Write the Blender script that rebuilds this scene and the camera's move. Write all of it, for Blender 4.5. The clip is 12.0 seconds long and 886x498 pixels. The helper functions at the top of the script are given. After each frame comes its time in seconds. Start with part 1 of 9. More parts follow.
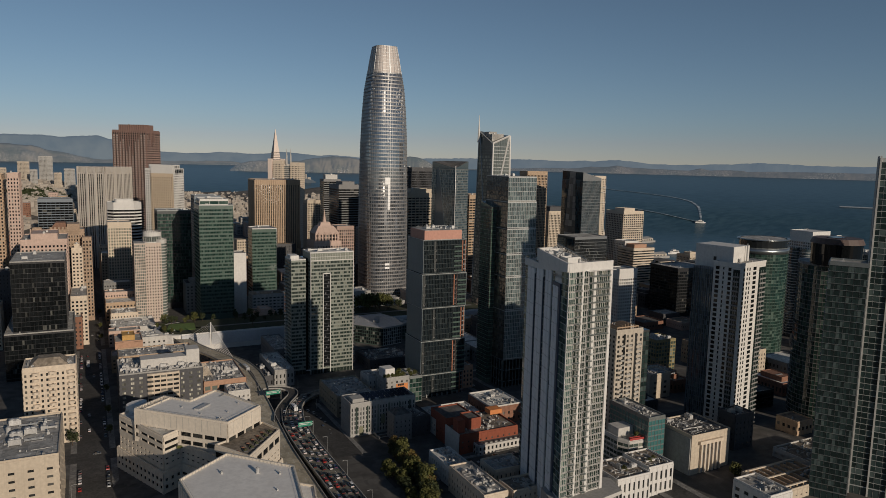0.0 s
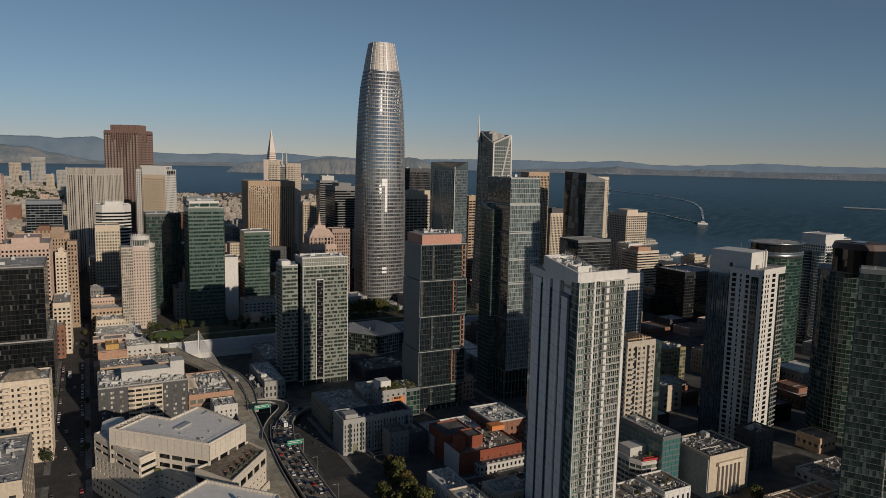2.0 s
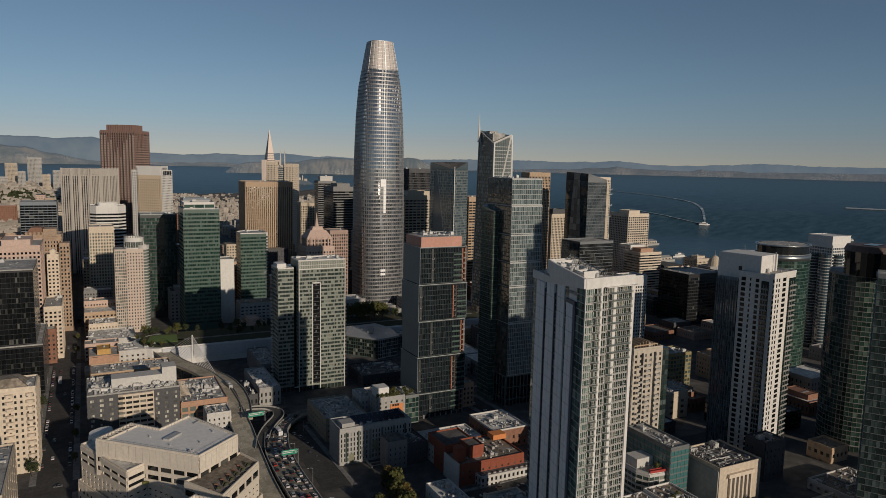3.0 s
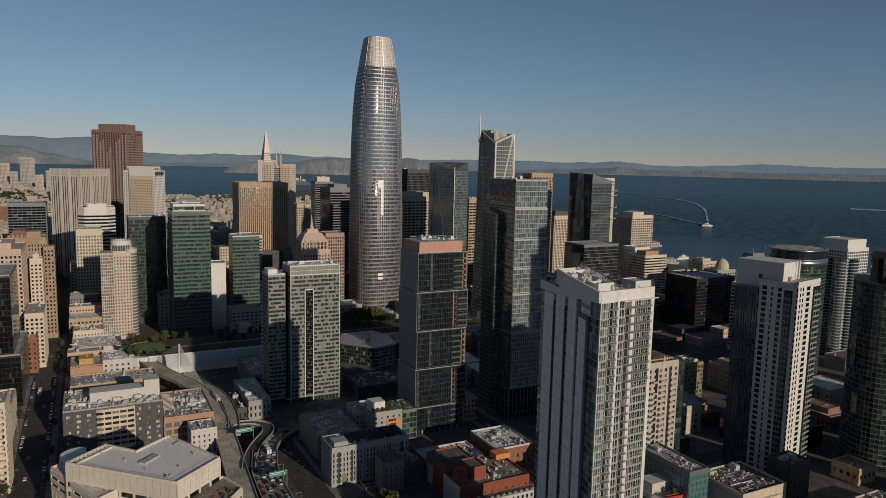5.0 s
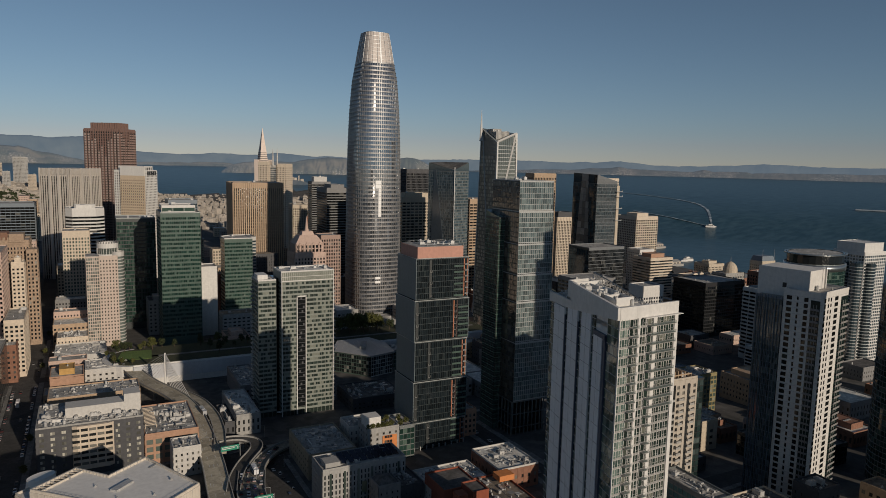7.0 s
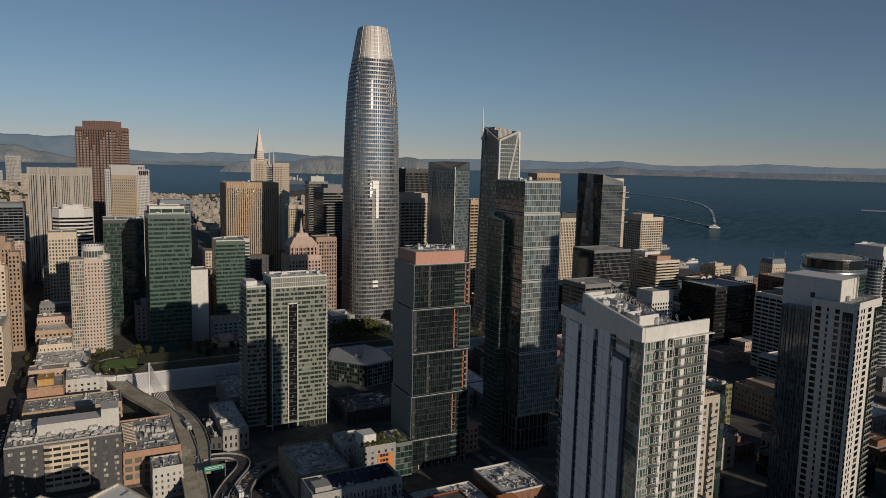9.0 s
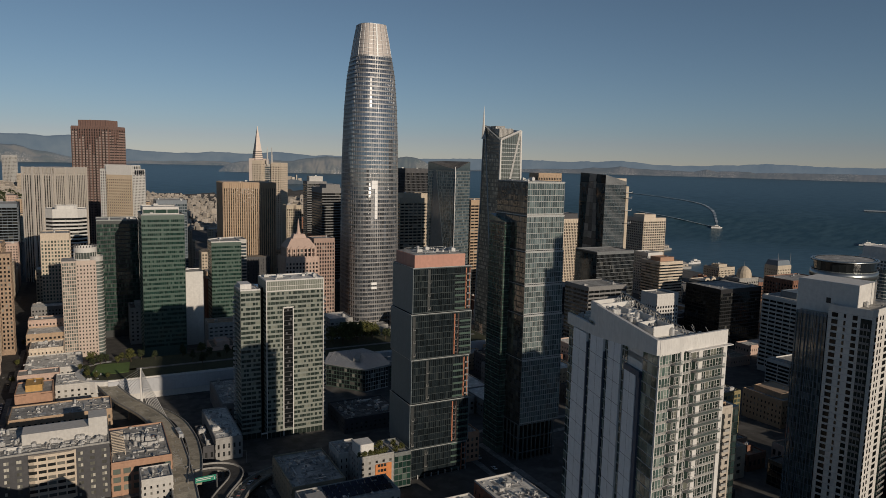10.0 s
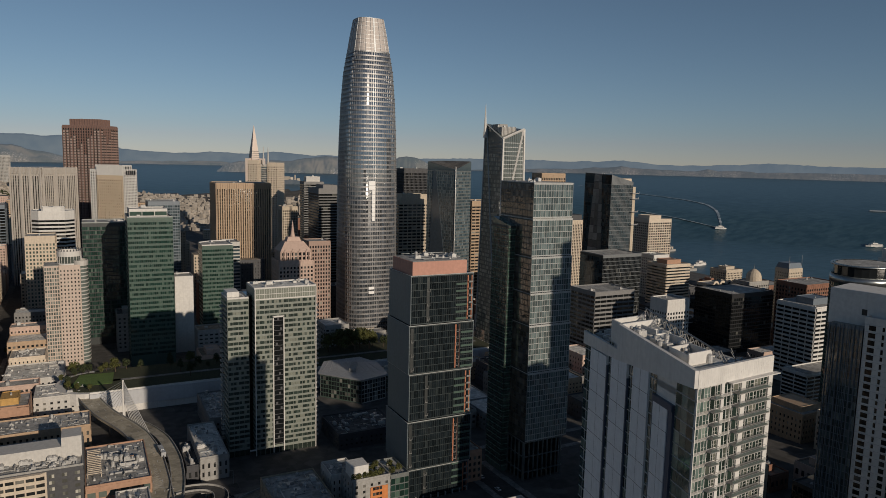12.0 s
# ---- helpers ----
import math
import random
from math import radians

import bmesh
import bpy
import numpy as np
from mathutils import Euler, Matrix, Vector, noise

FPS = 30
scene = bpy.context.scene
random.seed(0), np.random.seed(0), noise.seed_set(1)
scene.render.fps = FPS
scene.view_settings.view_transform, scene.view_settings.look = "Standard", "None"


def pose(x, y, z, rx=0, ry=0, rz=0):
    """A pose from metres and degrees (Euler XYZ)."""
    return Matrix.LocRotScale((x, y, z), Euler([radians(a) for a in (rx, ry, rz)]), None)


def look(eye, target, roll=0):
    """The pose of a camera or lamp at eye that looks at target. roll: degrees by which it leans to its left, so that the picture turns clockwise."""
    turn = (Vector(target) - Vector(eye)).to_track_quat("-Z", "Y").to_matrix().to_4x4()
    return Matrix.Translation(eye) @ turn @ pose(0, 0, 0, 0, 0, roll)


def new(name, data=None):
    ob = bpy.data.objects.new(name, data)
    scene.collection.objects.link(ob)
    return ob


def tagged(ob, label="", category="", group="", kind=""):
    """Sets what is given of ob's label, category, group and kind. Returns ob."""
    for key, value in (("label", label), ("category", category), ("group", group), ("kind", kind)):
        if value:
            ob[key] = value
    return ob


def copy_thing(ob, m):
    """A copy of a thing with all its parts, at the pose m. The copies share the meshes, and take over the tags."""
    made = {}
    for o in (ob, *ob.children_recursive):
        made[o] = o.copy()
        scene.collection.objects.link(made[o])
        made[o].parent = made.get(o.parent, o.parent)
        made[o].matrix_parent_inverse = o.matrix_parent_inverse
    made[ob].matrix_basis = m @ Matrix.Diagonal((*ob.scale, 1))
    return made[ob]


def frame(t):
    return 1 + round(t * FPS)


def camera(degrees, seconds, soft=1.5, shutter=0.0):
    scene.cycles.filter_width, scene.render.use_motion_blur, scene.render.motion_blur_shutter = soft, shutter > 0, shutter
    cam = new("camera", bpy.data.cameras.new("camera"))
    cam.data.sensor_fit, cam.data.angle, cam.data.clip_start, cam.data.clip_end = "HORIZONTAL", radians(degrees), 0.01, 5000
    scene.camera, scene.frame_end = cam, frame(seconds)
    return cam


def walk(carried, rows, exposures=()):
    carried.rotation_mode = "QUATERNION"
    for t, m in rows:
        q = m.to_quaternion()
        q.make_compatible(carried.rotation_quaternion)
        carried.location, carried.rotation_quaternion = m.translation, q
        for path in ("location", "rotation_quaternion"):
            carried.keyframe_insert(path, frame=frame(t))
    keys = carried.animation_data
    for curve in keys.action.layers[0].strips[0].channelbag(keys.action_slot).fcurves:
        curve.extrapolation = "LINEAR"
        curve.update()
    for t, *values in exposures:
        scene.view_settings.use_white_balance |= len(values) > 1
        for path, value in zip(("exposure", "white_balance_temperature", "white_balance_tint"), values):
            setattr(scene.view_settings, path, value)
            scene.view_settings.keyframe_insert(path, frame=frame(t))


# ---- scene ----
cam = camera(64.66, 12.0, soft=0.75)
PATH = [
    (0, (-336.06, -829.48, 182.80), (-110.40, -387.74, 120.02), 1.31),
    (1, (-329.54, -817.06, 182.57), (-103.59, -375.42, 120.13), 1.27),
    (2, (-323.17, -804.75, 182.45), (-96.95, -363.20, 120.30), 1.25),
    (3, (-316.87, -792.49, 182.40), (-90.44, -351.02, 120.49), 1.24),
    (4, (-310.62, -780.23, 182.40), (-84.00, -338.84, 120.63), 1.25),
    (5, (-304.36, -767.97, 182.41), (-77.61, -326.63, 120.70), 1.26),
    (6, (-298.08, -755.67, 182.43), (-71.24, -314.39, 120.67), 1.29),
    (7, (-291.77, -743.35, 182.42), (-64.87, -302.11, 120.55), 1.32),
    (8, (-285.42, -731.00, 182.40), (-58.51, -289.80, 120.36), 1.35),
    (9, (-279.07, -718.66, 182.35), (-52.17, -277.48, 120.12), 1.38),
    (10, (-272.74, -706.36, 182.28), (-45.87, -265.19, 119.87), 1.40),
    (11, (-266.48, -694.15, 182.20), (-39.64, -252.98, 119.68), 1.39),
    (12, (-260.35, -682.09, 182.13), (-33.52, -240.91, 119.62), 1.36),
]
walk(cam, [(t, look(eye, target, roll)) for t, eye, target, roll in PATH])

# ---- world and light ----
TO_SUN = Vector((0.20, -0.98, 0.0)).normalized()
SUN_UP = radians(15.5)
world = bpy.data.worlds.new("sky")
scene.world = world
world.use_nodes = True
wn = world.node_tree.nodes
sky = wn.new("ShaderNodeTexSky")
sky.sky_type = "NISHITA"
sky.sun_disc = False
sky.sun_elevation = SUN_UP
sky.sun_rotation = math.atan2(TO_SUN.x, TO_SUN.y)
sky.altitude = 100
sky.air_density = 0.7
sky.dust_density = 0.0
sky.ozone_density = 1.5
wn["Background"].inputs["Strength"].default_value = 0.050
hue = wn.new("ShaderNodeHueSaturation")
hue.inputs["Saturation"].default_value = 0.80
air = wn.new("ShaderNodeMix")
air.data_type, air.blend_type = "RGBA", "MULTIPLY"
air.inputs[0].default_value = 1.0
# clear blue overhead, warm grey haze where the sky itself turns warm
parts = wn.new("ShaderNodeSeparateColor")
warm = wn.new("ShaderNodeMath")
warm.operation = "DIVIDE"
haze = wn.new("ShaderNodeMapRange")
haze.inputs[1].default_value, haze.inputs[2].default_value = 0.38, 0.92
tint = wn.new("ShaderNodeMix")
tint.data_type = "RGBA"
tint.inputs[6].default_value = (0.76, 0.92, 1.0, 1)
tint.inputs[7].default_value = (0.785, 0.775, 0.89, 1)
for a, b in ((sky.outputs["Color"], parts.inputs[0]), (parts.outputs[0], warm.inputs[0]), (parts.outputs[2], warm.inputs[1]), (warm.outputs[0], haze.inputs[0]), (haze.outputs[0], tint.inputs[0]), (tint.outputs[2], air.inputs[7])):
    world.node_tree.links.new(a, b)
world.node_tree.links.new(sky.outputs["Color"], hue.inputs["Color"])
world.node_tree.links.new(hue.outputs["Color"], air.inputs[6])
world.node_tree.links.new(air.outputs[2], wn["Background"].inputs["Color"])
sun = new("sun", bpy.data.lights.new("sun", "SUN"))
sun.data.energy = 3.0
sun.data.angle = radians(0.5)
sun.data.color = (1.0, 0.86, 0.70)
sun_dir = Vector((TO_SUN.x * math.cos(SUN_UP), TO_SUN.y * math.cos(SUN_UP), math.sin(SUN_UP)))
sun.matrix_world = Matrix.Translation((0, 0, 900)) @ sun_dir.to_track_quat("Z", "Y").to_matrix().to_4x4()
scene.view_settings.exposure = 0.0
RND = random.Random(7)


# ---- materials ----
def nodes_of(name):
    m = bpy.data.materials.new(name)
    m.use_nodes = True
    t = m.node_tree
    return m, t, t.nodes, t.links, t.nodes["Principled BSDF"]


def mix_rgb(t, fac, a, b, mode="MIX"):
    n = t.nodes.new("ShaderNodeMix")
    n.data_type, n.blend_type = "RGBA", mode
    for k, v in ((0, fac), (6, a), (7, b)):
        if hasattr(v, "node"):
            t.links.new(v, n.inputs[k])
        else:
            n.inputs[k].default_value = v if k == 0 else (*v, 1)
    return n.outputs[2]


def noise_fac(t, scale, detail=4.0, lo=0.35, hi=0.65, stretch=None):
    co = t.nodes.new("ShaderNodeTexCoord").outputs["Object"]
    if stretch:
        mp = t.nodes.new("ShaderNodeMapping")
        mp.inputs["Scale"].default_value = stretch
        t.links.new(co, mp.inputs[0])
        co = mp.outputs[0]
    n = t.nodes.new("ShaderNodeTexNoise")
    n.inputs["Scale"].default_value, n.inputs["Detail"].default_value = scale, detail
    t.links.new(co, n.inputs["Vector"])
    r = t.nodes.new("ShaderNodeMapRange")
    r.inputs[1].default_value, r.inputs[2].default_value = lo, hi
    t.links.new(n.outputs["Fac"], r.inputs[0])
    return r.outputs[0], n.outputs["Fac"]


def random_fac(t):
    """A random number for each loose piece and each object."""
    a = t.nodes.new("ShaderNodeNewGeometry").outputs["Random Per Island"]
    b = t.nodes.new("ShaderNodeObjectInfo").outputs["Random"]
    s = t.nodes.new("ShaderNodeMath")
    s.operation = "ADD"
    t.links.new(a, s.inputs[0])
    t.links.new(b, s.inputs[1])
    f = t.nodes.new("ShaderNodeMath")
    f.operation = "FRACT"
    t.links.new(s.outputs[0], f.inputs[0])
    return f.outputs[0]


def surface(name, col, rough=0.8, var=0.18, grain=0.6, big=0.05, metal=0.0, streak=0.25, bump=0.15, spread=0.0, patch=0.0):
    """Matte or metal surface with fine grain, broad stains and vertical weather streaks."""
    m, t, n, l, b = nodes_of(name)
    dark = tuple(c * (1 - var) for c in col)
    light = tuple(min(1, c * (1 + var * 0.7)) for c in col)
    f1, raw = noise_fac(t, grain)
    f2, _ = noise_fac(t, big, 3)
    c = mix_rgb(t, f1, dark, light)
    stain = tuple(x * (1 - 1.3 * var) for x in col)
    q = t.nodes.new("ShaderNodeMath")
    q.operation = "MULTIPLY"
    l.new(f2, q.inputs[0])
    q.inputs[1].default_value = 0.5
    c = mix_rgb(t, q.outputs[0], c, stain)
    if streak:
        f3, _ = noise_fac(t, 1.0, 3, 0.5, 0.75, (0.9, 0.9, 0.03))
        q = t.nodes.new("ShaderNodeMath")
        q.operation = "MULTIPLY"
        l.new(f3, q.inputs[0])
        q.inputs[1].default_value = streak
        c = mix_rgb(t, q.outputs[0], c, tuple(x * 0.6 for x in col))
    if patch:
        co = n.new("ShaderNodeTexCoord").outputs["Object"]
        tone = None
        for sc in (patch, patch * 3.7):
            v = n.new("ShaderNodeTexVoronoi")
            v.distance, v.inputs["Scale"].default_value = "CHEBYCHEV", sc
            l.new(co, v.inputs["Vector"])
            sep = n.new("ShaderNodeSeparateColor")
            l.new(v.outputs["Color"], sep.inputs[0])
            mr = n.new("ShaderNodeMapRange")
            mr.inputs[3].default_value, mr.inputs[4].default_value = 0.72, 1.08
            l.new(sep.outputs[0], mr.inputs[0])
            if tone is None:
                tone = mr.outputs[0]
            else:
                mm = n.new("ShaderNodeMath")
                mm.operation = "MULTIPLY"
                l.new(tone, mm.inputs[0])
                l.new(mr.outputs[0], mm.inputs[1])
                tone = mm.outputs[0]
        grey = n.new("ShaderNodeCombineColor")
        for k in range(3):
            l.new(tone, grey.inputs[k])
        c = mix_rgb(t, 1.0, c, grey.outputs[0], "MULTIPLY")
    if spread:
        r = random_fac(t)
        q = t.nodes.new("ShaderNodeMath")
        q.operation = "MULTIPLY"
        l.new(r, q.inputs[0])
        q.inputs[1].default_value = spread
        c = mix_rgb(t, q.outputs[0], c, tuple(x * 0.45 for x in col))
    l.new(c, b.inputs["Base Color"])
    b.inputs["Roughness"].default_value, b.inputs["Metallic"].default_value = rough, metal
    if bump:
        bp = n.new("ShaderNodeBump")
        bp.inputs["Strength"].default_value, bp.inputs["Distance"].default_value = bump, 0.08
        l.new(raw, bp.inputs["Height"])
        l.new(bp.outputs[0], b.inputs["Normal"])
    return m


def glass(name, tint, blind=(0.30, 0.29, 0.26), share=0.25, rough=0.06, ior=1.5, metal=0.0, wave=0.02):
    """Window glass of an unlit room: dark, glossy, some panes with blinds drawn."""
    m, t, n, l, b = nodes_of(name)
    r = random_fac(t)
    ramp = n.new("ShaderNodeValToRGB")
    e = ramp.color_ramp.elements
    ramp.color_ramp.interpolation = "CONSTANT"
    e[0].position, e[0].color = 0.0, (*(c * 0.6 for c in tint), 1)
    e[1].position, e[1].color = 0.4, (*tint, 1)
    x = e.new(1 - share)
    x.color = (*(0.6 * a + 0.4 * c for a, c in zip(tint, blind)), 1)
    x = e.new(1 - share * 0.4)
    x.color = (*blind, 1)
    l.new(r, ramp.inputs[0])
    f, raw = noise_fac(t, 0.35, 3)
    c = mix_rgb(t, f, (0.82, 0.82, 0.82), (1.0, 1.0, 1.0))
    l.new(mix_rgb(t, 1.0, ramp.outputs[0], c, "MULTIPLY"), b.inputs["Base Color"])
    b.inputs["Roughness"].default_value = rough
    b.inputs["IOR"].default_value = ior
    b.inputs["Metallic"].default_value = metal
    bp = n.new("ShaderNodeBump")
    bp.inputs["Strength"].default_value, bp.inputs["Distance"].default_value = 0.4, wave
    l.new(raw, bp.inputs["Height"])
    l.new(bp.outputs[0], b.inputs["Normal"])
    return m


WHITE = surface("white_painted_concrete", (0.64, 0.62, 0.585), 0.7, 0.08)
OFFWHITE = surface("off_white_panel", (0.53, 0.51, 0.475), 0.7, 0.1)
CREAM = surface("cream_stucco", (0.62, 0.525, 0.415), 0.85, 0.12)
BEIGE = surface("beige_precast", (0.52, 0.44, 0.34), 0.8, 0.12)
TAN = surface("tan_stone", (0.43, 0.305, 0.20), 0.6, 0.12)
PINK = surface("pink_granite", (0.52, 0.38, 0.31), 0.7, 0.12)
BROWN = surface("brown_granite", (0.232, 0.146, 0.120), 0.45, 0.15)
BRICK = surface("brown_brick", (0.26, 0.13, 0.085), 0.9, 0.2)
ORANGE = surface("orange_panel", (0.60, 0.22, 0.07), 0.7, 0.1)
RUST = surface("rust_red_stucco", (0.25, 0.07, 0.038), 0.9, 0.12)
TERRA = surface("terracotta_stucco", (0.43, 0.26, 0.175), 0.9, 0.12)
KHAKI = surface("khaki_stucco", (0.30, 0.265, 0.195), 0.9, 0.12)
OLIVE = surface("olive_stucco", (0.20, 0.20, 0.13), 0.9, 0.12)
OCHRE = surface("ochre_stucco", (0.50, 0.30, 0.10), 0.85, 0.12)
YELLOW = surface("mustard_panel", (0.26, 0.215, 0.105), 0.8, 0.1)
GREY = surface("grey_concrete", (0.34, 0.33, 0.31), 0.85, 0.15)
MIDGREY = surface("mid_grey_panel", (0.22, 0.215, 0.21), 0.75, 0.12)
DARKGREY = surface("charcoal_panel", (0.075, 0.075, 0.08), 0.7, 0.15)
BLACK = surface("black_metal_panel", (0.02, 0.02, 0.022), 0.45, 0.2)
SLATE = surface("slate_blue_panel", (0.16, 0.19, 0.22), 0.5, 0.1)
ALU = surface("silver_aluminium", (0.46, 0.455, 0.45), 0.42, 0.08, metal=0.75, streak=0.1, bump=0.05)
MULL = surface("grey_mullion", (0.22, 0.235, 0.23), 0.45, 0.1, metal=0.5, streak=0)
GREENBAND = surface("green_grey_spandrel", (0.075, 0.115, 0.095), 0.3, 0.12, streak=0.1)
DKMULL = surface("dark_mullion", (0.05, 0.055, 0.055), 0.45, 0.1, metal=0.4, streak=0)
CROWN = surface("pale_metal_screen", (0.47, 0.42, 0.385), 0.55, 0.08, metal=0.15, streak=0.15)
ROOF = surface("grey_gravel_roof", (0.46, 0.445, 0.415), 0.95, 0.25, 0.5, 0.08, streak=0, patch=0.12)
ROOFLIGHT = surface("pale_roof_membrane", (0.76, 0.74, 0.69), 0.9, 0.15, 0.4, 0.07, streak=0, patch=0.12)
ROOFDARK = surface("tar_roof", (0.14, 0.132, 0.125), 0.95, 0.3, 0.5, 0.08, streak=0, patch=0.12)
ROOFBROWN = surface("brown_roof_felt", (0.27, 0.225, 0.175), 0.95, 0.3, 0.5, 0.08, streak=0, patch=0.12)
UNIT = surface("galvanised_unit", (0.60, 0.59, 0.57), 0.55, 0.2, 1.5, 0.3, metal=0.3, spread=0.6)
ASPHALT = surface("asphalt", (0.074, 0.071, 0.068), 0.9, 0.3, 0.8, 0.04, streak=0, patch=0.08)
DECK = surface("concrete_road_deck", (0.27, 0.25, 0.205), 0.9, 0.3, 0.7, 0.05, streak=0, patch=0.16)
RAMPDECK = surface("pale_concrete_ramp_deck", (0.50, 0.445, 0.34), 0.9, 0.18, 0.7, 0.05, streak=0, patch=0.06)
PAVE = surface("concrete_pavement", (0.26, 0.25, 0.235), 0.9, 0.2, 0.8, 0.1, streak=0, patch=0.2)
PAINT = surface("white_road_paint", (0.62, 0.62, 0.6), 0.8, 0.25, streak=0)
STEEL = surface("galvanised_steel", (0.42, 0.43, 0.43), 0.45, 0.12, metal=0.6)
SIGN = surface("green_sign_board", (0.02, 0.22, 0.14), 0.5, 0.05, streak=0)
RED = surface("red_trim", (0.38, 0.04, 0.035), 0.6, 0.1)
GRASS = surface("lawn", (0.12, 0.19, 0.045), 1.0, 0.35, 1.2, 0.1, streak=0, bump=0.5)
BARK = surface("bark", (0.11, 0.075, 0.05), 0.95, 0.3, 3)
LEAF = surface("leaves", (0.115, 0.120, 0.026), 0.75, 0.4, 2.0, 0.5, streak=0, bump=0, spread=0.85)
LEAFGOLD = surface("golden_leaves", (0.20, 0.135, 0.035), 0.75, 0.4, 2.0, 0.5, streak=0, bump=0, spread=0.85)
LEAFDARK = surface("dark_leaves", (0.045, 0.060, 0.018), 0.8, 0.4, 2.0, 0.5, streak=0, bump=0, spread=0.85)
TYRE = surface("tyre_rubber", (0.015, 0.015, 0.015), 0.9, 0.2, streak=0)
HOUSES = surface("pale_house_walls", (0.56, 0.50, 0.43), 0.9, 0.1, streak=0, spread=0.9)
PIERWALL = surface("pier_shed_wall", (0.48, 0.43, 0.36), 0.9, 0.15)

G_DARK = glass("dark_glass", (0.018, 0.021, 0.023), share=0.12)
G_GREY = glass("grey_glass", (0.028, 0.033, 0.035), share=0.2)
G_GREEN = glass("green_glass", (0.024, 0.056, 0.045), (0.095, 0.14, 0.115), 0.2, ior=1.6)
G_PALE = glass("pale_green_glass", (0.085, 0.115, 0.10), (0.24, 0.25, 0.21), 0.3)
G_BLUE = glass("blue_glass", (0.050, 0.075, 0.088), (0.12, 0.15, 0.165), 0.3, ior=1.9)
G_BLACK = glass("black_glass", (0.011, 0.013, 0.014), (0.10, 0.10, 0.09), 0.06, ior=1.5)
G_SILVER = glass("silver_glass", (0.080, 0.090, 0.104), (0.15, 0.155, 0.165), 0.22, rough=0.06, ior=2.9, wave=0.012)
G_LOW = glass("small_window_glass", (0.040, 0.042, 0.042), (0.20, 0.19, 0.165), 0.3)
G_BRIGHT = glass("pale_curtained_glass", (0.16, 0.16, 0.14), (0.54, 0.52, 0.45), 0.75)
G_SOLAR = glass("solar_panel_glass", (0.012, 0.016, 0.035), share=0.0, rough=0.15)


# ---- mesh tools ----
def ground_z(x, y):
    """Height of the land: a rise in the south-east, hills in the north-west."""
    z = 13.0 * math.exp(-((x - 60) ** 2 + (y + 600) ** 2) / (2 * 150.0 ** 2))
    z += 18.0 * math.exp(-((x + 1250) ** 2 / (2 * 420.0 ** 2) + (y - 1150) ** 2 / (2 * 600.0 ** 2)))
    z += 16.0 * math.exp(-((x + 700) ** 2 / (2 * 300.0 ** 2) + (y - 1800) ** 2 / (2 * 420.0 ** 2)))
    z += 45.0 * math.exp(-((x - 440) ** 2 + (y - 1500) ** 2) / (2 * 200.0 ** 2))
    z += 95.0 * math.exp(-((x + 462) ** 2 / (2 * 165.0 ** 2) + (y - 1185) ** 2 / (2 * 170.0 ** 2)))
    return z


class Solid:
    """Collects boxes, quads and prisms into one mesh."""

    def __init__(self):
        self.v, self.f = [], []

    def add(self, vs, fs):
        k = len(self.v)
        self.v.extend(vs)
        self.f.extend(tuple(i + k for i in f) for f in fs)
        return self

    def box(self, x0, y0, z0, x1, y1, z1, at=None):
        p = [(x, y, z) for z in (z0, z1) for y in (y0, y1) for x in (x0, x1)]
        if at:
            p = [at(*q) for q in p]
        return self.add(p, [(0, 2, 3, 1), (4, 5, 7, 6), (0, 1, 5, 4), (2, 6, 7, 3), (0, 4, 6, 2), (1, 3, 7, 5)])

    def prism(self, poly, z0, z1, top=None):
        """Upright prism on a polygon; top: its upper outline where it differs, z1 a number or one for each corner."""
        n = len(poly)
        hi = z1 if isinstance(z1, (list, tuple)) else [z1] * n
        lo = z0 if isinstance(z0, (list, tuple)) else [z0] * n
        up = top or poly
        vs = [(x, y, z) for (x, y), z in zip(poly, lo)] + [(x, y, z) for (x, y), z in zip(up, hi)]
        fs = [tuple(range(n - 1, -1, -1)), tuple(range(n, 2 * n))]
        fs += [(i, (i + 1) % n, n + (i + 1) % n, n + i) for i in range(n)]
        return self.add(vs, fs)

    def ring(self, outer, inner, z0, z1):
        n = len(outer)
        vs = [(x, y, z) for z in (z0, z1) for p in (outer, inner) for x, y in p]
        fs = []
        for i in range(n):
            j = (i + 1) % n
            fs += [(i, j, 2 * n + j, 2 * n + i), (n + j, n + i, 3 * n + i, 3 * n + j),
                   (2 * n + i, 2 * n + j, 3 * n + j, 3 * n + i), (j, i, n + i, n + j)]
        return self.add(vs, fs)

    def rod(self, a, b, r, n=6, r2=None):
        a, b = Vector(a), Vector(b)
        q = (b - a).to_track_quat("Z", "Y")
        vs = []
        for c, rr in ((a, r), (b, r if r2 is None else r2)):
            vs += [tuple(c + q @ Vector((rr * math.cos(6.28319 * i / n), rr * math.sin(6.28319 * i / n), 0))) for i in range(n)]
        fs = [tuple(range(n - 1, -1, -1)), tuple(range(n, 2 * n))]
        fs += [(i, (i + 1) % n, n + (i + 1) % n, n + i) for i in range(n)]
        return self.add(vs, fs)


def data_of(name, solid, mat, origin=(0, 0, 0), smooth=False):
    me = bpy.data.meshes.new(name)
    v = np.array(solid.v, float).reshape(-1, 3) - np.array(origin, float)
    me.from_pydata(v.tolist(), [], solid.f)
    me.materials.append(mat)
    if smooth:
        me.polygons.foreach_set("use_smooth", [True] * len(me.polygons))
    me.update()
    return me


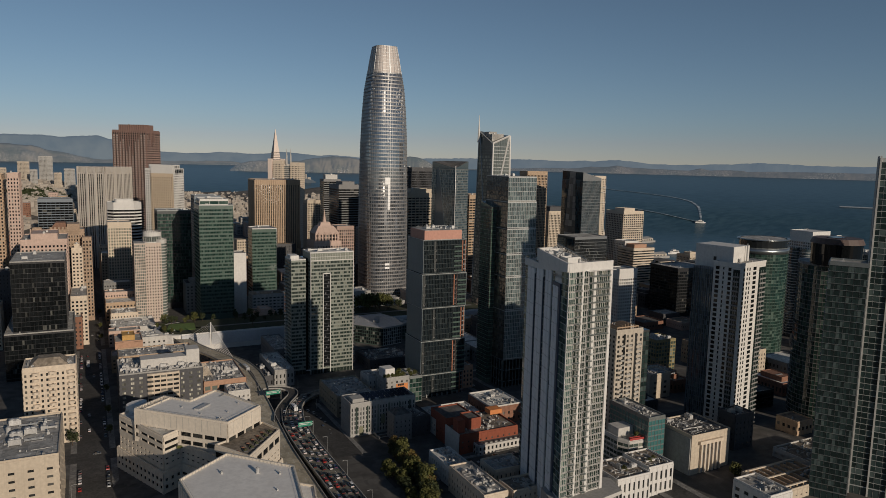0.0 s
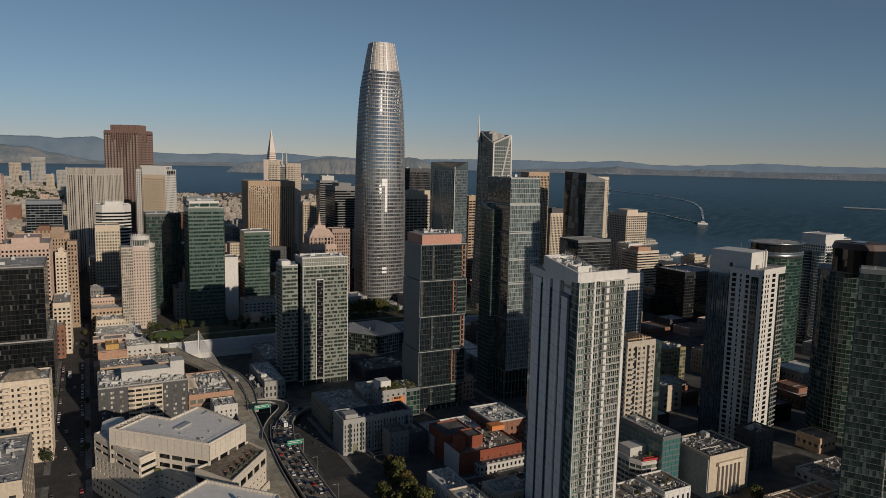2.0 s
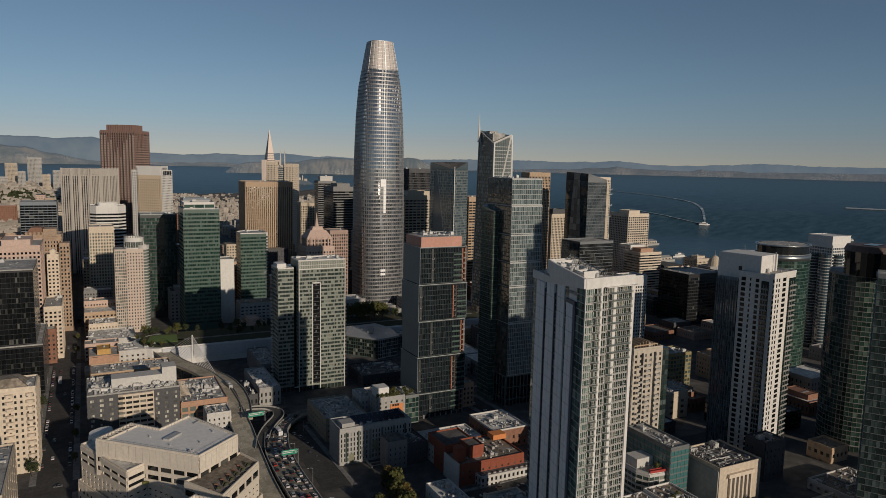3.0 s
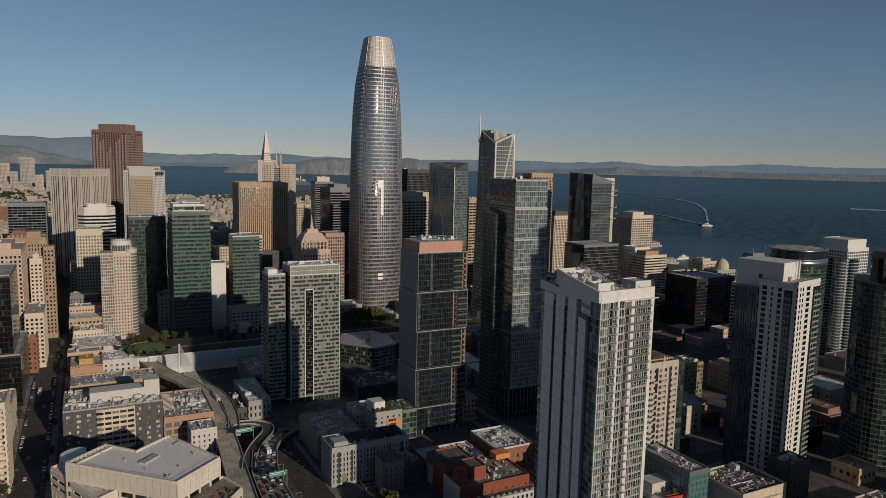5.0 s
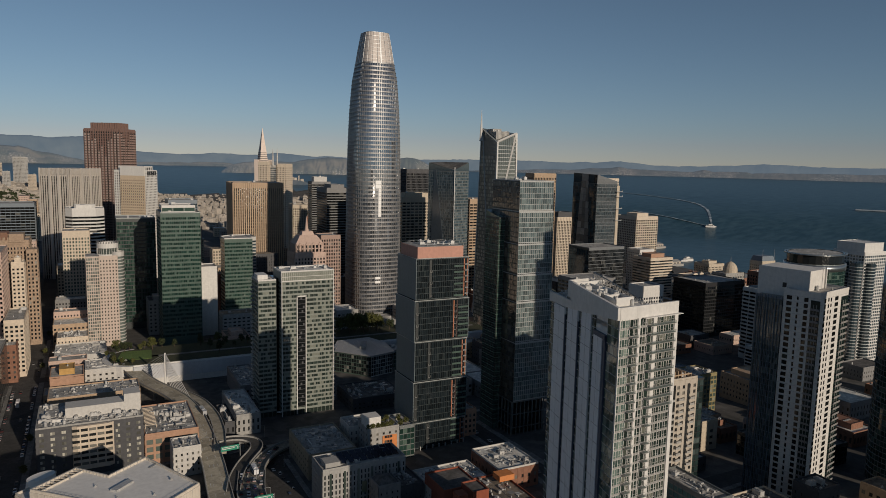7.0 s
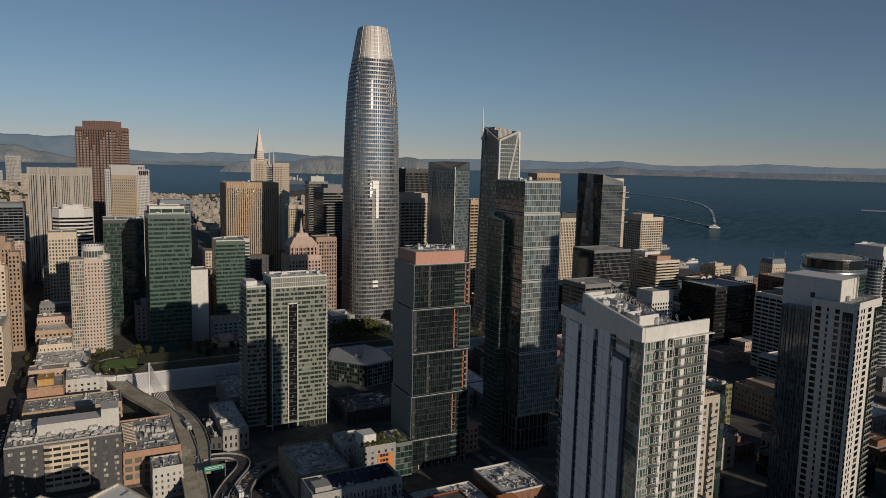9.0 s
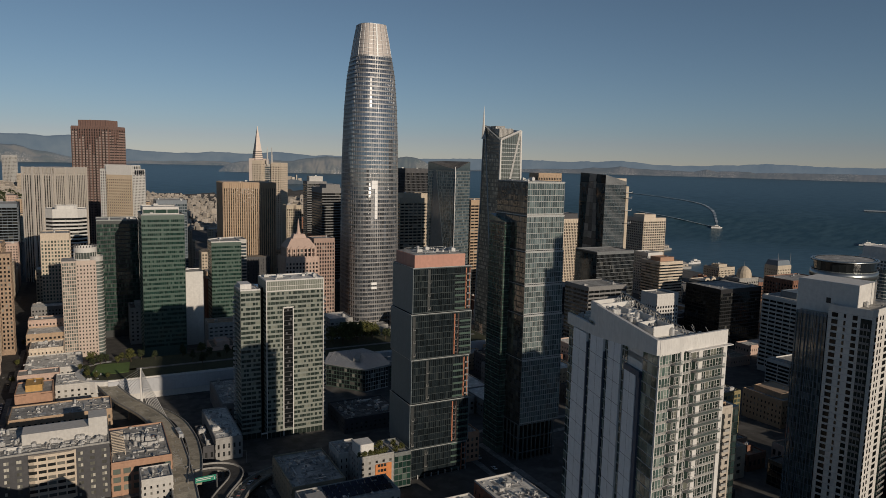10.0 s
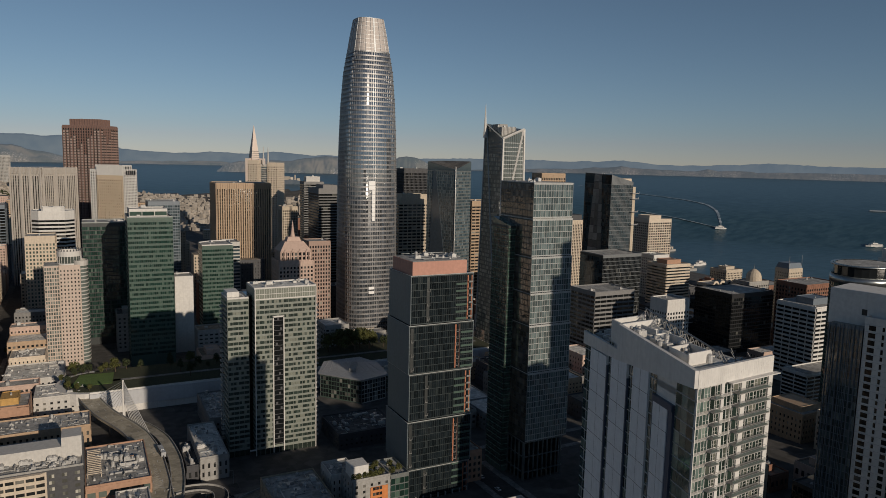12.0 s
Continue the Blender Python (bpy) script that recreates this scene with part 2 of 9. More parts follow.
def part(name, solid, mat, parent, label="", smooth=False):
    """One mesh object under a thing; the solid's corners are in the world."""
    o = Vector((0, 0, 0))
    p = parent
    while p is not None:
        o += p.location
        p = p.parent
    ob = new(name, data_of(name, solid, mat, o, smooth))
    ob.parent = parent
    if label:
        ob["label"] = label
    return ob


def piece(name, mesh, m, parent):
    """One more object on a shared mesh, at the pose m in the world."""
    ob = new(name, mesh)
    o = Vector((0, 0, 0))
    p = parent
    while p is not None:
        o += p.location
        p = p.parent
    ob.parent = parent
    ob.matrix_basis = Matrix.Translation(-o) @ m
    return ob


def thing(name, x, y, z, label, category, group="", kind=""):
    ob = new(name)
    ob.location = (x, y, z)
    return tagged(ob, label, category, group, kind)


def rect(x, y, w, d, turn=0.0):
    """Corners of a rectangle from its (-x, -y) corner."""
    c, s = math.cos(radians(turn)), math.sin(radians(turn))
    return [(x + c * a - s * b, y + s * a + c * b) for a, b in ((0, 0), (w, 0), (w, d), (0, d))]


def oval(cx, cy, rx, ry, n=24, turn=0.0, power=2.0):
    c, s = math.cos(radians(turn)), math.sin(radians(turn))
    out = []
    for i in range(n):
        a = 2 * math.pi * (i + 0.5) / n
        u, v = math.cos(a), math.sin(a)
        k = (abs(u) ** power + abs(v) ** power) ** (-1 / power)
        u, v = u * k * rx, v * k * ry
        out.append((cx + c * u - s * v, cy + s * u + c * v))
    return out


def grown(poly, d):
    """The polygon with its sides moved outwards by d."""
    n = len(poly)
    out = []
    for i in range(n):
        p0, p1, p2 = Vector(poly[i - 1]), Vector(poly[i]), Vector(poly[(i + 1) % n])
        a, b = (p1 - p0).normalized(), (p2 - p1).normalized()
        na, nb = Vector((a.y, -a.x)), Vector((b.y, -b.x))
        m = na + nb
        k = d * 2 / max(0.2, m.dot(m))
        out.append((p1.x + m.x * k, p1.y + m.y * k))
    return out


def middle(poly):
    return sum(p[0] for p in poly) / len(poly), sum(p[1] for p in poly) / len(poly)


def along(p0, p1):
    """Frame of a wall: length, and a function from (along, outward, up) to the world."""
    d = Vector(p1) - Vector(p0)
    n = d.length
    u = d / n

    def at(a, o, z):
        return (p0[0] + u.x * a + u.y * o, p0[1] + u.y * a - u.x * o, z)
    return n, at, math.atan2(u.y, u.x)


# ---- facades ----
def style(wall, pane, fh=3.6, bw=3.0, pier=0.9, sp=1.3, pd=0.35, sd=0.28, top=1.5, base=5.0, split=1, every=1):
    if abs(pd - sd) < 0.03:
        sd = pd - 0.06
    return dict(wall=wall, pane=pane, fh=fh, bw=bw, pier=pier, sp=sp, pd=pd, sd=sd, top=top, base=base, split=split, every=every)


SLOTS = {}


def window_mesh(w, h, mat):
    """A pane with a slim raised frame edge, shared by all windows of a size."""
    key = (round(w, 2), round(h, 2), mat.name)
    if key not in SLOTS:
        s = Solid()
        b, d = 0.06, 0.05
        s.add([(0, 0, 0), (w, 0, 0), (w, 0, h), (0, 0, h), (b, -d, b), (w - b, -d, b), (w - b, -d, h - b), (b, -d, h - b)],
              [(4, 5, 6, 7), (0, 1, 5, 4), (1, 2, 6, 5), (2, 3, 7, 6), (3, 0, 4, 7)])
        SLOTS[key] = data_of("window", s, mat)
    return SLOTS[key]


def dress(poly, z0, z1, st, faces, root, single=0, rnd=RND, bands_apart=False):
    """Piers, floor bands and panes on all sides of a body. single: how many windows become objects of their own."""
    walls, panes, left = {}, {}, int(single * 0.13)
    order = sorted(range(len(poly)), key=lambda i: poly[i][1] + poly[(i + 1) % len(poly)][1])
    bands = {}
    for i in order:
        p0, p1 = poly[i], poly[(i + 1) % len(poly)]
        s = faces.get(i, st)
        if s is None:
            continue
        n, at, turn = along(p0, p1)
        if n < 0.8:
            continue
        w = walls.setdefault(s["wall"].name, (s["wall"], Solid()))[1]
        g = panes.setdefault(s["pane"].name, (s["pane"], Solid()))[1]
        bays = max(1, round(n / s["bw"]))
        bw = n / bays
        za, zb = z0 + s["base"], z1 - s["top"]
        floors = max(1, round((zb - za) / s["fh"]))
        fh = (zb - za) / floors
        if s["pier"] > 0:
            for k in range(0, bays + 1, s["every"]):
                a0, a1 = max(0, k * bw - s["pier"] / 2), min(n, k * bw + s["pier"] / 2)
                w.box(a0, -0.05, z0 + 0.1, a1, s["pd"], z1 - 0.02, at)
        if s["sp"] > 0:
            for k in range(floors + 1):
                c = za + k * fh
                lo, hi = c - s["sp"] / 2, c + s["sp"] / 2
                if k == floors:
                    hi = z1 - 0.01
                if k == 0:
                    lo = c - s["sp"] / 2 - 0.3
                if bands_apart and 0 < k < floors:
                    bands.setdefault((i, s["wall"].name), (s, n, p0, turn, []))[4].append(lo)
                else:
                    w.box(0, -0.05, lo, n, s["sd"], hi, at)
        cell = (bw - s["pier"]) / s["split"]
        h = fh - s["sp"]
        if cell < 0.3 or h < 0.3:
            continue
        facing = (math.sin(turn) < 0.75) and (math.cos(turn) > 0.15 or math.sin(turn) < -0.5)
        for f in range(floors - 1, -1, -1):
            zz = za + f * fh + s["sp"] / 2
            for k in range(bays):
                for q in range(s["split"]):
                    a0 = k * bw + s["pier"] / 2 + q * cell + 0.04
                    if left > 0 and facing:
                        left -= 1
                        x, y, z = at(a0, 0.04, zz)
                        tip = rnd.uniform(-0.25, 0.25)
                        piece("window", window_mesh(cell - 0.08, h, s["pane"]), pose(x, y, z, tip, 0, math.degrees(turn) + rnd.uniform(-0.25, 0.25)), root)
                    else:
                        j = [0.05 + rnd.uniform(0, 0.012) for _ in range(4)]
                        g.add([at(a0, j[0], zz), at(a0 + cell - 0.08, j[1], zz), at(a0 + cell - 0.08, j[2], zz + h), at(a0, j[3], zz + h)], [(0, 1, 2, 3)])
    for (i, _), (s, n, p0, turn, lows) in bands.items():
        sol = Solid().box(0, -s["sd"], 0, n, 0.05, s["sp"])
        me = data_of("floor_band", sol, s["wall"])
        for lo in lows:
            piece("floor_band", me, pose(p0[0], p0[1], lo, 0, 0, math.degrees(turn)), root)
    for mat, sol in walls.values():
        if sol.v:
            part("facade_frame", sol, mat, root)
    for mat, sol in panes.values():
        if sol.v:
            tagged(part("window_panes", sol, mat, root), kind="stuff")


UNITS = []


def unit_meshes():
    if UNITS:
        return UNITS
    s = Solid().box(-2, -1.2, 0.3, 2, 1.2, 2.2).box(-2.1, -1.3, 0, -1.7, 1.3, 0.3).box(1.7, -1.3, 0, 2.1, 1.3, 0.3)
    s.rod((-0.9, 0, 2.2), (-0.9, 0, 2.6), 0.8, 10).rod((0.9, 0, 2.2), (0.9, 0, 2.6), 0.8, 10)
    UNITS.append(data_of("rooftop_unit", s, UNIT))
    s = Solid().box(-1.2, -1.2, 0, 1.2, 1.2, 1.6).box(1.2, -0.35, 0.3, 4.2, 0.35, 0.95).box(3.5, -0.3, 0.0, 4.1, 0.3, 0.3).rod((0, 0, 1.6), (0, 0, 2.4), 0.5, 8)
    UNITS.append(data_of("rooftop_unit", s, UNIT))
    s = Solid().rod((0, 0, 0.2), (0, 0, 2.4), 0.9, 12).rod((0, 0, 2.4), (0, 0, 2.9), 0.9, 12, 0.3).box(-1, -1, 0, 1, 1, 0.2)
    UNITS.append(data_of("rooftop_unit", s, UNIT))
    s = Solid()
    for k in range(6):
        s.box(-2.6 + k * 0.9, -0.12, 0.25, -2.0 + k * 0.9, 0.12, 0.5)
    s.rod((-3, 0.4, 0.4), (3, 0.4, 0.4), 0.18, 6).rod((-3, -0.5, 0.4), (3, -0.5, 0.4), 0.14, 6).rod((3, 0.4, 0.4), (3, 2.4, 0.4), 0.18, 6)
    s.box(-3, -0.7, 0, -2.8, 0.7, 0.3).box(2.6, -0.7, 0, 2.8, 0.7, 0.3)
    UNITS.append(data_of("rooftop_unit", s, STEEL))
    s = Solid().box(-0.5, -0.5, 0, 0.5, 0.5, 0.9).rod((0, 0, 0.9), (0, 0, 1.5), 0.28, 8).box(-0.4, -0.4, 1.5, 0.4, 0.4, 1.6)
    UNITS.append(data_of("rooftop_unit", s, UNIT))
    return UNITS


def inside(poly, x, y):
    r, n = False, len(poly)
    for i in range(n):
        (xa, ya), (xb, yb) = poly[i], poly[(i + 1) % n]
        if (ya > y) != (yb > y) and x < (xb - xa) * (y - ya) / (yb - ya) + xa:
            r = not r
    return r


def clutter(root, poly, z, count, turn=0.0, rnd=RND):
    """Air handlers, ducts, tanks and vents on a roof."""
    core = grown(poly, -2.6)
    xs, ys = [p[0] for p in core], [p[1] for p in core]
    spots, tries = [], 0
    count = max(1, int(count * 0.8)) if count else 0
    while len(spots) < count and tries < count * 14:
        tries += 1
        x, y = rnd.uniform(min(xs), max(xs)), rnd.uniform(min(ys), max(ys))
        if inside(core, x, y) and all((x - a) ** 2 + (y - b) ** 2 > 17 for a, b in spots):
            spots.append((x, y))
            k = rnd.choice((0, 0, 1, 1, 2, 3, 3, 4, 4, 4))
            sc = rnd.uniform(0.7, 1.15)
            piece("rooftop_unit", unit_meshes()[k], pose(x, y, z, 0, 0, turn + rnd.choice((0, 90, 180, 270))) @ Matrix.Scale(sc, 4), root)


def ducts(root, poly, z, count, turn=0.0, rnd=RND):
    """Long ducts, kerbs and low screens that cross a roof."""
    core = grown(poly, -3.5)
    xs, ys = [p[0] for p in core], [p[1] for p in core]
    made = tries = 0
    while made < count and tries < count * 15:
        tries += 1
        x, y = rnd.uniform(min(xs), max(xs)), rnd.uniform(min(ys), max(ys))
        a = radians(turn + rnd.choice((0, 90)))
        n = rnd.uniform(4, 11)
        x1, y1 = x + math.cos(a) * n, y + math.sin(a) * n
        if not (inside(core, x, y) and inside(core, x1, y1)):
            continue
        made += 1
        w, h = rnd.choice(((0.25, 0.5), (0.5, 0.9), (0.12, 1.7), (0.8, 0.7)))
        s = Solid().box(0, -w, 0.15 if h < 1 else 0, n, w, h)
        for k in range(int(n / 2.5)):
            s.box(k * 2.5 + 0.3, -w - 0.08, 0, k * 2.5 + 0.5, w + 0.08, h + 0.05)
        piece("roof_screen" if h > 1 else "duct", data_of("duct", s, rnd.choice((UNIT, UNIT, STEEL, GREY, WHITE))), pose(x, y, z, 0, 0, math.degrees(a)), root)


def building(name, label, cat, poly, z1, st, z0=None, faces=None, parapet=1.0, roof=None, units=6, single=0, house=None, group="", cap=None, apart=False):
    """A block: body, dressed sides, roof, parapet, rooftop plant. house: (inset, height, material) of a penthouse."""
    cx, cy = middle(poly)
    g = ground_z(cx, cy) - 1.5
    base = g if z0 is None else z0
    root = thing(name, cx, cy, base, label, cat, group)
    first = st
    part("body", Solid().prism(poly, base, z1), first["pane"] if first["sp"] < 0.9 else first["wall"], root)
    dress(poly, base, z1, st, faces or {}, root, single, bands_apart=apart)
    part("roof", Solid().prism(grown(poly, -0.25), z1 - 0.2, z1 + 0.12), roof or ROOF, root)
    if parapet:
        part("parapet", Solid().ring(grown(poly, 0.05), grown(poly, -0.4), z1 - 0.3, z1 + parapet), cap or st["wall"], root)
    e = Vector(poly[1]) - Vector(poly[0])
    turn = math.degrees(math.atan2(e.y, e.x))
    top = z1 + 0.12
    if house:
        inset, hh, mat = house
        inner = grown(poly, -inset)
        s = Solid().prism(inner, top - 0.2, top + hh)
        part("penthouse", s, mat, root)
        part("penthouse_roof", Solid().ring(grown(inner, 0.15), grown(inner, -0.4), top + hh, top + hh + 0.5), mat, root)
        clutter(root, inner, top + hh, max(1, units // 2), turn)
        units = units // 2
        for k in range(units):
            i = RND.randrange(len(poly))
            a, b, q = Vector(poly[i]), Vector(inner[i]), RND.uniform(0.4, 0.6)
            x, y = a.lerp(b, q)
            piece("rooftop_unit", unit_meshes()[4], pose(x, y, top, 0, 0, turn), root)
    else:
        clutter(root, poly, top, units, turn)
    return root

# ---- land, water, distance ----
EYE0 = (-300.0, -760.0)
SHORE = [(430, -900), (418, -700), (617, -192), (700, 240), (770, 600), (830, 1200), (813, 1803), (600, 2250), (311, 2546), (72, 2760),
         (-233, 3005), (-764, 3465), (-1600, 4150), (-3400, 3300), (-3400, -2600), (430, -2600)]


def far_z(r):
    """The bay beyond two kilometres is drawn together, so it rises to where its far shore shows."""
    if r < 2000:
        return 0.0
    true = 2000 + (r - 2000) * (13800 / 2850)
    return 182.0 * (1 - r / true)


def squeeze(x, y):
    """Where a place beyond two kilometres is drawn, and its scale there."""
    r = math.hypot(x - EYE0[0], y - EYE0[1])
    if r < 2000:
        return x, y, 1.0
    k = (2000 + (r - 2000) * (2850 / 13800)) / r
    return EYE0[0] + (x - EYE0[0]) * k, EYE0[1] + (y - EYE0[1]) * k, k


SHORE = [squeeze(*p)[:2] for p in SHORE]


RINGS = [0, 200, 500, 900, 1300, 1700, 2000] + [2000 + 150 * k for k in range(1, 20)]


def water_z(x, y):
    """Height of the water's surface."""
    return -2.5 + float(np.interp(math.hypot(x - EYE0[0], y - EYE0[1]), RINGS, [far_z(r) for r in RINGS]))


def build_land():
    step = 30.0
    xs = np.arange(-3400, 900 + step, step)
    ys = np.arange(-2600, 4200 + step, step)
    s, idx = Solid(), {}
    for j, y in enumerate(ys[:-1]):
        for i, x in enumerate(xs[:-1]):
            if not inside(SHORE, x + step / 2, y + step / 2):
                continue
            q = []
            for a, b in ((i, j), (i + 1, j), (i + 1, j + 1), (i, j + 1)):
                if (a, b) not in idx:
                    idx[(a, b)] = len(s.v)
                    px, py = float(xs[a]), float(ys[b])
                    r = math.hypot(px - EYE0[0], py - EYE0[1])
                    s.v.append((px, py, max(0.0, ground_z(px, py)) + max(0.0, far_z(r))))
                q.append(idx[(a, b)])
            s.f.append(tuple(q))
    ob = new("ground", data_of("ground", s, LAND, smooth=True))
    tagged(ob, "dark asphalt and concrete city ground with streets", "ground", kind="structure")
    sea = Solid()
    rings = RINGS
    n = 120
    sea.v.append((EYE0[0], EYE0[1], -2.5))
    for r in rings[1:]:
        for k in range(n):
            a = 2 * math.pi * k / n
            sea.v.append((EYE0[0] + r * math.cos(a), EYE0[1] + r * math.sin(a), -2.5 + far_z(r)))
    for k in range(n):
        sea.f.append((0, 1 + k, 1 + (k + 1) % n))
        for q in range(len(rings) - 2):
            a, b = 1 + q * n, 1 + (q + 1) * n
            sea.f.append((a + k, b + k, b + (k + 1) % n, a + (k + 1) % n))
    ob = new("water", data_of("water", sea, WATER, smooth=True))
    tagged(ob, "deep blue rippled bay water", "water", kind="structure")


def land_material():
    m = surface("city_ground", (0.12, 0.113, 0.105), 0.95, 0.3, 0.15, 0.01, streak=0, patch=0.045)
    return m


def water_material():
    m, t, n, l, b = nodes_of("bay_water")
    f, _ = noise_fac(t, 0.03, 10, 0.36, 0.68, (1, 2.0, 1))
    l.new(mix_rgb(t, f, (0.026, 0.068, 0.092), (0.060, 0.118, 0.146)), b.inputs["Base Color"])
    b.inputs["Roughness"].default_value = 0.35
    b.inputs["IOR"].default_value = 1.33
    _, raw = noise_fac(t, 0.05, 8)
    bp = n.new("ShaderNodeBump")
    bp.inputs["Strength"].default_value, bp.inputs["Distance"].default_value = 0.6, 1.2
    l.new(raw, bp.inputs["Height"])
    l.new(bp.outputs[0], b.inputs["Normal"])
    return m


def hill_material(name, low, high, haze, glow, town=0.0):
    """Distant hills, a plain backdrop; their emission paints in the haze of the air."""
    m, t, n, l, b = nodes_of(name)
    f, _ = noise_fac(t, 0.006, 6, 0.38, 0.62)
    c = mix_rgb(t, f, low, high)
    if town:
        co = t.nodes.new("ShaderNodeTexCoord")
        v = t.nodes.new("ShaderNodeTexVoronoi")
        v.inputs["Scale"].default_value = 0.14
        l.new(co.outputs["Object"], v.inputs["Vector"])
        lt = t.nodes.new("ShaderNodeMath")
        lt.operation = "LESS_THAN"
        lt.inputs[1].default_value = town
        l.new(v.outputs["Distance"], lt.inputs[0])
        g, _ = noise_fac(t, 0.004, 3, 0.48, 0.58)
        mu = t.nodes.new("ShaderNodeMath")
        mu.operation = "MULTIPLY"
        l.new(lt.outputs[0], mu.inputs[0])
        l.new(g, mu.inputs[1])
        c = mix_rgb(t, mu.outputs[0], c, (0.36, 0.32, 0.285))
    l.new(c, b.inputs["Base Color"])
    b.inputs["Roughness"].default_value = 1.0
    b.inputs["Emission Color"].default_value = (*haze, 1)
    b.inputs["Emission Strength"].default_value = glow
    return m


LAND = land_material()
WATER = water_material()
# bluish glow of these materials stands in for haze over the distance
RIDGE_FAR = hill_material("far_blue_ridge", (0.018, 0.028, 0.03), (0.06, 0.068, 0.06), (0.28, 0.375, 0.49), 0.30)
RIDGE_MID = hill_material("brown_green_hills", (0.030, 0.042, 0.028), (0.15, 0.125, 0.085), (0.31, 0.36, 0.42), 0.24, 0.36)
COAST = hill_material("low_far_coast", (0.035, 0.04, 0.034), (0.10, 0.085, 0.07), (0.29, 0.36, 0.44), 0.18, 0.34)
build_land()


def ridge(name, label, mat, r, line, depth, rough, seed, carve=1.0):
    """A long hill: crest heights by bearing from the eye (degrees from +y to the right), with spurs and gullies down both sides."""
    s = Solid()
    a0, a1 = line[0][0], line[-1][0]
    n = int((a1 - a0) / 0.07)
    base = far_z(min(r, 4850)) - 6
    rows = 9
    for i in range(n + 1):
        a = a0 + (a1 - a0) * i / n
        h = np.interp(a, [p[0] for p in line], [p[1] for p in line])
        q = noise.noise((a * 0.9 + seed, seed, 0)) * rough + noise.noise((a * 3.1 + seed, 3, seed)) * rough * 0.5 + noise.noise((a * 9 + seed, 9, seed)) * rough * 0.2
        top = max(base + 2, h + q)
        for k in range(rows):
            f = k / (rows - 1)
            spur = noise.noise((a * 1.6 + f * 0.6, f * 1.5, seed)) * 0.30 + noise.noise((a * 5.5 - f, f * 4, seed + 2)) * 0.16
            spur *= carve
            rr = r - depth * (1 - f) * (1 + 0.5 * spur)
            z = base + (top - base) * (f ** 0.75) * (1 + spur * (1 - f) * 1.4)
            s.v.append((EYE0[0] + rr * math.sin(radians(a)), EYE0[1] + rr * math.cos(radians(a)), z))
        s.v.append((EYE0[0] + (r + 20) * math.sin(radians(a)), EYE0[1] + (r + 20) * math.cos(radians(a)), base))
    m = rows + 1
    for i in range(n):
        for k in range(m - 1):
            s.f.append((i * m + k, (i + 1) * m + k, (i + 1) * m + k + 1, i * m + k + 1))
    ob = new(name, data_of(name, s, mat, smooth=True))
    tagged(ob, label, "hills", kind="structure")


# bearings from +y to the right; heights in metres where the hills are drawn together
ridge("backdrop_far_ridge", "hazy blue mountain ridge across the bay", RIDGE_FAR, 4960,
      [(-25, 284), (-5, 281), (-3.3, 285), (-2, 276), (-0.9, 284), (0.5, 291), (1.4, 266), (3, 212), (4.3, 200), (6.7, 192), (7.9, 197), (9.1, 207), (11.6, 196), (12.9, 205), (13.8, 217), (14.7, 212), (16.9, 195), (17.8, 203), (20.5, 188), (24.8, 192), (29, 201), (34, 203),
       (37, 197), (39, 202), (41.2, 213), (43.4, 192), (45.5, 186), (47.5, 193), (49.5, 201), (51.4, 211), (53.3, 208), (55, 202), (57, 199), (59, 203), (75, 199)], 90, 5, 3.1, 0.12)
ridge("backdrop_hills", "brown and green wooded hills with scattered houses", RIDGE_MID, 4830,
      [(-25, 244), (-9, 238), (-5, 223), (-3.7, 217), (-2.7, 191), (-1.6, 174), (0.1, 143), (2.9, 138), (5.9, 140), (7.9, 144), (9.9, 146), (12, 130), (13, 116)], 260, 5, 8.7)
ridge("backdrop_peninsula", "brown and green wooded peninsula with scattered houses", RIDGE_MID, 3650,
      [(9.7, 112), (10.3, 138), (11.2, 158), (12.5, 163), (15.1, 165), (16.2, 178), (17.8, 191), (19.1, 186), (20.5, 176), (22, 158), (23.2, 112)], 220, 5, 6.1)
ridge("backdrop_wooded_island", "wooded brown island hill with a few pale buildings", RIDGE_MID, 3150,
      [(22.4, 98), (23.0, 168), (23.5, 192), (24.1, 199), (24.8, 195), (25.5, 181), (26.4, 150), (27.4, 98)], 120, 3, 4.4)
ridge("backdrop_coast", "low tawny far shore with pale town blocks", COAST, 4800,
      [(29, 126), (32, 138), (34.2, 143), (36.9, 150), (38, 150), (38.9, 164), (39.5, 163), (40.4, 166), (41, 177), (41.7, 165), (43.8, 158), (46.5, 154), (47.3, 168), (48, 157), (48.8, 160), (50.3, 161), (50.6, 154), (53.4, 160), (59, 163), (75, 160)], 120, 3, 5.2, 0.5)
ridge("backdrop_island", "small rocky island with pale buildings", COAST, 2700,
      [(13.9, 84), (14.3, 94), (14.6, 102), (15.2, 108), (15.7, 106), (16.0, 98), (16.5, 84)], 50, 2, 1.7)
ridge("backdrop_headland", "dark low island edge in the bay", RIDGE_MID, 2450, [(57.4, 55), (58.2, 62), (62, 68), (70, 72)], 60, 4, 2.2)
isle = Solid()
for a, w, z0, z1 in ((14.7, 9, 98, 108), (14.95, 22, 100, 113), (15.3, 10, 100, 111), (15.55, 4, 100, 119), (15.8, 12, 96, 107)):
    x, y = EYE0[0] + 2690 * math.sin(radians(a)), EYE0[1] + 2690 * math.cos(radians(a))
    isle.box(x - w / 2, y - 5, z0, x + w / 2, y + 5, z1)
tagged(new("island_buildings", data_of("island_buildings", isle, HOUSES)), "pale old buildings on a rocky island", "houses", kind="stuff")

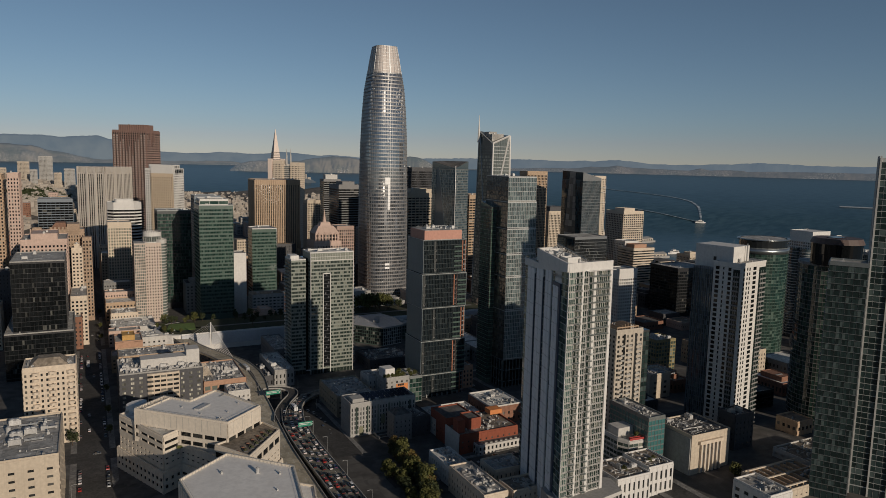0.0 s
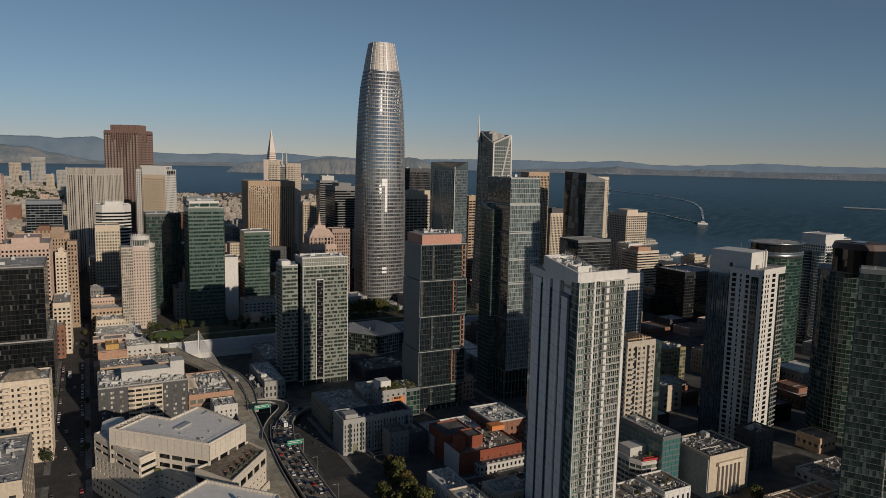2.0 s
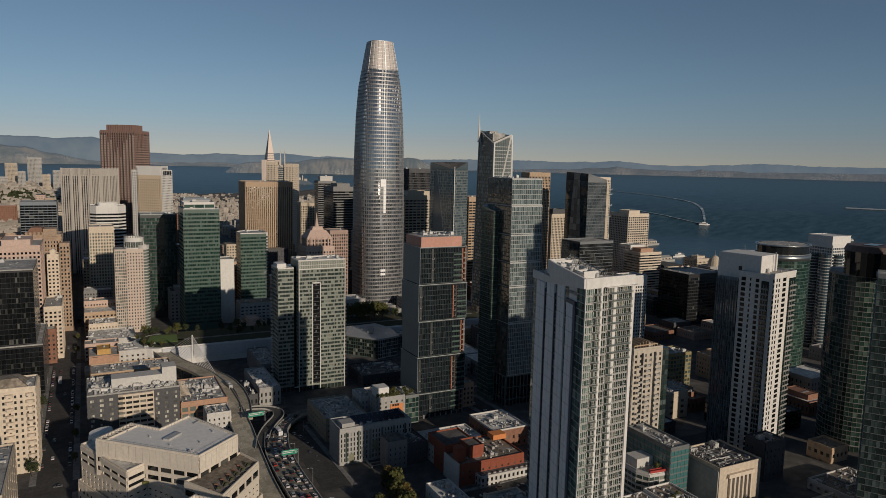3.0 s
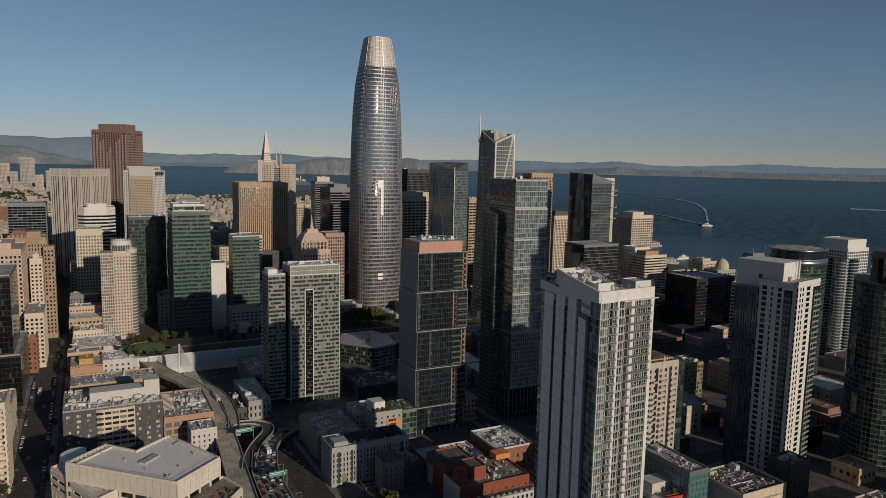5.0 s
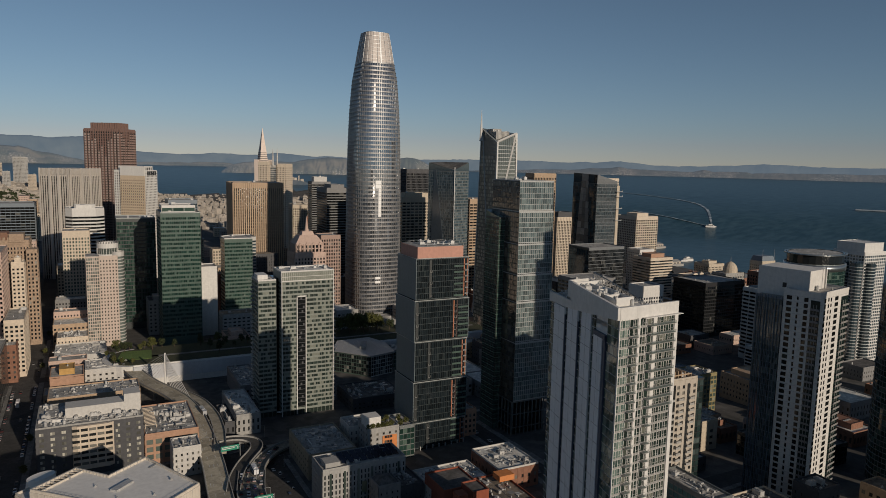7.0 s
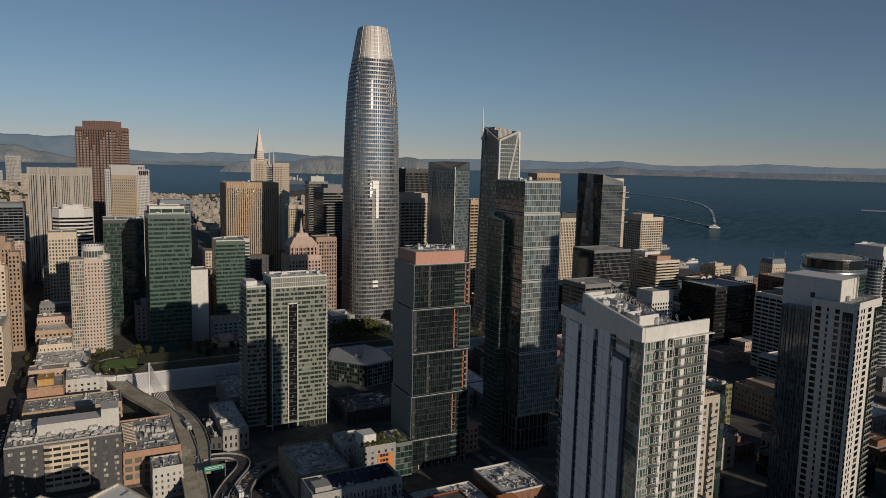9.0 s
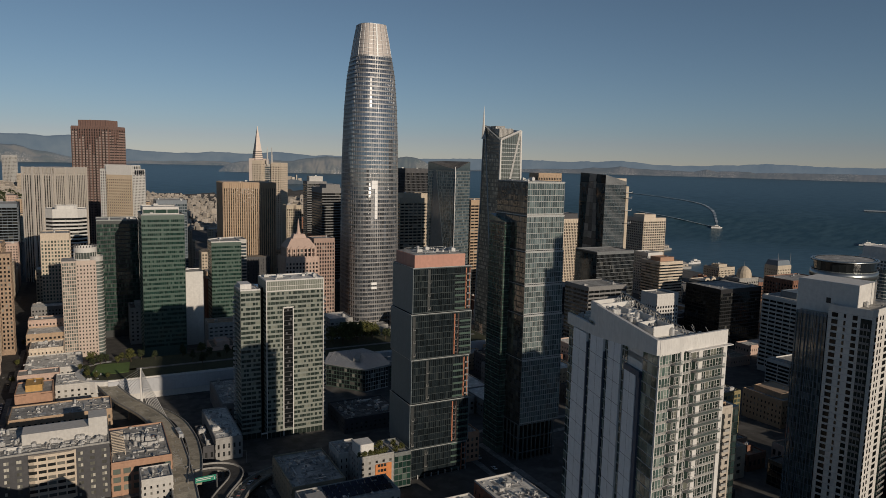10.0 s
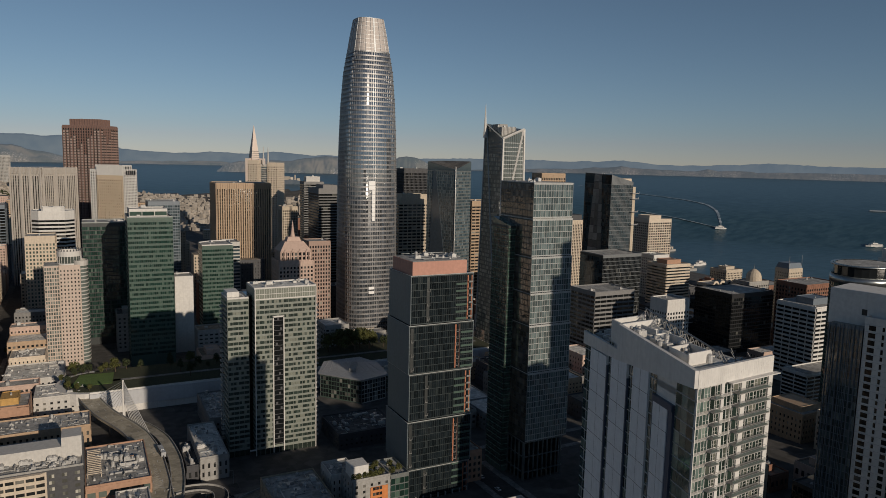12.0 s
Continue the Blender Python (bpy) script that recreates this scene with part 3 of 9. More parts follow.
# ---- downtown, far to near ----
G_LUM = glass("grey_green_glass", (0.125, 0.165, 0.165), (0.20, 0.25, 0.245), 0.3, ior=2.2, wave=0.10)
LEDGE = surface("pale_grey_ledge", (0.42, 0.43, 0.42), 0.5, 0.1)
G_BROWN = glass("bronze_glass", (0.062, 0.055, 0.044), (0.14, 0.125, 0.10), 0.25, ior=2.1, wave=0.25)
def tall(name, label, poly, z, st, **k):
    return building(name, label, "building", poly, z, st, **k)


# brown granite tower with sawtooth bays and a set-back crown
tall("office_tower", "dark reddish brown granite skyscraper with ribbed bay windows", rect(-288.3, 636.7, 67.8, 45.5, -36), 224.6,
     style(BROWN, G_BLACK, 4.4, 4.6, 1.7, 1.5, 1.1, 0.4, 3, 6), house=(8, 11, BROWN), parapet=1.5, units=4)
bb = [o for o in scene.objects if o.name.startswith("office_tower") and o.parent is None][-1]
BB = rect(-288.3, 636.7, 67.8, 45.5, -36)
BAYGLASS = glass("dark_bronze_bay_glass", (0.014, 0.011, 0.010), (0.05, 0.04, 0.035), 0.1, rough=0.3, ior=1.3)
for side, tops in ((0, (222, 222, 206, 214, 190, 199, 183, 206, 214, 222, 222)), (1, (222, 212, 198, 206, 222, 222, 222))):
    n, at, _ = along(BB[side], BB[(side + 1) % 4])
    step = n / len(tops)
    for k, z in enumerate(tops):
        bay, pan = Solid(), Solid()
        a0, a1 = k * step + 0.9, (k + 1) * step - 0.9
        am = (a0 + a1) / 2
        p = [at(a0, 0.9, 0)[:2], at(am, 2.9, 0)[:2], at(a1, 0.9, 0)[:2]]
        for f in range(int((z - 12) / 4.4)):
            zf = 12 + 4.4 * f
            bay.prism(p, zf, zf + 2.5)
            pan.prism([at(a0 + 0.15, 0.9, 0)[:2], at(am, 2.75, 0)[:2], at(a1 - 0.15, 0.9, 0)[:2]], zf + 2.5, zf + 4.4)
        tagged(part("bay_window", bay, BROWN, bb), kind="stuff")
        tagged(part("bay_glass", pan, BAYGLASS, bb), kind="stuff")
CW = grown(BB, -8)
for side in (0, 1):
    n, at, _ = along(CW[side], CW[(side + 1) % 4])
    rb_ = Solid()
    for k in range(int(n / 4.6) + 1):
        rb_.box(k * 4.6, 0, 224.7, min(n, k * 4.6 + 1.4), 0.9, 235.7, at)
    part("crown_ribs", rb_, BROWN, bb)
# ribbed grey tower
WARMGREY = surface("warm_grey_stone", (0.53, 0.485, 0.43), 0.75, 0.1)
RIBBED = rect(-347.8, 413.2, 47.5, 69, -36)
tall("office_tower", "pale grey skyscraper with close vertical stone ribs", RIBBED, 152,
     style(WARMGREY, G_BLACK, 3.9, 3.7, 1.75, 0.3, 0.6, 0.05, 2.5, 8), parapet=0.2, units=0)
rbt = [o for o in scene.objects if o.name.startswith("office_tower") and o.parent is None][-1]
part("attic", Solid().prism(RIBBED, 151.8, 160.6), WARMGREY, rbt)
dress(RIBBED, 152, 160.6, style(WARMGREY, G_DARK, 7.0, 1.95, 1.2, 0.5, 1.2, 0.2, 0.6, 0.6), {}, rbt)
for i in (0, 1):
    n, at, _ = along(RIBBED[i], RIBBED[i + 1])
    for a in (0, n * 0.36, n * 0.64, n):
        part("corner_pier", Solid().box(max(0, a - 1.6), 0, 0, min(n, a + 1.6), 1.5, 161, at), WARMGREY, rbt)
TANFRONT = surface("pale_tan_stone", (0.55, 0.44, 0.32), 0.8, 0.1)
# white tower with stepped shoulders and a tan front
WB = rect(-252.1, 378.5, 48.6, 30.5, -36)
wb = tall("office_tower", "white banded office tower with stepped shoulders and a tan front", WB, 159.5,
          style(WHITE, G_GREY, 3.9, 3.4, 1.7, 1.9, 0.4, 0.3, 2, 8), parapet=0.8, units=2)
WU = grown(WB, -4.5)
part("upper_block", Solid().prism(WU, 159, 166.2), WHITE, wb)
dress(WU, 159.4, 166.2, style(WHITE, G_GREY, 6.0, 5.0, 1.6, 1.0, 0.5, 0.3, 1.6, 0.6), {0: None}, wb)
n, at, _ = along(WB[0], WB[1])
TF = [at(11, 2.4, 0)[:2], at(n - 0.4, 2.4, 0)[:2], at(n - 0.4, -2, 0)[:2], at(11, -2, 0)[:2]]
part("tan_front", Solid().prism(TF, -1, 152.5), BEIGE, wb, "tan stone front bay")
dress(TF, -1, 152.5, style(TANFRONT, G_DARK, 3.9, 3.2, 1.75, 2.0, 0.35, 0.3, 5, 8), {2: None}, wb)
part("front_gable", Solid().prism(TF, 152.4, 165.4), WHITE, wb, "plain white wall above the tan front")
n, at, _ = along(WB[1], WB[2])
for k in range(5):
    part("sloped_window", Solid().prism([at(5 + 4.6 * k, 0.1, 0)[:2], at(5 + 4.6 * k, 0.9, 0)[:2], at(8 + 4.6 * k, 0.9, 0)[:2], at(8 + 4.6 * k, 0.1, 0)[:2]][::-1], 153, 159), G_DARK, wb)
# pyramid tower
QUARTZ = surface("crushed_quartz_cladding", (0.72, 0.60, 0.52), 0.75, 0.06)
py = thing("pyramid_tower", 54, 790, 0, "slender pale stone pyramid skyscraper with a pointed tip", "building")
PY_TURN = (-126, -36, 54, 144)


def py_ring(q, x=54, y=790):
    return [(x + q * math.cos(radians(a)), y + q * math.sin(radians(a))) for a in PY_TURN]


part("body", Solid().prism(py_ring(37), -1, 200, py_ring(8.5)), QUARTZ, py)
for k in range(44):
    z = 20 + k * 4
    q = 37 - 28.5 * z / 200
    part("window_band", Solid().ring(py_ring(q + 0.25), py_ring(q - 0.8), z, z + 1.0), G_GREY, py)
part("spire", Solid().prism(py_ring(8.2), 200, 245, py_ring(0.5)), QUARTZ, py)
for a in (9, 189):
    x, y = 54 + 15 * math.cos(radians(a)), 790 + 15 * math.sin(radians(a))
    part("wing", Solid().prism(rect(x - 4.5, y - 4.5, 9, 9, -36), 90, 178), QUARTZ, py)
# twin-topped tower with two masts
S_TWIN = style(CREAM, G_DARK, 3.9, 3.2, 1.7, 1.9, 0.3, 0.25, 5, 6)
tall("office_tower", "cream twin tower block with regular windows", rect(27, 556, 18, 32, -36), 171, S_TWIN, units=2)
tall("office_tower", "cream twin tower block with regular windows", rect(-4.8, 566, 18, 19.5, -36), 174.6, S_TWIN, units=2)
tall("office_tower", "slim blue glass link between the twin towers", rect(17, 566, 12, 10, -36), 168, style(OFFWHITE, G_BLUE, 3.9, 2.4, 0.2, 1.0, 0.2, 0.15, 3, 6), units=0)
for x in (21.3, 29.3):
    m = thing("mast", x, 555, 167, "thick pale tapering roof mast", "mast")
    part("pole", Solid().rod((x, 561, 167), (x, 561, 186), 1.5, 8, 1.3).rod((x, 561, 186), (x, 561, 199), 1.1, 8, 0.4), OFFWHITE, m)
tall("office_tower", "grey banded tower with a pale box-like top", rect(57, 432, 33, 24), 142.5, style(MIDGREY, G_BLACK, 3.9, 6, 0.0, 1.5, 0.3, 0.3, 3, 8), house=(5, 8.6, OFFWHITE), units=4)
# tan ribbed tower
tall("office_tower", "golden tan tower with close vertical stone ribs", rect(-116, 209, 66, 46), 148.4,
     style(TAN, G_BROWN, 3.9, 2.75, 1.45, 0.3, 0.9, 0.1, 7, 8), parapet=0.6, units=5)
tall("office_tower", "dark office tower with pale horizontal bands", rect(29, 261, 38.8, 50), 139.2,
     style(MIDGREY, G_BLACK, 3.9, 6, 0.0, 1.3, 0.3, 0.3, 6, 8), units=4, house=(9, 5, MIDGREY))
tall("office_tower", "dark bronze tower with close mullions", rect(138, 216, 36, 30), 169.5,
     style(DARKGREY, G_BLACK, 3.9, 2.0, 0.5, 0.9, 0.4, 0.15, 5, 8), units=5)
tall("office_block", "beige office block with ribbon windows", rect(80, 100, 48, 30), 133.9,
     style(BEIGE, G_DARK, 3.9, 6, 1.0, 1.9, 0.3, 0.35, 5, 8), units=6, house=(7, 6, BEIGE))
tall("office_block", "tan office block with ribbon windows", rect(165, 70, 40, 30), 133.0,
     style(TAN, G_DARK, 3.9, 6, 0.6, 1.9, 0.3, 0.35, 5, 8), units=4)
tall("office_tower", "tan slab tower with fine ribs", rect(222, 5, 34, 20), 169.5, style(TAN, G_DARK, 3.9, 2.4, 1.0, 1.2, 0.4, 0.25, 4, 8), units=2)
tall("office_block", "cream ribbed office block with a dark plant room", rect(290, 44, 34, 30), 108.9,
     style(CREAM, G_DARK, 3.9, 2.6, 1.1, 1.3, 0.6, 0.2, 4, 8), house=(5, 7, DARKGREY), units=2)
tall("office_tower", "pale cream slab tower with square windows", rect(386, 58, 22, 30), 163, style(CREAM, G_DARK, 3.8, 3.2, 1.4, 1.7, 0.35, 0.3, 3, 6), units=2)
tall("office_block", "cream gridded office block above the waterfront", rect(507, 124, 46, 47), 100,
     style(CREAM, G_DARK, 4.0, 4.4, 1.3, 1.5, 0.6, 0.5, 4, 6), house=(11, 5, CREAM), units=4)
tall("office_block", "white banded office block with set-back floors", rect(389, -36, 40, 34), 58, style(CREAM, G_GREY, 3.9, 8, 0.0, 1.9, 0.3, 0.6, 2, 4), house=(8, 5, TERRA), units=4)
tall("office_block", "white office block with an arched top floor", rect(430, 30, 28, 26), 60, style(WHITE, G_GREY, 3.8, 3.6, 1.7, 1.8, 0.35, 0.3, 3, 5), units=3)
tall("office_block", "long low brown brick office block", rect(520, -60, 70, 40), 26, style(BRICK, G_DARK, 3.9, 4, 1.6, 1.8, 0.35, 0.3, 3, 4), units=6)
tall("office_block", "tan stone hotel with a rounded top", rect(585, 40, 34, 30), 30, style(BEIGE, G_DARK, 3.6, 3.2, 1.4, 1.6, 0.35, 0.3, 3, 4), units=3, house=(8, 4, BEIGE))
sl = tall("office_block", "slate topped hotel block with two masts", rect(466, -150, 24, 18), 66, style(BEIGE, G_LOW, 3.6, 3.2, 1.8, 1.9, 0.35, 0.3, 3, 4), units=0)
part("slate_roof", Solid().prism(rect(466, -150, 24, 18), 66, 73, rect(468, -148, 20, 14)), SLATE, sl)
for x in (467, 489):
    part("mast", Solid().rod((x, -149, 66), (x, -149, 82), 0.3, 6, 0.15), STEEL, sl)
dm = tall("office_block", "grey stone block with a ribbed dome", rect(428, -128, 34, 22), 49, style(GREY, G_LOW, 3.6, 3.0, 1.4, 1.6, 0.35, 0.25, 3, 4), units=0)
for za, zb, ra, rb_ in ((49, 55, 9, 8.6), (55, 59, 8.6, 7), (59, 62, 7, 4), (62, 63.5, 4, 1.2)):
    part("dome", Solid().prism(oval(446, -119, ra, ra, 16), za, zb, oval(446, -119, rb_, rb_, 16)), BEIGE, dm)
part("finial", Solid().rod((446, -119, 63), (446, -119, 70), 0.3, 6, 0.1), STEEL, dm)
sh = tall("market_hall", "cream waterfront hall with arched windows", rect(404, -96, 44, 24), 42, style(CREAM, G_LOW, 12, 50, 0, 1, 0.3, 0.2, 2, 30), units=0)
for k in range(4):
    cx = 410 + 11 * k
    part("arched_gable", Solid().add([(cx + 5 * math.cos(math.pi * i / 10), -96.3, 42 + 5 * math.sin(math.pi * i / 10)) for i in range(11)] + [(cx + 5 * math.cos(math.pi * i / 10), -94.8, 42 + 5 * math.sin(math.pi * i / 10)) for i in range(11)],
                                      [tuple(range(10, -1, -1)), tuple(range(11, 22))] + [(i, i + 1, i + 12, i + 11) for i in range(10)]), CREAM, sh)
    part("arched_window", Solid().add([(cx + 3 * math.cos(math.pi * i / 10), -96.5, 41 + 3.6 * math.sin(math.pi * i / 10)) for i in range(11)], [tuple(range(10, -1, -1))]), G_LOW, sh)
# ribbon-window blocks and older ones beyond the street
OLDSTONE = surface("weathered_brown_stone", (0.40, 0.29, 0.205), 0.85, 0.25)
TILEROOF = surface("brown_roof_tiles", (0.24, 0.13, 0.085), 0.85, 0.25)
tall("office_tower", "white office tower with dark ribbon windows", [(-312, 192), (-305, 184), (-280, 184), (-271.2, 192), (-271.2, 216), (-312, 216)], 117.3,
     style(WHITE, G_BLACK, 4.1, 6, 0.0, 1.9, 0.3, 0.35, 8, 6), house=(9, 4, WHITE), units=2)
tall("office_tower", "cream stone tower with green-grey windows", rect(-314.5, 117.3, 26.6, 30), 97.4,
     style(CREAM, G_PALE, 3.7, 3.1, 1.3, 1.5, 0.35, 0.3, 6, 6), units=5)
tall("office_tower", "dark green glass tower with fine mullions", rect(-263.4, 47.5, 37, 36), 116.5, style(DKMULL, G_GREEN, 4.0, 3.0, 0.16, 0.9, 0.2, 0.15, 3, 8, 2), units=9, cap=MULL)
tall("office_tower", "green glass office tower with stepped roof screen", rect(-229, -42, 35.6, 40), 128.5, style(GREENBAND, G_GREEN, 4.0, 1.6, 0.07, 1.9, 0.1, 0.14, 3, 10), units=8, cap=MULL, single=150)
tall("roof_screen", "pale plant screen on the green glass tower", rect(-227, -34, 30, 26), 134.5, style(WHITE, G_GREEN, 6, 10, 0.4, 1, 0.2, 0.15, 1, 1), z0=128, units=4)
tall("office_tower", "green glass tower with an angled roof", [(-162.4, 9.5), (-133.6, 9.5), (-133.6, 44), (-150, 44), (-162.4, 34)], 96.5,
     style(GREENBAND, G_GREEN, 4.0, 1.6, 0.07, 1.9, 0.1, 0.14, 3, 8), units=4, cap=WHITE)
tall("office_block", "plain white slab block with few windows", rect(-189.5, -10, 16, 22), 70.5, style(WHITE, G_GREY, 3.6, 15.5, 6.5, 1.9, 0.12, 0.1, 6, 14), units=2, faces={0: None})
tall("office_tower", "pale banded office block with a gabled blue side", rect(-120, 130, 16, 30), 84, style(OFFWHITE, G_BLUE, 4, 8, 0.2, 1.6, 0.2, 0.25, 3, 8), units=2)
tall("office_tower", "cream tower with small dark windows", rect(-200, 60, 16, 20), 92, style(CREAM, G_DARK, 3.8, 3.2, 1.7, 1.8, 0.3, 0.25, 3, 6), units=2)
tall("office_block", "blue grey glass office block", rect(-185, 330, 40, 40), 118, style(SLATE, G_BLUE, 4, 3, 0.5, 1.2, 0.25, 0.2, 4, 8), units=4)
tall("office_tower", "tan stone tower with close windows", rect(-12, 300, 22, 24), 112, style(BEIGE, G_DARK, 3.8, 2.6, 1.2, 1.5, 0.3, 0.25, 4, 8), units=2)
tall("office_block", "dark glass block with blue-grey flank", rect(-404, 420, 48, 50), 108.6, style(SLATE, G_BLACK, 4, 6, 0.2, 1.0, 0.2, 0.2, 4, 6), units=3)
tall("office_tower", "brown brick tower with regular windows", rect(-436, 67, 18.5, 40), 156.2, style(TAN, G_DARK, 3.8, 3, 1.4, 1.6, 0.3, 0.3, 4, 6), units=2)
tall("office_tower", "pink granite tower with small square windows", rect(-411, 48, 10.8, 30), 158.2, style(PINK, G_DARK, 3.8, 2.7, 1.4, 1.8, 0.3, 0.3, 4, 6), units=2)
orn = tall("office_block", "ornate old brown stone block with a tiled hip roof", rect(-374, 22, 34, 30), 99, style(OLDSTONE, G_DARK, 3.8, 2.6, 1.5, 1.7, 0.4, 0.3, 5, 6), units=0)
part("hip_roof", Solid().prism(rect(-373, 23, 20, 26), 99, 107, rect(-367, 26, 9, 18)), TILEROOF, orn, "brown tiled hip roof")
part("upper_pavilion", Solid().prism(rect(-356, 20.5, 12, 20), 98, 106), OLDSTONE, orn)
part("cornice", Solid().ring(grown(rect(-374, 22, 34, 30), 0.9), grown(rect(-374, 22, 34, 30), -0.3), 95.6, 96.8).ring(grown(rect(-374, 22, 34, 30), 0.7), grown(rect(-374, 22, 34, 30), -0.3), 84, 84.8), OLDSTONE, orn)
for k in range(5):
    part("dormer", Solid().box(-372 + 3.6 * k, 22.2, 99, -370 + 3.6 * k, 25, 102.6), OLDSTONE, orn)
for x, w, z in ((-349.5, 7, 80), (-342, 9, 92)):
    part("side_wing", Solid().prism(rect(x, 12, w, 14), -1, z), OLDSTONE, orn)
    dress(rect(x, 12, w, 14), -1, z, style(OLDSTONE, G_DARK, 3.8, 2.6, 1.5, 1.7, 0.35, 0.3, 3, 6), {}, orn)
tall("clock_tower", "square pale stone clock turret", rect(-388, 10, 8.6, 8.6), 102, style(OLDSTONE, G_DARK, 6, 4, 2.4, 3.6, 0.3, 0.3, 10, 6), units=0)
tall("office_block", "pink brick office block with punched windows", rect(-393, -70, 38.5, 55), 99, style(PINK, G_DARK, 3.9, 3.2, 1.5, 1.9, 0.35, 0.3, 4, 6), units=6, house=(8, 5, PINK))
tall("office_block", "narrow cream tower with a stepped top", rect(-352, -20, 10, 14), 84, style(CREAM, G_DARK, 3.7, 3, 1.6, 1.9, 0.3, 0.3, 4, 5), house=(2.5, 4, CREAM), units=0)
tall("office_block", "low white and tan block with a brick gable", rect(-353, -95, 14, 50), 47, style(CREAM, G_DARK, 3.8, 3.2, 1.5, 1.8, 0.3, 0.3, 3, 5), units=4)

# pink-topped tower with a domed cap
DUSKPINK = surface("dusky_pink_granite", (0.37, 0.26, 0.21), 0.7, 0.12)
pk = tall("office_tower", "pink stone tower with gabled shoulders, hipped crown and spire", rect(-100, -35, 33, 28), 84, style(PINK, G_DARK, 3.8, 3.3, 1.5, 1.6, 0.55, 0.35, 4, 6), units=0)
part("setback", Solid().prism(rect(-97.5, -33, 28, 23), 83.5, 94), PINK, pk)
dress(rect(-97.5, -33, 28, 23), 84, 94, style(PINK, G_DARK, 4.2, 4.0, 1.3, 1.2, 0.7, 0.3, 1.0, 0.8), {}, pk)
part("hipped_roof", Solid().prism(rect(-98.3, -33.8, 29.6, 24.6), 94, 102.5, rect(-92.5, -28, 18, 13)), PINK, pk)
part("crown_block", Solid().prism(rect(-90.5, -27, 14, 11), 102, 106.5, rect(-89, -25.5, 11, 8)), PINK, pk)
part("spire", Solid().prism(oval(-83.5, -21.5, 2.6, 2.6, 8), 106.3, 109.5, oval(-83.5, -21.5, 1.7, 1.7, 8)).prism(oval(-83.5, -21.5, 1.7, 1.7, 8), 109.5, 122, oval(-83.5, -21.5, 0.15, 0.15, 8)), PINK, pk)
for x in (-95.5, -88.5, -81.5, -74.5):
    part("gable", Solid().prism([(x, -34.6), (x + 3.6, -34.6), (x + 3.6, -32), (x, -32)], 93, 95.6, [(x + 1.7, -34.6), (x + 1.9, -34.6), (x + 1.9, -32), (x + 1.7, -32)]).box(x, -34.6, 84, x + 0.6, -33.0, 93.1).box(x + 3.0, -34.6, 84, x + 3.6, -33.0, 93.1), PINK, pk)
    part("corner_pinnacle", Solid().prism(oval(x + 1.8, -29.5, 0.8, 0.8, 6), 97, 100.5, oval(x + 1.8, -29.5, 0.15, 0.15, 6)), PINK, pk)
tall("office_tower", "dusky pink tower with close windows", rect(-64, -10, 22, 24), 99, style(DUSKPINK, G_DARK, 3.8, 2.6, 1.2, 1.5, 0.35, 0.3, 3, 6), units=2)

# residential tower with a round crown
ROSE = surface("pale_rose_panel", (0.55, 0.45, 0.38), 0.75, 0.1)
oc = tall("apartment_tower", "pinkish stone apartment tower with a round crown and glassy wings", rect(-281.6, -18, 15.8, 26), 86.5,
          style(ROSE, G_LOW, 3.2, 2.6, 1.5, 1.7, 0.3, 0.22, 2.5, 4), units=0, parapet=0.8, single=140)
G_SAGE = glass("pale_sage_glass", (0.15, 0.175, 0.16), (0.34, 0.34, 0.30), 0.35)
WING = rect(-292.6, -17, 11, 20)
part("glass_wing", Solid().prism(WING, -1, 86.8), G_SAGE, oc, "pale glass wing")
dress(WING, -1, 86.8, style(ROSE, G_SAGE, 3.2, 1.8, 0.5, 0.9, 0.25, 0.2, 1, 4), {1: None}, oc)
part("wing_roof", Solid().prism(grown(WING, 0.3), 86.8, 87.3), ROOF, oc)
BAYR = oval(-265.4, -10, 5.6, 7.6, 20)
part("round_bay", Solid().prism(BAYR, -1, 86.5), G_SAGE, oc, "rounded glass corner bay")
for k in range(26):
    part("bay_band", Solid().ring(grown(BAYR, 0.25), grown(BAYR, -0.2), 3 + 3.2 * k, 3.9 + 3.2 * k), OFFWHITE, oc)
part("bay_cap", Solid().ring(grown(BAYR, 0.4), grown(BAYR, -0.4), 86, 90.5), OFFWHITE, oc)
CRX, CRY = -273.7, -6
part("crown", Solid().prism(oval(CRX, CRY, 9.0, 9.0, 24), 85, 94.5), G_SAGE, oc)
cr = Solid().ring(oval(CRX, CRY, 9.5, 9.5, 24), oval(CRX, CRY, 8.8, 8.8, 24), 93.8, 98.4).ring(oval(CRX, CRY, 9.4, 9.4, 24), oval(CRX, CRY, 8.9, 8.9, 24), 86.5, 88)
for k in range(24):
    x, y = oval(CRX, CRY, 9.3, 9.3, 24)[k]
    cr.box(x - 0.14, y - 0.14, 86.5, x + 0.14, y + 0.14, 98.0)
    part("crown_tooth", Solid().box(x - 0.45, y - 0.45, 98.3, x + 0.45, y + 0.45, 99.9), DARKGREY, oc)
part("crown_frame", cr, WHITE, oc)

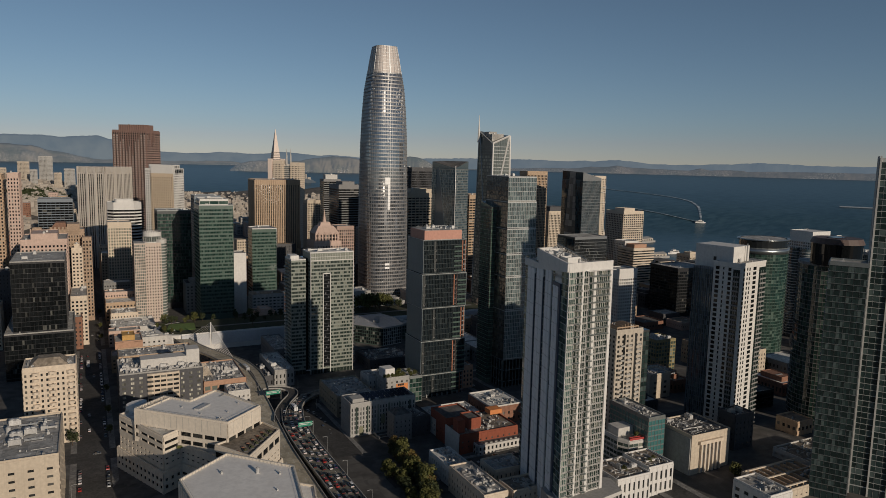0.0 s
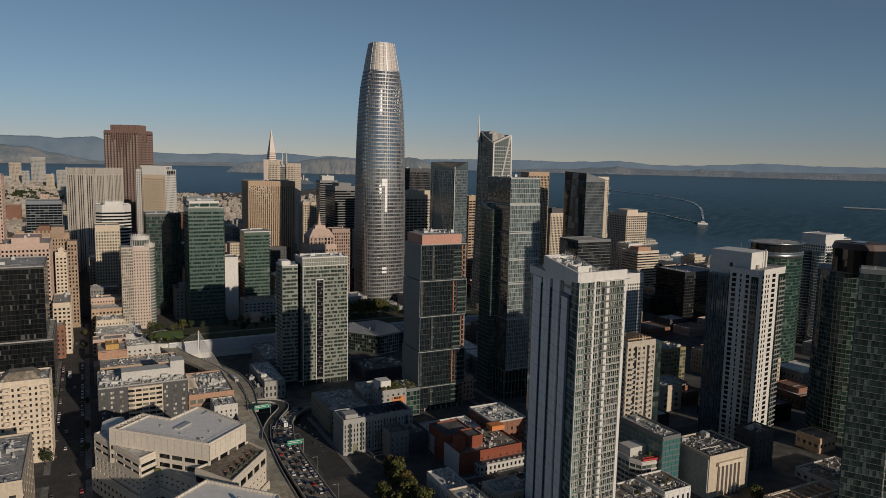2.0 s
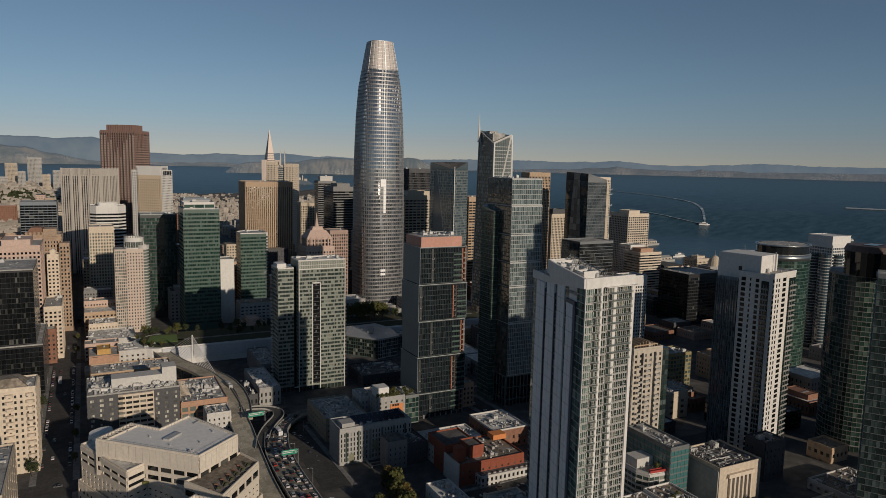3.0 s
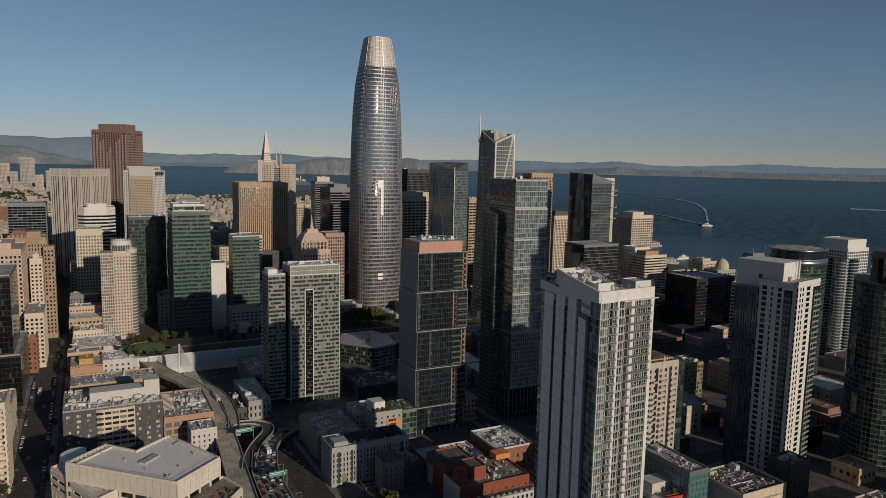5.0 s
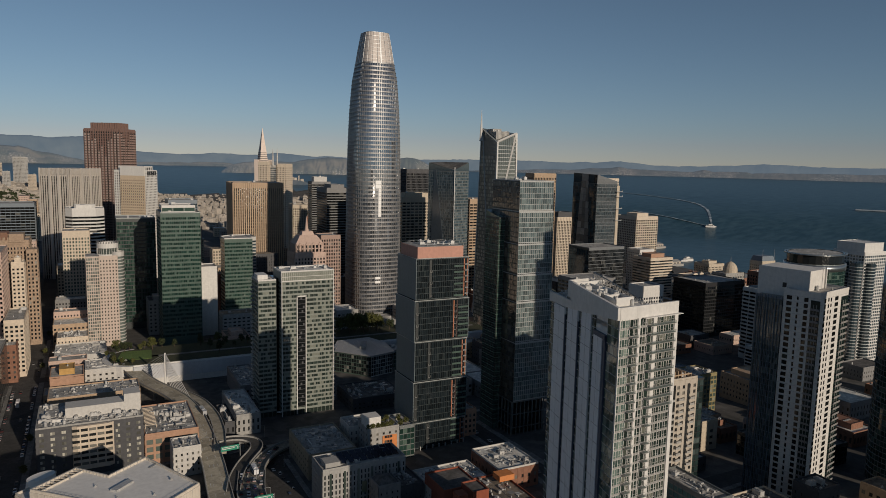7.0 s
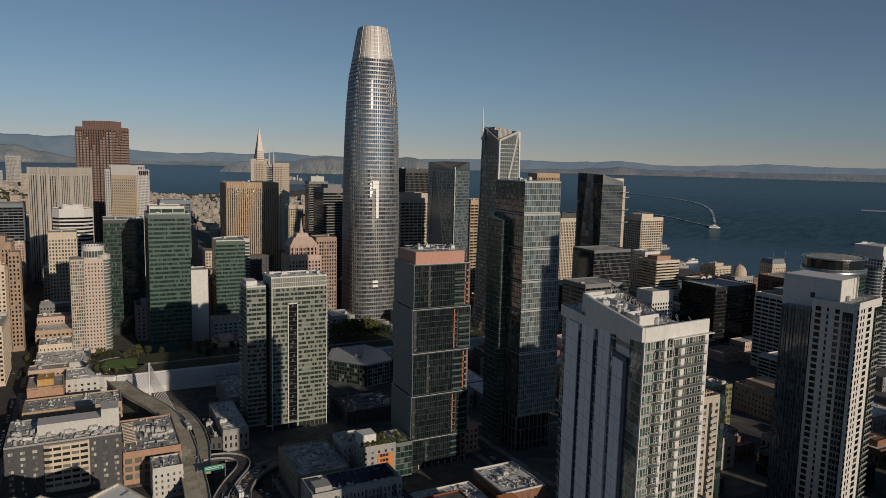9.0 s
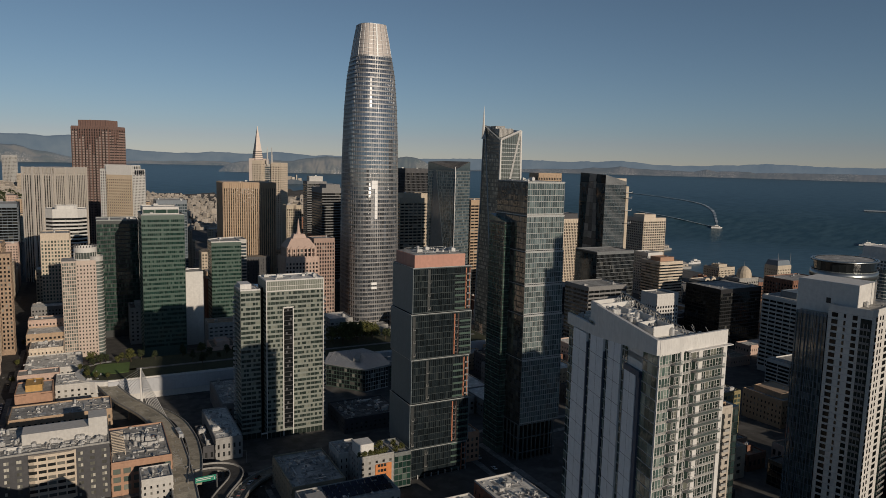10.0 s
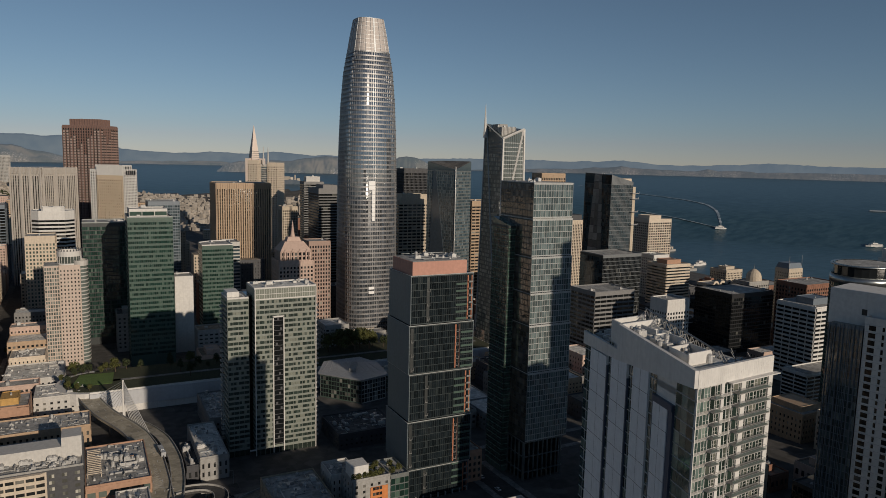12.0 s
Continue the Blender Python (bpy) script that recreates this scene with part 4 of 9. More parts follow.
# faceted blue glass tower with a notched top
ml = thing("glass_tower", 112, 26, 0, "faceted blue-grey glass tower with a notched top", "building")
MP = rect(106, 4, 27, 42, 22)
G_FACET = glass("bright_blue_glass", (0.085, 0.125, 0.145), (0.20, 0.24, 0.25), 0.35, ior=2.0)
part("body", Solid().prism(MP, -1, [172.5, 182, 182, 181]), G_FACET, ml)
dress(MP, -1, 171.5, style(MULL, G_FACET, 3.5, 3.0, 0.12, 0.55, 0.16, 0.12, 1.0, 8, 2), {0: style(MULL, G_FACET, 3.5, 2.7, 0.16, 1.3, 0.2, 0.14, 1.0, 8)}, ml)
n, at, _ = along(MP[3], MP[0])
part("pale_facet", Solid().add([at(0.05 * n, 0.45, 0), at(0.93 * n, 0.45, 0), at(0.30 * n, 0.35, 172), at(0.22 * n, 0.35, 172), at(0.05 * n, 0, 0), at(0.93 * n, 0, 0), at(0.30 * n, 0, 172), at(0.22 * n, 0, 172)],
                               [(0, 1, 2, 3), (7, 6, 5, 4), (3, 2, 6, 7), (0, 3, 7, 4), (1, 5, 6, 2), (0, 4, 5, 1)]), glass("slate_facet_glass", (0.085, 0.105, 0.125), share=0.0, ior=1.8, wave=0.01), ml, "leaning slate-blue glass facet")
part("roof", Solid().prism(grown(MP, -0.7), [170.5, 180, 180, 179], [172.7, 182.2, 182.2, 181.2]), ROOFDARK, ml)
part("edge_fin", Solid().box(105.6, 3.4, 0, 106.3, 4.1, 176), ALU, ml)

# tower with white giant braces and a needle
G_BRACE = glass("grey_teal_glass", (0.125, 0.138, 0.122), (0.19, 0.195, 0.17), 0.3, ior=1.9, wave=0.06)
fr = thing("braced_tower", 94, -112, 0, "slim glass tower with white diagonal braces and a needle", "building")
FZ = [203.5, 213, 216, 218.5]
FT = rect(83.6, -128.6, 22.6, 32.2)


def fr_at(u, v, z):
    """A point on the tapering sides: u, v from 0 to 1 over the plan."""
    q = z / 210
    x0, y0, w, d = 80.5 + 3.1 * q, -132 + 3.4 * q, 28.5 - 5.9 * q, 38.5 - 6.3 * q
    return (x0 + u * w, y0 + v * d, z)


part("body", Solid().prism(rect(80.5, -132, 28.5, 38.5), -1, FZ, FT), G_BRACE, fr)
for k in range(50):
    z = 6 + k * 3.95
    q = z / 206
    a = rect(80.5 + 3.1 * q - 0.15, -132 + 3.4 * q - 0.15, 28.5 - 5.9 * q + 0.3, 38.5 - 6.3 * q + 0.3)
    n, at, _ = along(a[0], a[1])
    part("floor_band", Solid().box(0, -0.3, z, n, 0.12, z + 0.7, at), LEDGE, fr)
rails = Solid()
for k in range(10):
    q0, q1 = fr_at(0.04 + 0.1 * k, -0.006, 8), fr_at(0.04 + 0.1 * k, -0.006, 203 + k)
    rails.rod(q0, q1, 0.16, 4)
part("mullion", rails, MULL, fr)
side_bands = Solid()
for k in range(50):
    z = 6 + k * 3.95
    side_bands.rod(fr_at(-0.003, 0, z), fr_at(-0.003, 1, z), 0.1, 4)
tagged(part("side_transom", side_bands, MULL, fr), kind="stuff")
# pale olive panes paint rows of reflections onto the dark side glass
slots = Solid()
for k in range(46):
    z = 9 + k * 3.95
    for j in range(16):
        if (j * 5 + k * 3) % 7:
            q = [fr_at(-0.008, 0.03 + 0.06 * j + dv, z + dz) for dv, dz in ((0.05, 0), (0, 0), (0, 2.7), (0.05, 2.7))]
            slots.add(q, [(0, 1, 2, 3)])
tagged(part("side_pane", slots, glass("olive_grey_glass", (0.34, 0.345, 0.29), (0.46, 0.46, 0.38), 0.4, ior=1.9), fr), kind="stuff")


for u0, z0, u1, z1 in ((0.0, 130, 0.0, 203.5), (1, 130, 1, 213), (0, 203.5, 1, 213), (0.45, 162, 0.97, 212.5), (0.55, 162, 0.05, 90), (1, 130, 1, 20), (0, 130, 0, 20), (0.05, 90, 1, 20)):
    a, b = fr_at(u0, -0.012, z0), fr_at(u1, -0.012, z1)
    part("brace", Solid().rod(a, b, 1.05, 4), WHITE, fr, "white painted steel brace")
for v0, z0, v1, z1 in ((1, 20, 1, 218.5), (0, 203.5, 1, 218.5), (0.92, 216, 0.42, 110), (0.42, 110, 0.05, 20)):
    part("brace", Solid().rod(fr_at(-0.012, v0, z0), fr_at(-0.012, v1, z1), 0.7, 4), LEDGE, fr, "white painted steel brace")
part("needle", Solid().rod((81.5, -99, 205), (81.5, -99, 237), 2.1, 6, 0.15), WHITE, fr)
part("plant_top", Solid().prism(rect(87, -121, 15, 22), 203, 214.5).prism(rect(88, -114, 9, 12), 214, 217.5), GREY, fr)
pr = Solid()
for k in range(11):
    pr.box(86.9 + 1.45 * k, -121.4, 204, 87.4 + 1.45 * k, -120.9, 215.2)
    pr.box(86.5, -121 + 2.1 * k, 204, 87.0, -120.5 + 2.1 * k, 215.2)
part("plant_screen", pr, OFFWHITE, fr)
clutter(fr, rect(86, -124, 18, 24), 214.5, 6)

# glass tower with stacked bays, in front of the braced one
LU = rect(-45, -368.5, 26, 33)
G_WING = glass("rippled_green_glass", (0.055, 0.105, 0.085), (0.11, 0.165, 0.14), 0.25, ior=1.8, wave=0.12)
WAVE = surface("wavy_green_ledge", (0.11, 0.17, 0.14), 0.35, 0.12, streak=0)
S_LUF = style(LEDGE, G_LUM, 3.3, 1.6, 0.16, 0.3, 0.2, 0.14, 0.8, 1.0)
S_LUS = style(DKMULL, glass("mottled_bronze_glass", (0.105, 0.094, 0.076), (0.19, 0.175, 0.145), 0.3, ior=2.1, wave=0.25), 3.3, 2.6, 0.12, 0.5, 0.12, 0.1, 0.8, 1.0)
lu = thing("glass_tower", -32, -352, 0, "tall glass apartment tower with stepped green-grey bays", "building")
LU_Z = [26, 66, 93, 111, 131, 152, 171.6]
for k in range(6):
    e = 0.45 * (5 - k)
    q = rect(-45, -368.5 - e * 0.4, 26 + e, 33 + e * 0.4)
    z0, z1 = LU_Z[k], LU_Z[k + 1]
    part("bay_block", Solid().prism(q, z0, z1), G_DARK, lu)
    dress(q, z0, z1, S_LUF, {3: S_LUS}, lu, 60)
    part("ledge", Solid().ring(grown(q, 0.28), grown(q, -0.3), z1 - 0.3, z1 + 0.1), LEDGE, lu)
part("base_hall", Solid().prism(rect(-44, -367, 24, 31), -1, 26), G_BLACK, lu)
for k in range(9):
    part("base_column", Solid().box(-45 + 3.1 * k, -369.2, -1, -44.5 + 3.1 * k, -368.4, 26), MULL, lu)
    part("base_column", Solid().box(-45.6, -368.5 + 4 * k, -1, -44.9, -368.0 + 4 * k, 26), MULL, lu)
for z in (8, 17, 25.4):
    part("base_beam", Solid().ring(rect(-45.4, -369, 27, 34), rect(-44.9, -368.5, 26, 33), z, z + 0.5), MULL, lu)
part("roof", Solid().prism(grown(LU, -0.5), 171.4, 171.75), ROOF, lu)
clutter(lu, LU, 171.75, 5)
part("side_wing", Solid().prism(rect(-49.5, -352, 5, 17), -1, [147, 147, 151, 151]), G_WING, lu, "dark green rippled glass wing")
waves = Solid()
for k in range(43):
    z = 6 + 3.3 * k
    for wall, steps in (((-49.5, -352, -44.5, -352), 6), ((-49.5, -335, -49.5, -352), 18)):
        n, at, _ = along(wall[:2], wall[2:])
        edge = [0.25 + 0.45 * (0.5 + 0.5 * math.sin(1.1 * i + 0.8 * k)) for i in range(steps + 1)]
        for i in range(steps):
            q = [at(n * i / steps, 0, 0)[:2], at(n * i / steps, edge[i], 0)[:2], at(n * (i + 1) / steps, edge[i + 1], 0)[:2], at(n * (i + 1) / steps, 0, 0)[:2]]
            waves.prism(q, z, z + 0.35)
tagged(part("rippled_ledge", waves, WAVE, lu, "wavy green glass ledges"), kind="stuff")
dress(rect(-49.5, -352, 5, 17), 0, 147, style(DKMULL, G_WING, 3.3, 2.5, 0.12, 0.5, 0.15, 0.3, 1, 8, 2), {1: None, 2: None}, lu, 60)

# dark glass tower with a sloping top
pt = thing("glass_tower", 253, -78, 0, "dark smoky glass tower with a sloping top", "building")
PP = rect(237, -101, 30, 44)
part("body", Solid().prism(PP, -1, [171.5, 164, 164, 173]), G_BLACK, pt)
G_TEAL = glass("dark_teal_glass", (0.034, 0.055, 0.064), (0.07, 0.09, 0.095), 0.15, ior=1.8, wave=0.02)
G_RIPPLE = glass("rippled_mirror_glass", (0.19, 0.20, 0.20), (0.30, 0.31, 0.30), 0.3, rough=0.12, ior=1.9, wave=0.7)
SMOKE = surface("smoky_grey_rib", (0.19, 0.20, 0.205), 0.45, 0.12, metal=0.2, streak=0)
dress(PP, -1, 162, style(SMOKE, G_TEAL, 4.0, 1.5, 0.34, 0.5, 0.3, 0.16, 1, 8), {3: style(DKMULL, G_TEAL, 4.0, 2.9, 0.06, 0.1, 0.1, 0.06, 1, 8)}, pt)
n, at, _ = along(PP[0], PP[1])
part("sloping_top", Solid().add([at(0, 0.2, 162), at(n, 0.2, 162), at(n, 0.2, 164.2), at(0, 0.2, 171.7), at(0, -0.3, 162), at(n, -0.3, 162), at(n, -0.3, 164.2), at(0, -0.3, 171.7)],
                                [(0, 1, 2, 3), (7, 6, 5, 4), (3, 2, 6, 7), (0, 3, 7, 4), (1, 5, 6, 2), (0, 4, 5, 1)]), SMOKE, pt)
for k in range(20):
    part("top_rib", Solid().box(k * 1.5, 0.2, 161.5, k * 1.5 + 0.34, 0.45, 171.4 - 7.4 * k / 20, at), SMOKE, pt)
# leaning rippled facet that widens towards the ground
for k in range(20):
    z0, z1 = 12 + 8 * k, 20 + 8 * k - 0.25
    f0, f1 = k / 20, (k + 1) / 20
    for m in range(3):
        y0 = -60 - 14 * f0 + (-34 + 23 * f0) * m / 3
        y1 = -60 - 14 * f0 + (-34 + 23 * f0) * (m + 1) / 3 + 0.15
        part("rippled_pane", Solid().add([(236.55, y1, z0), (236.55, y0, z0), (236.35, y0 - 0.7, z1), (236.35, y1 - 0.7, z1), (236.9, y1, z0), (236.9, y0, z0), (236.9, y0 - 0.7, z1), (236.9, y1 - 0.7, z1)],
                                         [(3, 2, 1, 0), (4, 5, 6, 7), (0, 1, 5, 4), (2, 3, 7, 6), (1, 2, 6, 5), (3, 0, 4, 7)]), G_RIPPLE, pt)
part("core_strip", Solid().box(266.6, -101.5, -1, 270.5, -92, 159), BEIGE, pt, "pale concrete hoist core")
for z in (118, 132, 146, 152):
    part("platform", Solid().box(264, -104.5, z, 273, -100.5, z + 0.5).box(272.6, -104.5, z + 0.5, 273, -104, z + 2), UNIT, pt, "pale steel hoist platform")
tall("glass_block", "dark glass lower wing with a planted terrace", rect(199, -139, 50, 36), 91.5, style(SMOKE, G_BLACK, 4.0, 1.6, 0.14, 0.45, 0.2, 0.15, 2, 8), units=4, faces={3: style(DKMULL, G_TEAL, 4.0, 3, 0.1, 0.15, 0.1, 0.06, 2, 8)})
tall("office_block", "grey banded office block with dark ribbons", rect(128, -215, 44, 34), 72, style(MIDGREY, G_BLACK, 3.8, 6, 0.3, 1.7, 0.3, 0.35, 2, 6), units=6)
tall("office_block", "white office block with a regular window grid", rect(159, -268, 24.5, 19), 73, style(WHITE, G_GREY, 3.5, 2.9, 1.2, 1.5, 0.3, 0.25, 9, 6), units=3, single=60)
tall("office_block", "black glass office block", rect(297, -215, 60, 46), 59, style(BLACK, G_BLACK, 3.8, 3, 0.3, 1.0, 0.2, 0.2, 3, 5), units=8)
tall("office_block", "brown brick office block with bays", rect(372, -240, 52, 34), 68, style(BRICK, G_DARK, 3.8, 3.4, 1.5, 1.7, 0.5, 0.3, 3, 5), units=5)
tall("office_block", "white office block with stacked balconies of ribbon windows", rect(269, -322, 42, 36), 69.5, style(WHITE, G_BLACK, 3.7, 7, 0.7, 1.6, 0.35, 0.9, 2, 6), house=(10, 5, SLATE), units=4)
tall("parking_garage", "pale low garage with dark open decks", rect(232, -345, 70, 22), 24, style(WHITE, G_BLACK, 3.2, 9, 0.6, 1.1, 0.25, 0.4, 1, 2), units=2)

# ---- the tall rounded tower ----
SPANDREL = surface("grey_metal_spandrel", (0.245, 0.238, 0.236), 0.40, 0.1, metal=0.35, streak=0.1, bump=0)
SHADES = surface("pale_metal_sunshade", (0.30, 0.30, 0.298), 0.5, 0.1, metal=0.25, streak=0, bump=0)


def rounded_tower():
    root = thing("rounded_tower", 0, 0, 0, "very tall tapering silver glass skyscraper with rounded corners", "building")

    def half(z):
        return float(np.interp(z, [0, 73, 139, 172, 204, 236, 268, 288, 305, 320], [27.4, 27.5, 27.1, 26.7, 25.9, 24.6, 22.2, 19.0, 16.4, 13.6]))

    def plan(z, more=0.0, n=72):
        return oval(0, 0, half(z) + more, half(z) + more, n, 0, 3.6)
    zs = [0] + [12 + 4.43 * k for k in range(63)]
    s = Solid()
    n = 72
    for z in zs:
        s.v.extend((x, y, z) for x, y in plan(z))
    for k in range(len(zs) - 1):
        s.f.extend((k * n + i, k * n + (i + 1) % n, (k + 1) * n + (i + 1) % n, (k + 1) * n + i) for i in range(n))
    part("core", s, G_GREY, root)
    g = Solid()
    for k in range(len(zs) - 1):
        a, b = plan(zs[k], 0.12), plan(zs[k + 1], 0.12)
        for i in range(n):
            j = (i + 1) % n
            q = [RND.uniform(-0.008, 0.008) for _ in range(4)]
            m = 0.05

            def lerp(p, r, f):
                return (p[0] + (r[0] - p[0]) * f, p[1] + (r[1] - p[1]) * f)
            a0, a1, b0, b1 = lerp(a[i], a[j], m), lerp(a[i], a[j], 1 - m), lerp(b[i], b[j], m), lerp(b[i], b[j], 1 - m)
            g.add([(a0[0] + q[0], a0[1] + q[0], zs[k] + 1.5), (a1[0] + q[1], a1[1] + q[1], zs[k] + 1.5), (b1[0] + q[2], b1[1] + q[2], zs[k + 1]), (b0[0] + q[3], b0[1] + q[3], zs[k + 1])], [(0, 1, 2, 3)])
    tagged(part("window_panes", g, G_SILVER, root), kind="stuff")
    for z in zs[1:]:
        part("sunshade", Solid().ring(plan(z, 0.8), plan(z, -0.1), z + 0.06, z + 0.3), SHADES, root)
        part("spandrel", Solid().ring(plan(z, 0.24), plan(z, -0.12), z + 0.3, z + 1.48), SPANDREL, root)
    f = Solid()
    for i in range(n):
        for k in range(len(zs) - 1):
            a, b = plan(zs[k], 0.1)[i], plan(zs[k + 1], 0.1)[i]
            o = Vector(a).normalized() * 0.38
            t = Vector((-o.y, o.x)).normalized() * 0.11
            za, zb = zs[k], zs[k + 1]
            f.add([(a[0] - t.x, a[1] - t.y, za), (a[0] + o.x - t.x, a[1] + o.y - t.y, za), (b[0] + o.x - t.x, b[1] + o.y - t.y, zb), (b[0] - t.x, b[1] - t.y, zb),
                   (a[0] + t.x, a[1] + t.y, za), (a[0] + o.x + t.x, a[1] + o.y + t.y, za), (b[0] + o.x + t.x, b[1] + o.y + t.y, zb), (b[0] + t.x, b[1] + t.y, zb)],
                  [(0, 1, 2, 3), (5, 4, 7, 6), (1, 5, 6, 2)])
    tagged(part("mullion", f, ALU, root), kind="stuff")
    c = Solid()
    zc = [286.6 + 4.2 * k for k in range(9)]
    for z in zc:
        c.v.extend((x, y, z) for x, y in plan(z, 0.25))
    for k in range(len(zc) - 1):
        c.f.extend((k * n + i, k * n + (i + 1) % n, (k + 1) * n + (i + 1) % n, (k + 1) * n + i) for i in range(n))
    part("crown", c, CROWN, root, "pale perforated metal crown", smooth=False)
    d = Solid()
    for k, z in enumerate(zc):
        d.ring(plan(z, 0.5), plan(z, 0.1), z - 0.12, z + 0.12)
    for i in range(0, n, 3):
        for k in range(len(zc) - 1):
            a, b = plan(zc[k], 0.35)[i], plan(zc[k + 1], 0.35)[i]
            d.rod((a[0], a[1], zc[k]), (b[0], b[1], zc[k + 1]), 0.22, 4)
    part("crown_ribs", d, STEEL, root)
    part("crown_floor", Solid().prism(plan(315, -0.3), 313, 314), ROOF, root)
    for a in (-90, 180):
        u = Vector((math.cos(radians(a)), math.sin(radians(a))))
        gq = Solid()
        for k in range(8):
            h0, h1 = half(zc[k]) + 0.7, half(zc[k + 1]) + 0.7
            w = Vector((-u.y, u.x)) * 0.7
            gq.add([(u.x * h0 - w.x, u.y * h0 - w.y, zc[k]), (u.x * h0 + w.x, u.y * h0 + w.y, zc[k]), (u.x * h1 + w.x, u.y * h1 + w.y, zc[k + 1]), (u.x * h1 - w.x, u.y * h1 - w.y, zc[k + 1])], [(0, 1, 2, 3)])
        part("crown_seam", gq, STEEL, root)
    sheet = surface("white_protective_sheeting", (0.86, 0.85, 0.83), 0.5, 0.05, streak=0)
    for k in range(9):
        z = 120.6 + 4.43 * k
        x0 = -8.3 if k > 6 else -4.8
        y = -half(z) - 0.35
        part("sheeted_panel", Solid().box(x0, y - 0.5, z + 0.1, -1.7, y + 0.3, z + 4.3), sheet, root, "white sheeted hoist bay")
    for z in (46.6, 51.1):
        part("sheeted_panel", Solid().box(-7.6, -half(z) - 0.85, z, -1.6, -half(z), z + 2.6), sheet, root, "white sheeted hoist bay")


rounded_tower()

# ---- tall towers in the middle distance ----
# stacked dark tower with a pink plant storey
dk = thing("stacked_tower", -96, -349, 0, "dark ribbed glass tower of five stacked blocks", "building")
G_PLAIN = glass("smoky_plain_glass", (0.013, 0.019, 0.023), (0.030, 0.038, 0.040), 0.08)
STACKM = surface("grey_green_mullion", (0.060, 0.074, 0.076), 0.45, 0.1, metal=0.3, streak=0)
STACKSIDE = surface("blue_green_cladding", (0.15, 0.18, 0.19), 0.55, 0.1)
RUSTDARK = surface("dark_rust_panel", (0.075, 0.035, 0.026), 0.7, 0.12)
ACCENT = surface("rust_orange_panel", (0.42, 0.16, 0.085), 0.7, 0.12)
zz = [0.0, 20, 46.5, 72, 98, 124]
for k in range(5):
    e = (0.0, 0.7, 0.0, 0.7, 0.0)[k]
    q = rect(-114 - e, -363 - e * 0.6, 36 + 2 * e, 28 + e)
    z0, z1 = zz[k] - (1 if k == 0 else 0), zz[k + 1] - 0.5
    part("block", Solid().prism(q, z0, z1), G_DARK, dk)
    nn, at2, _ = along(q[0], q[1])
    dress(q, z0, z1, style(STACKM, G_PLAIN, 3.7, 1.3, 0.1, 0.22, 0.2, 0.06, 0.5, 4.5 if k == 0 else 0.5), {3: None, 2: None}, dk, 100)
    n, at, turn = along(q[3], q[0])
    part("side_cladding", Solid().box(0, 0.0, z0 + 0.2, n, 0.22, z1 - 0.2, at), STACKSIDE, dk, "plain blue-grey metal side wall")
    fr2 = Solid().ring(grown(q, 0.34), grown(q, -0.1), z1 + 0.02, z1 + 0.3)
    part("block_edge", fr2, LEDGE, dk, "pale grey metal edge strip")
    for p in q[:2]:
        part("corner_strip", Solid().box(p[0] - 0.2, p[1] - 0.2, z0, p[0] + 0.2, p[1] + 0.2, z1), STACKSIDE, dk)
    b1 = data_of("balcony", Solid().box(0, -0.7, 0, 1.5, 0, 0.12).box(0, -0.7, 0.12, 0.1, -0.6, 1.5).box(1.4, -0.7, 0.12, 1.5, -0.6, 1.5), GREY)
    b2 = data_of("balcony", Solid().box(0, -1.0, 0, 2.4, 0, 0.12).box(0, -1.0, 0.12, 2.4, -0.95, 0.9), MIDGREY)
    bl_, br_ = ((9.0, nn - 2.8), (0.8, nn - 10.4))[k % 2]
    for a0, w, mat, word in ((bl_ - 0.2, 1.7, DKMULL, "dark metal strip"), (br_ - 0.5, 0.7, ACCENT, "rust orange strip"), (br_ + 1.9, 0.5, RUSTDARK if k % 2 else ACCENT, "rust strip")):
        part("accent_panel", Solid().box(a0, 0.1, z0 + 1, min(a0 + w, nn - 0.1), 0.24, z1 - 1, at2), mat, dk, word)
    for m in range(6):
        zf = z0 + 2.2 + m * 3.7
        if m % 2 == 0:
            piece("balcony", b1, pose(*at2(bl_, 0.25, zf)), dk)
        piece("balcony", b2 if k % 2 == 0 else b1, pose(*at2(br_, 0.25, zf)), dk)
    # green spandrels beside the right-hand strip
    for m in range(6):
        zf = z0 + 1.0 + m * 3.7
        part("spandrel", Solid().box(nn - 10.0 if k % 2 == 0 else nn - 7.4, 0.08, zf, nn - 3.4 if k % 2 == 0 else nn - 0.3, 0.3, zf + 1.1, at2), GREENBAND, dk)
for k in range(9):
    part("base_column", Solid().box(-114 + 4.4 * k, -363.9, -1, -113.4 + 4.4 * k, -363.2, 4.4), UNIT, dk)
part("plant_storey", Solid().prism(rect(-113, -362.3, 31.5, 25.5), 123.5, 130.6), surface("salmon_panel", (0.50, 0.26, 0.195), 0.7, 0.1), dk, "salmon pink plant screen")
part("roof", Solid().prism(rect(-112.4, -361.7, 30.3, 24.3), 130.4, 130.75), ROOF, dk)
clutter(dk, rect(-112, -361, 30, 23), 130.75, 16)
part("roof_rail", Solid().ring(rect(-110, -359, 26, 19), grown(rect(-110, -359, 26, 19), -0.1), 131.8, 132.0), STEEL, dk)

# pale green apartment slab with dark slots
SLABBAND = surface("grey_green_band", (0.225, 0.245, 0.215), 0.6, 0.1)
G_SLAB = glass("sage_glass", (0.045, 0.062, 0.053), (0.24, 0.255, 0.215), 0.62, ior=1.7)


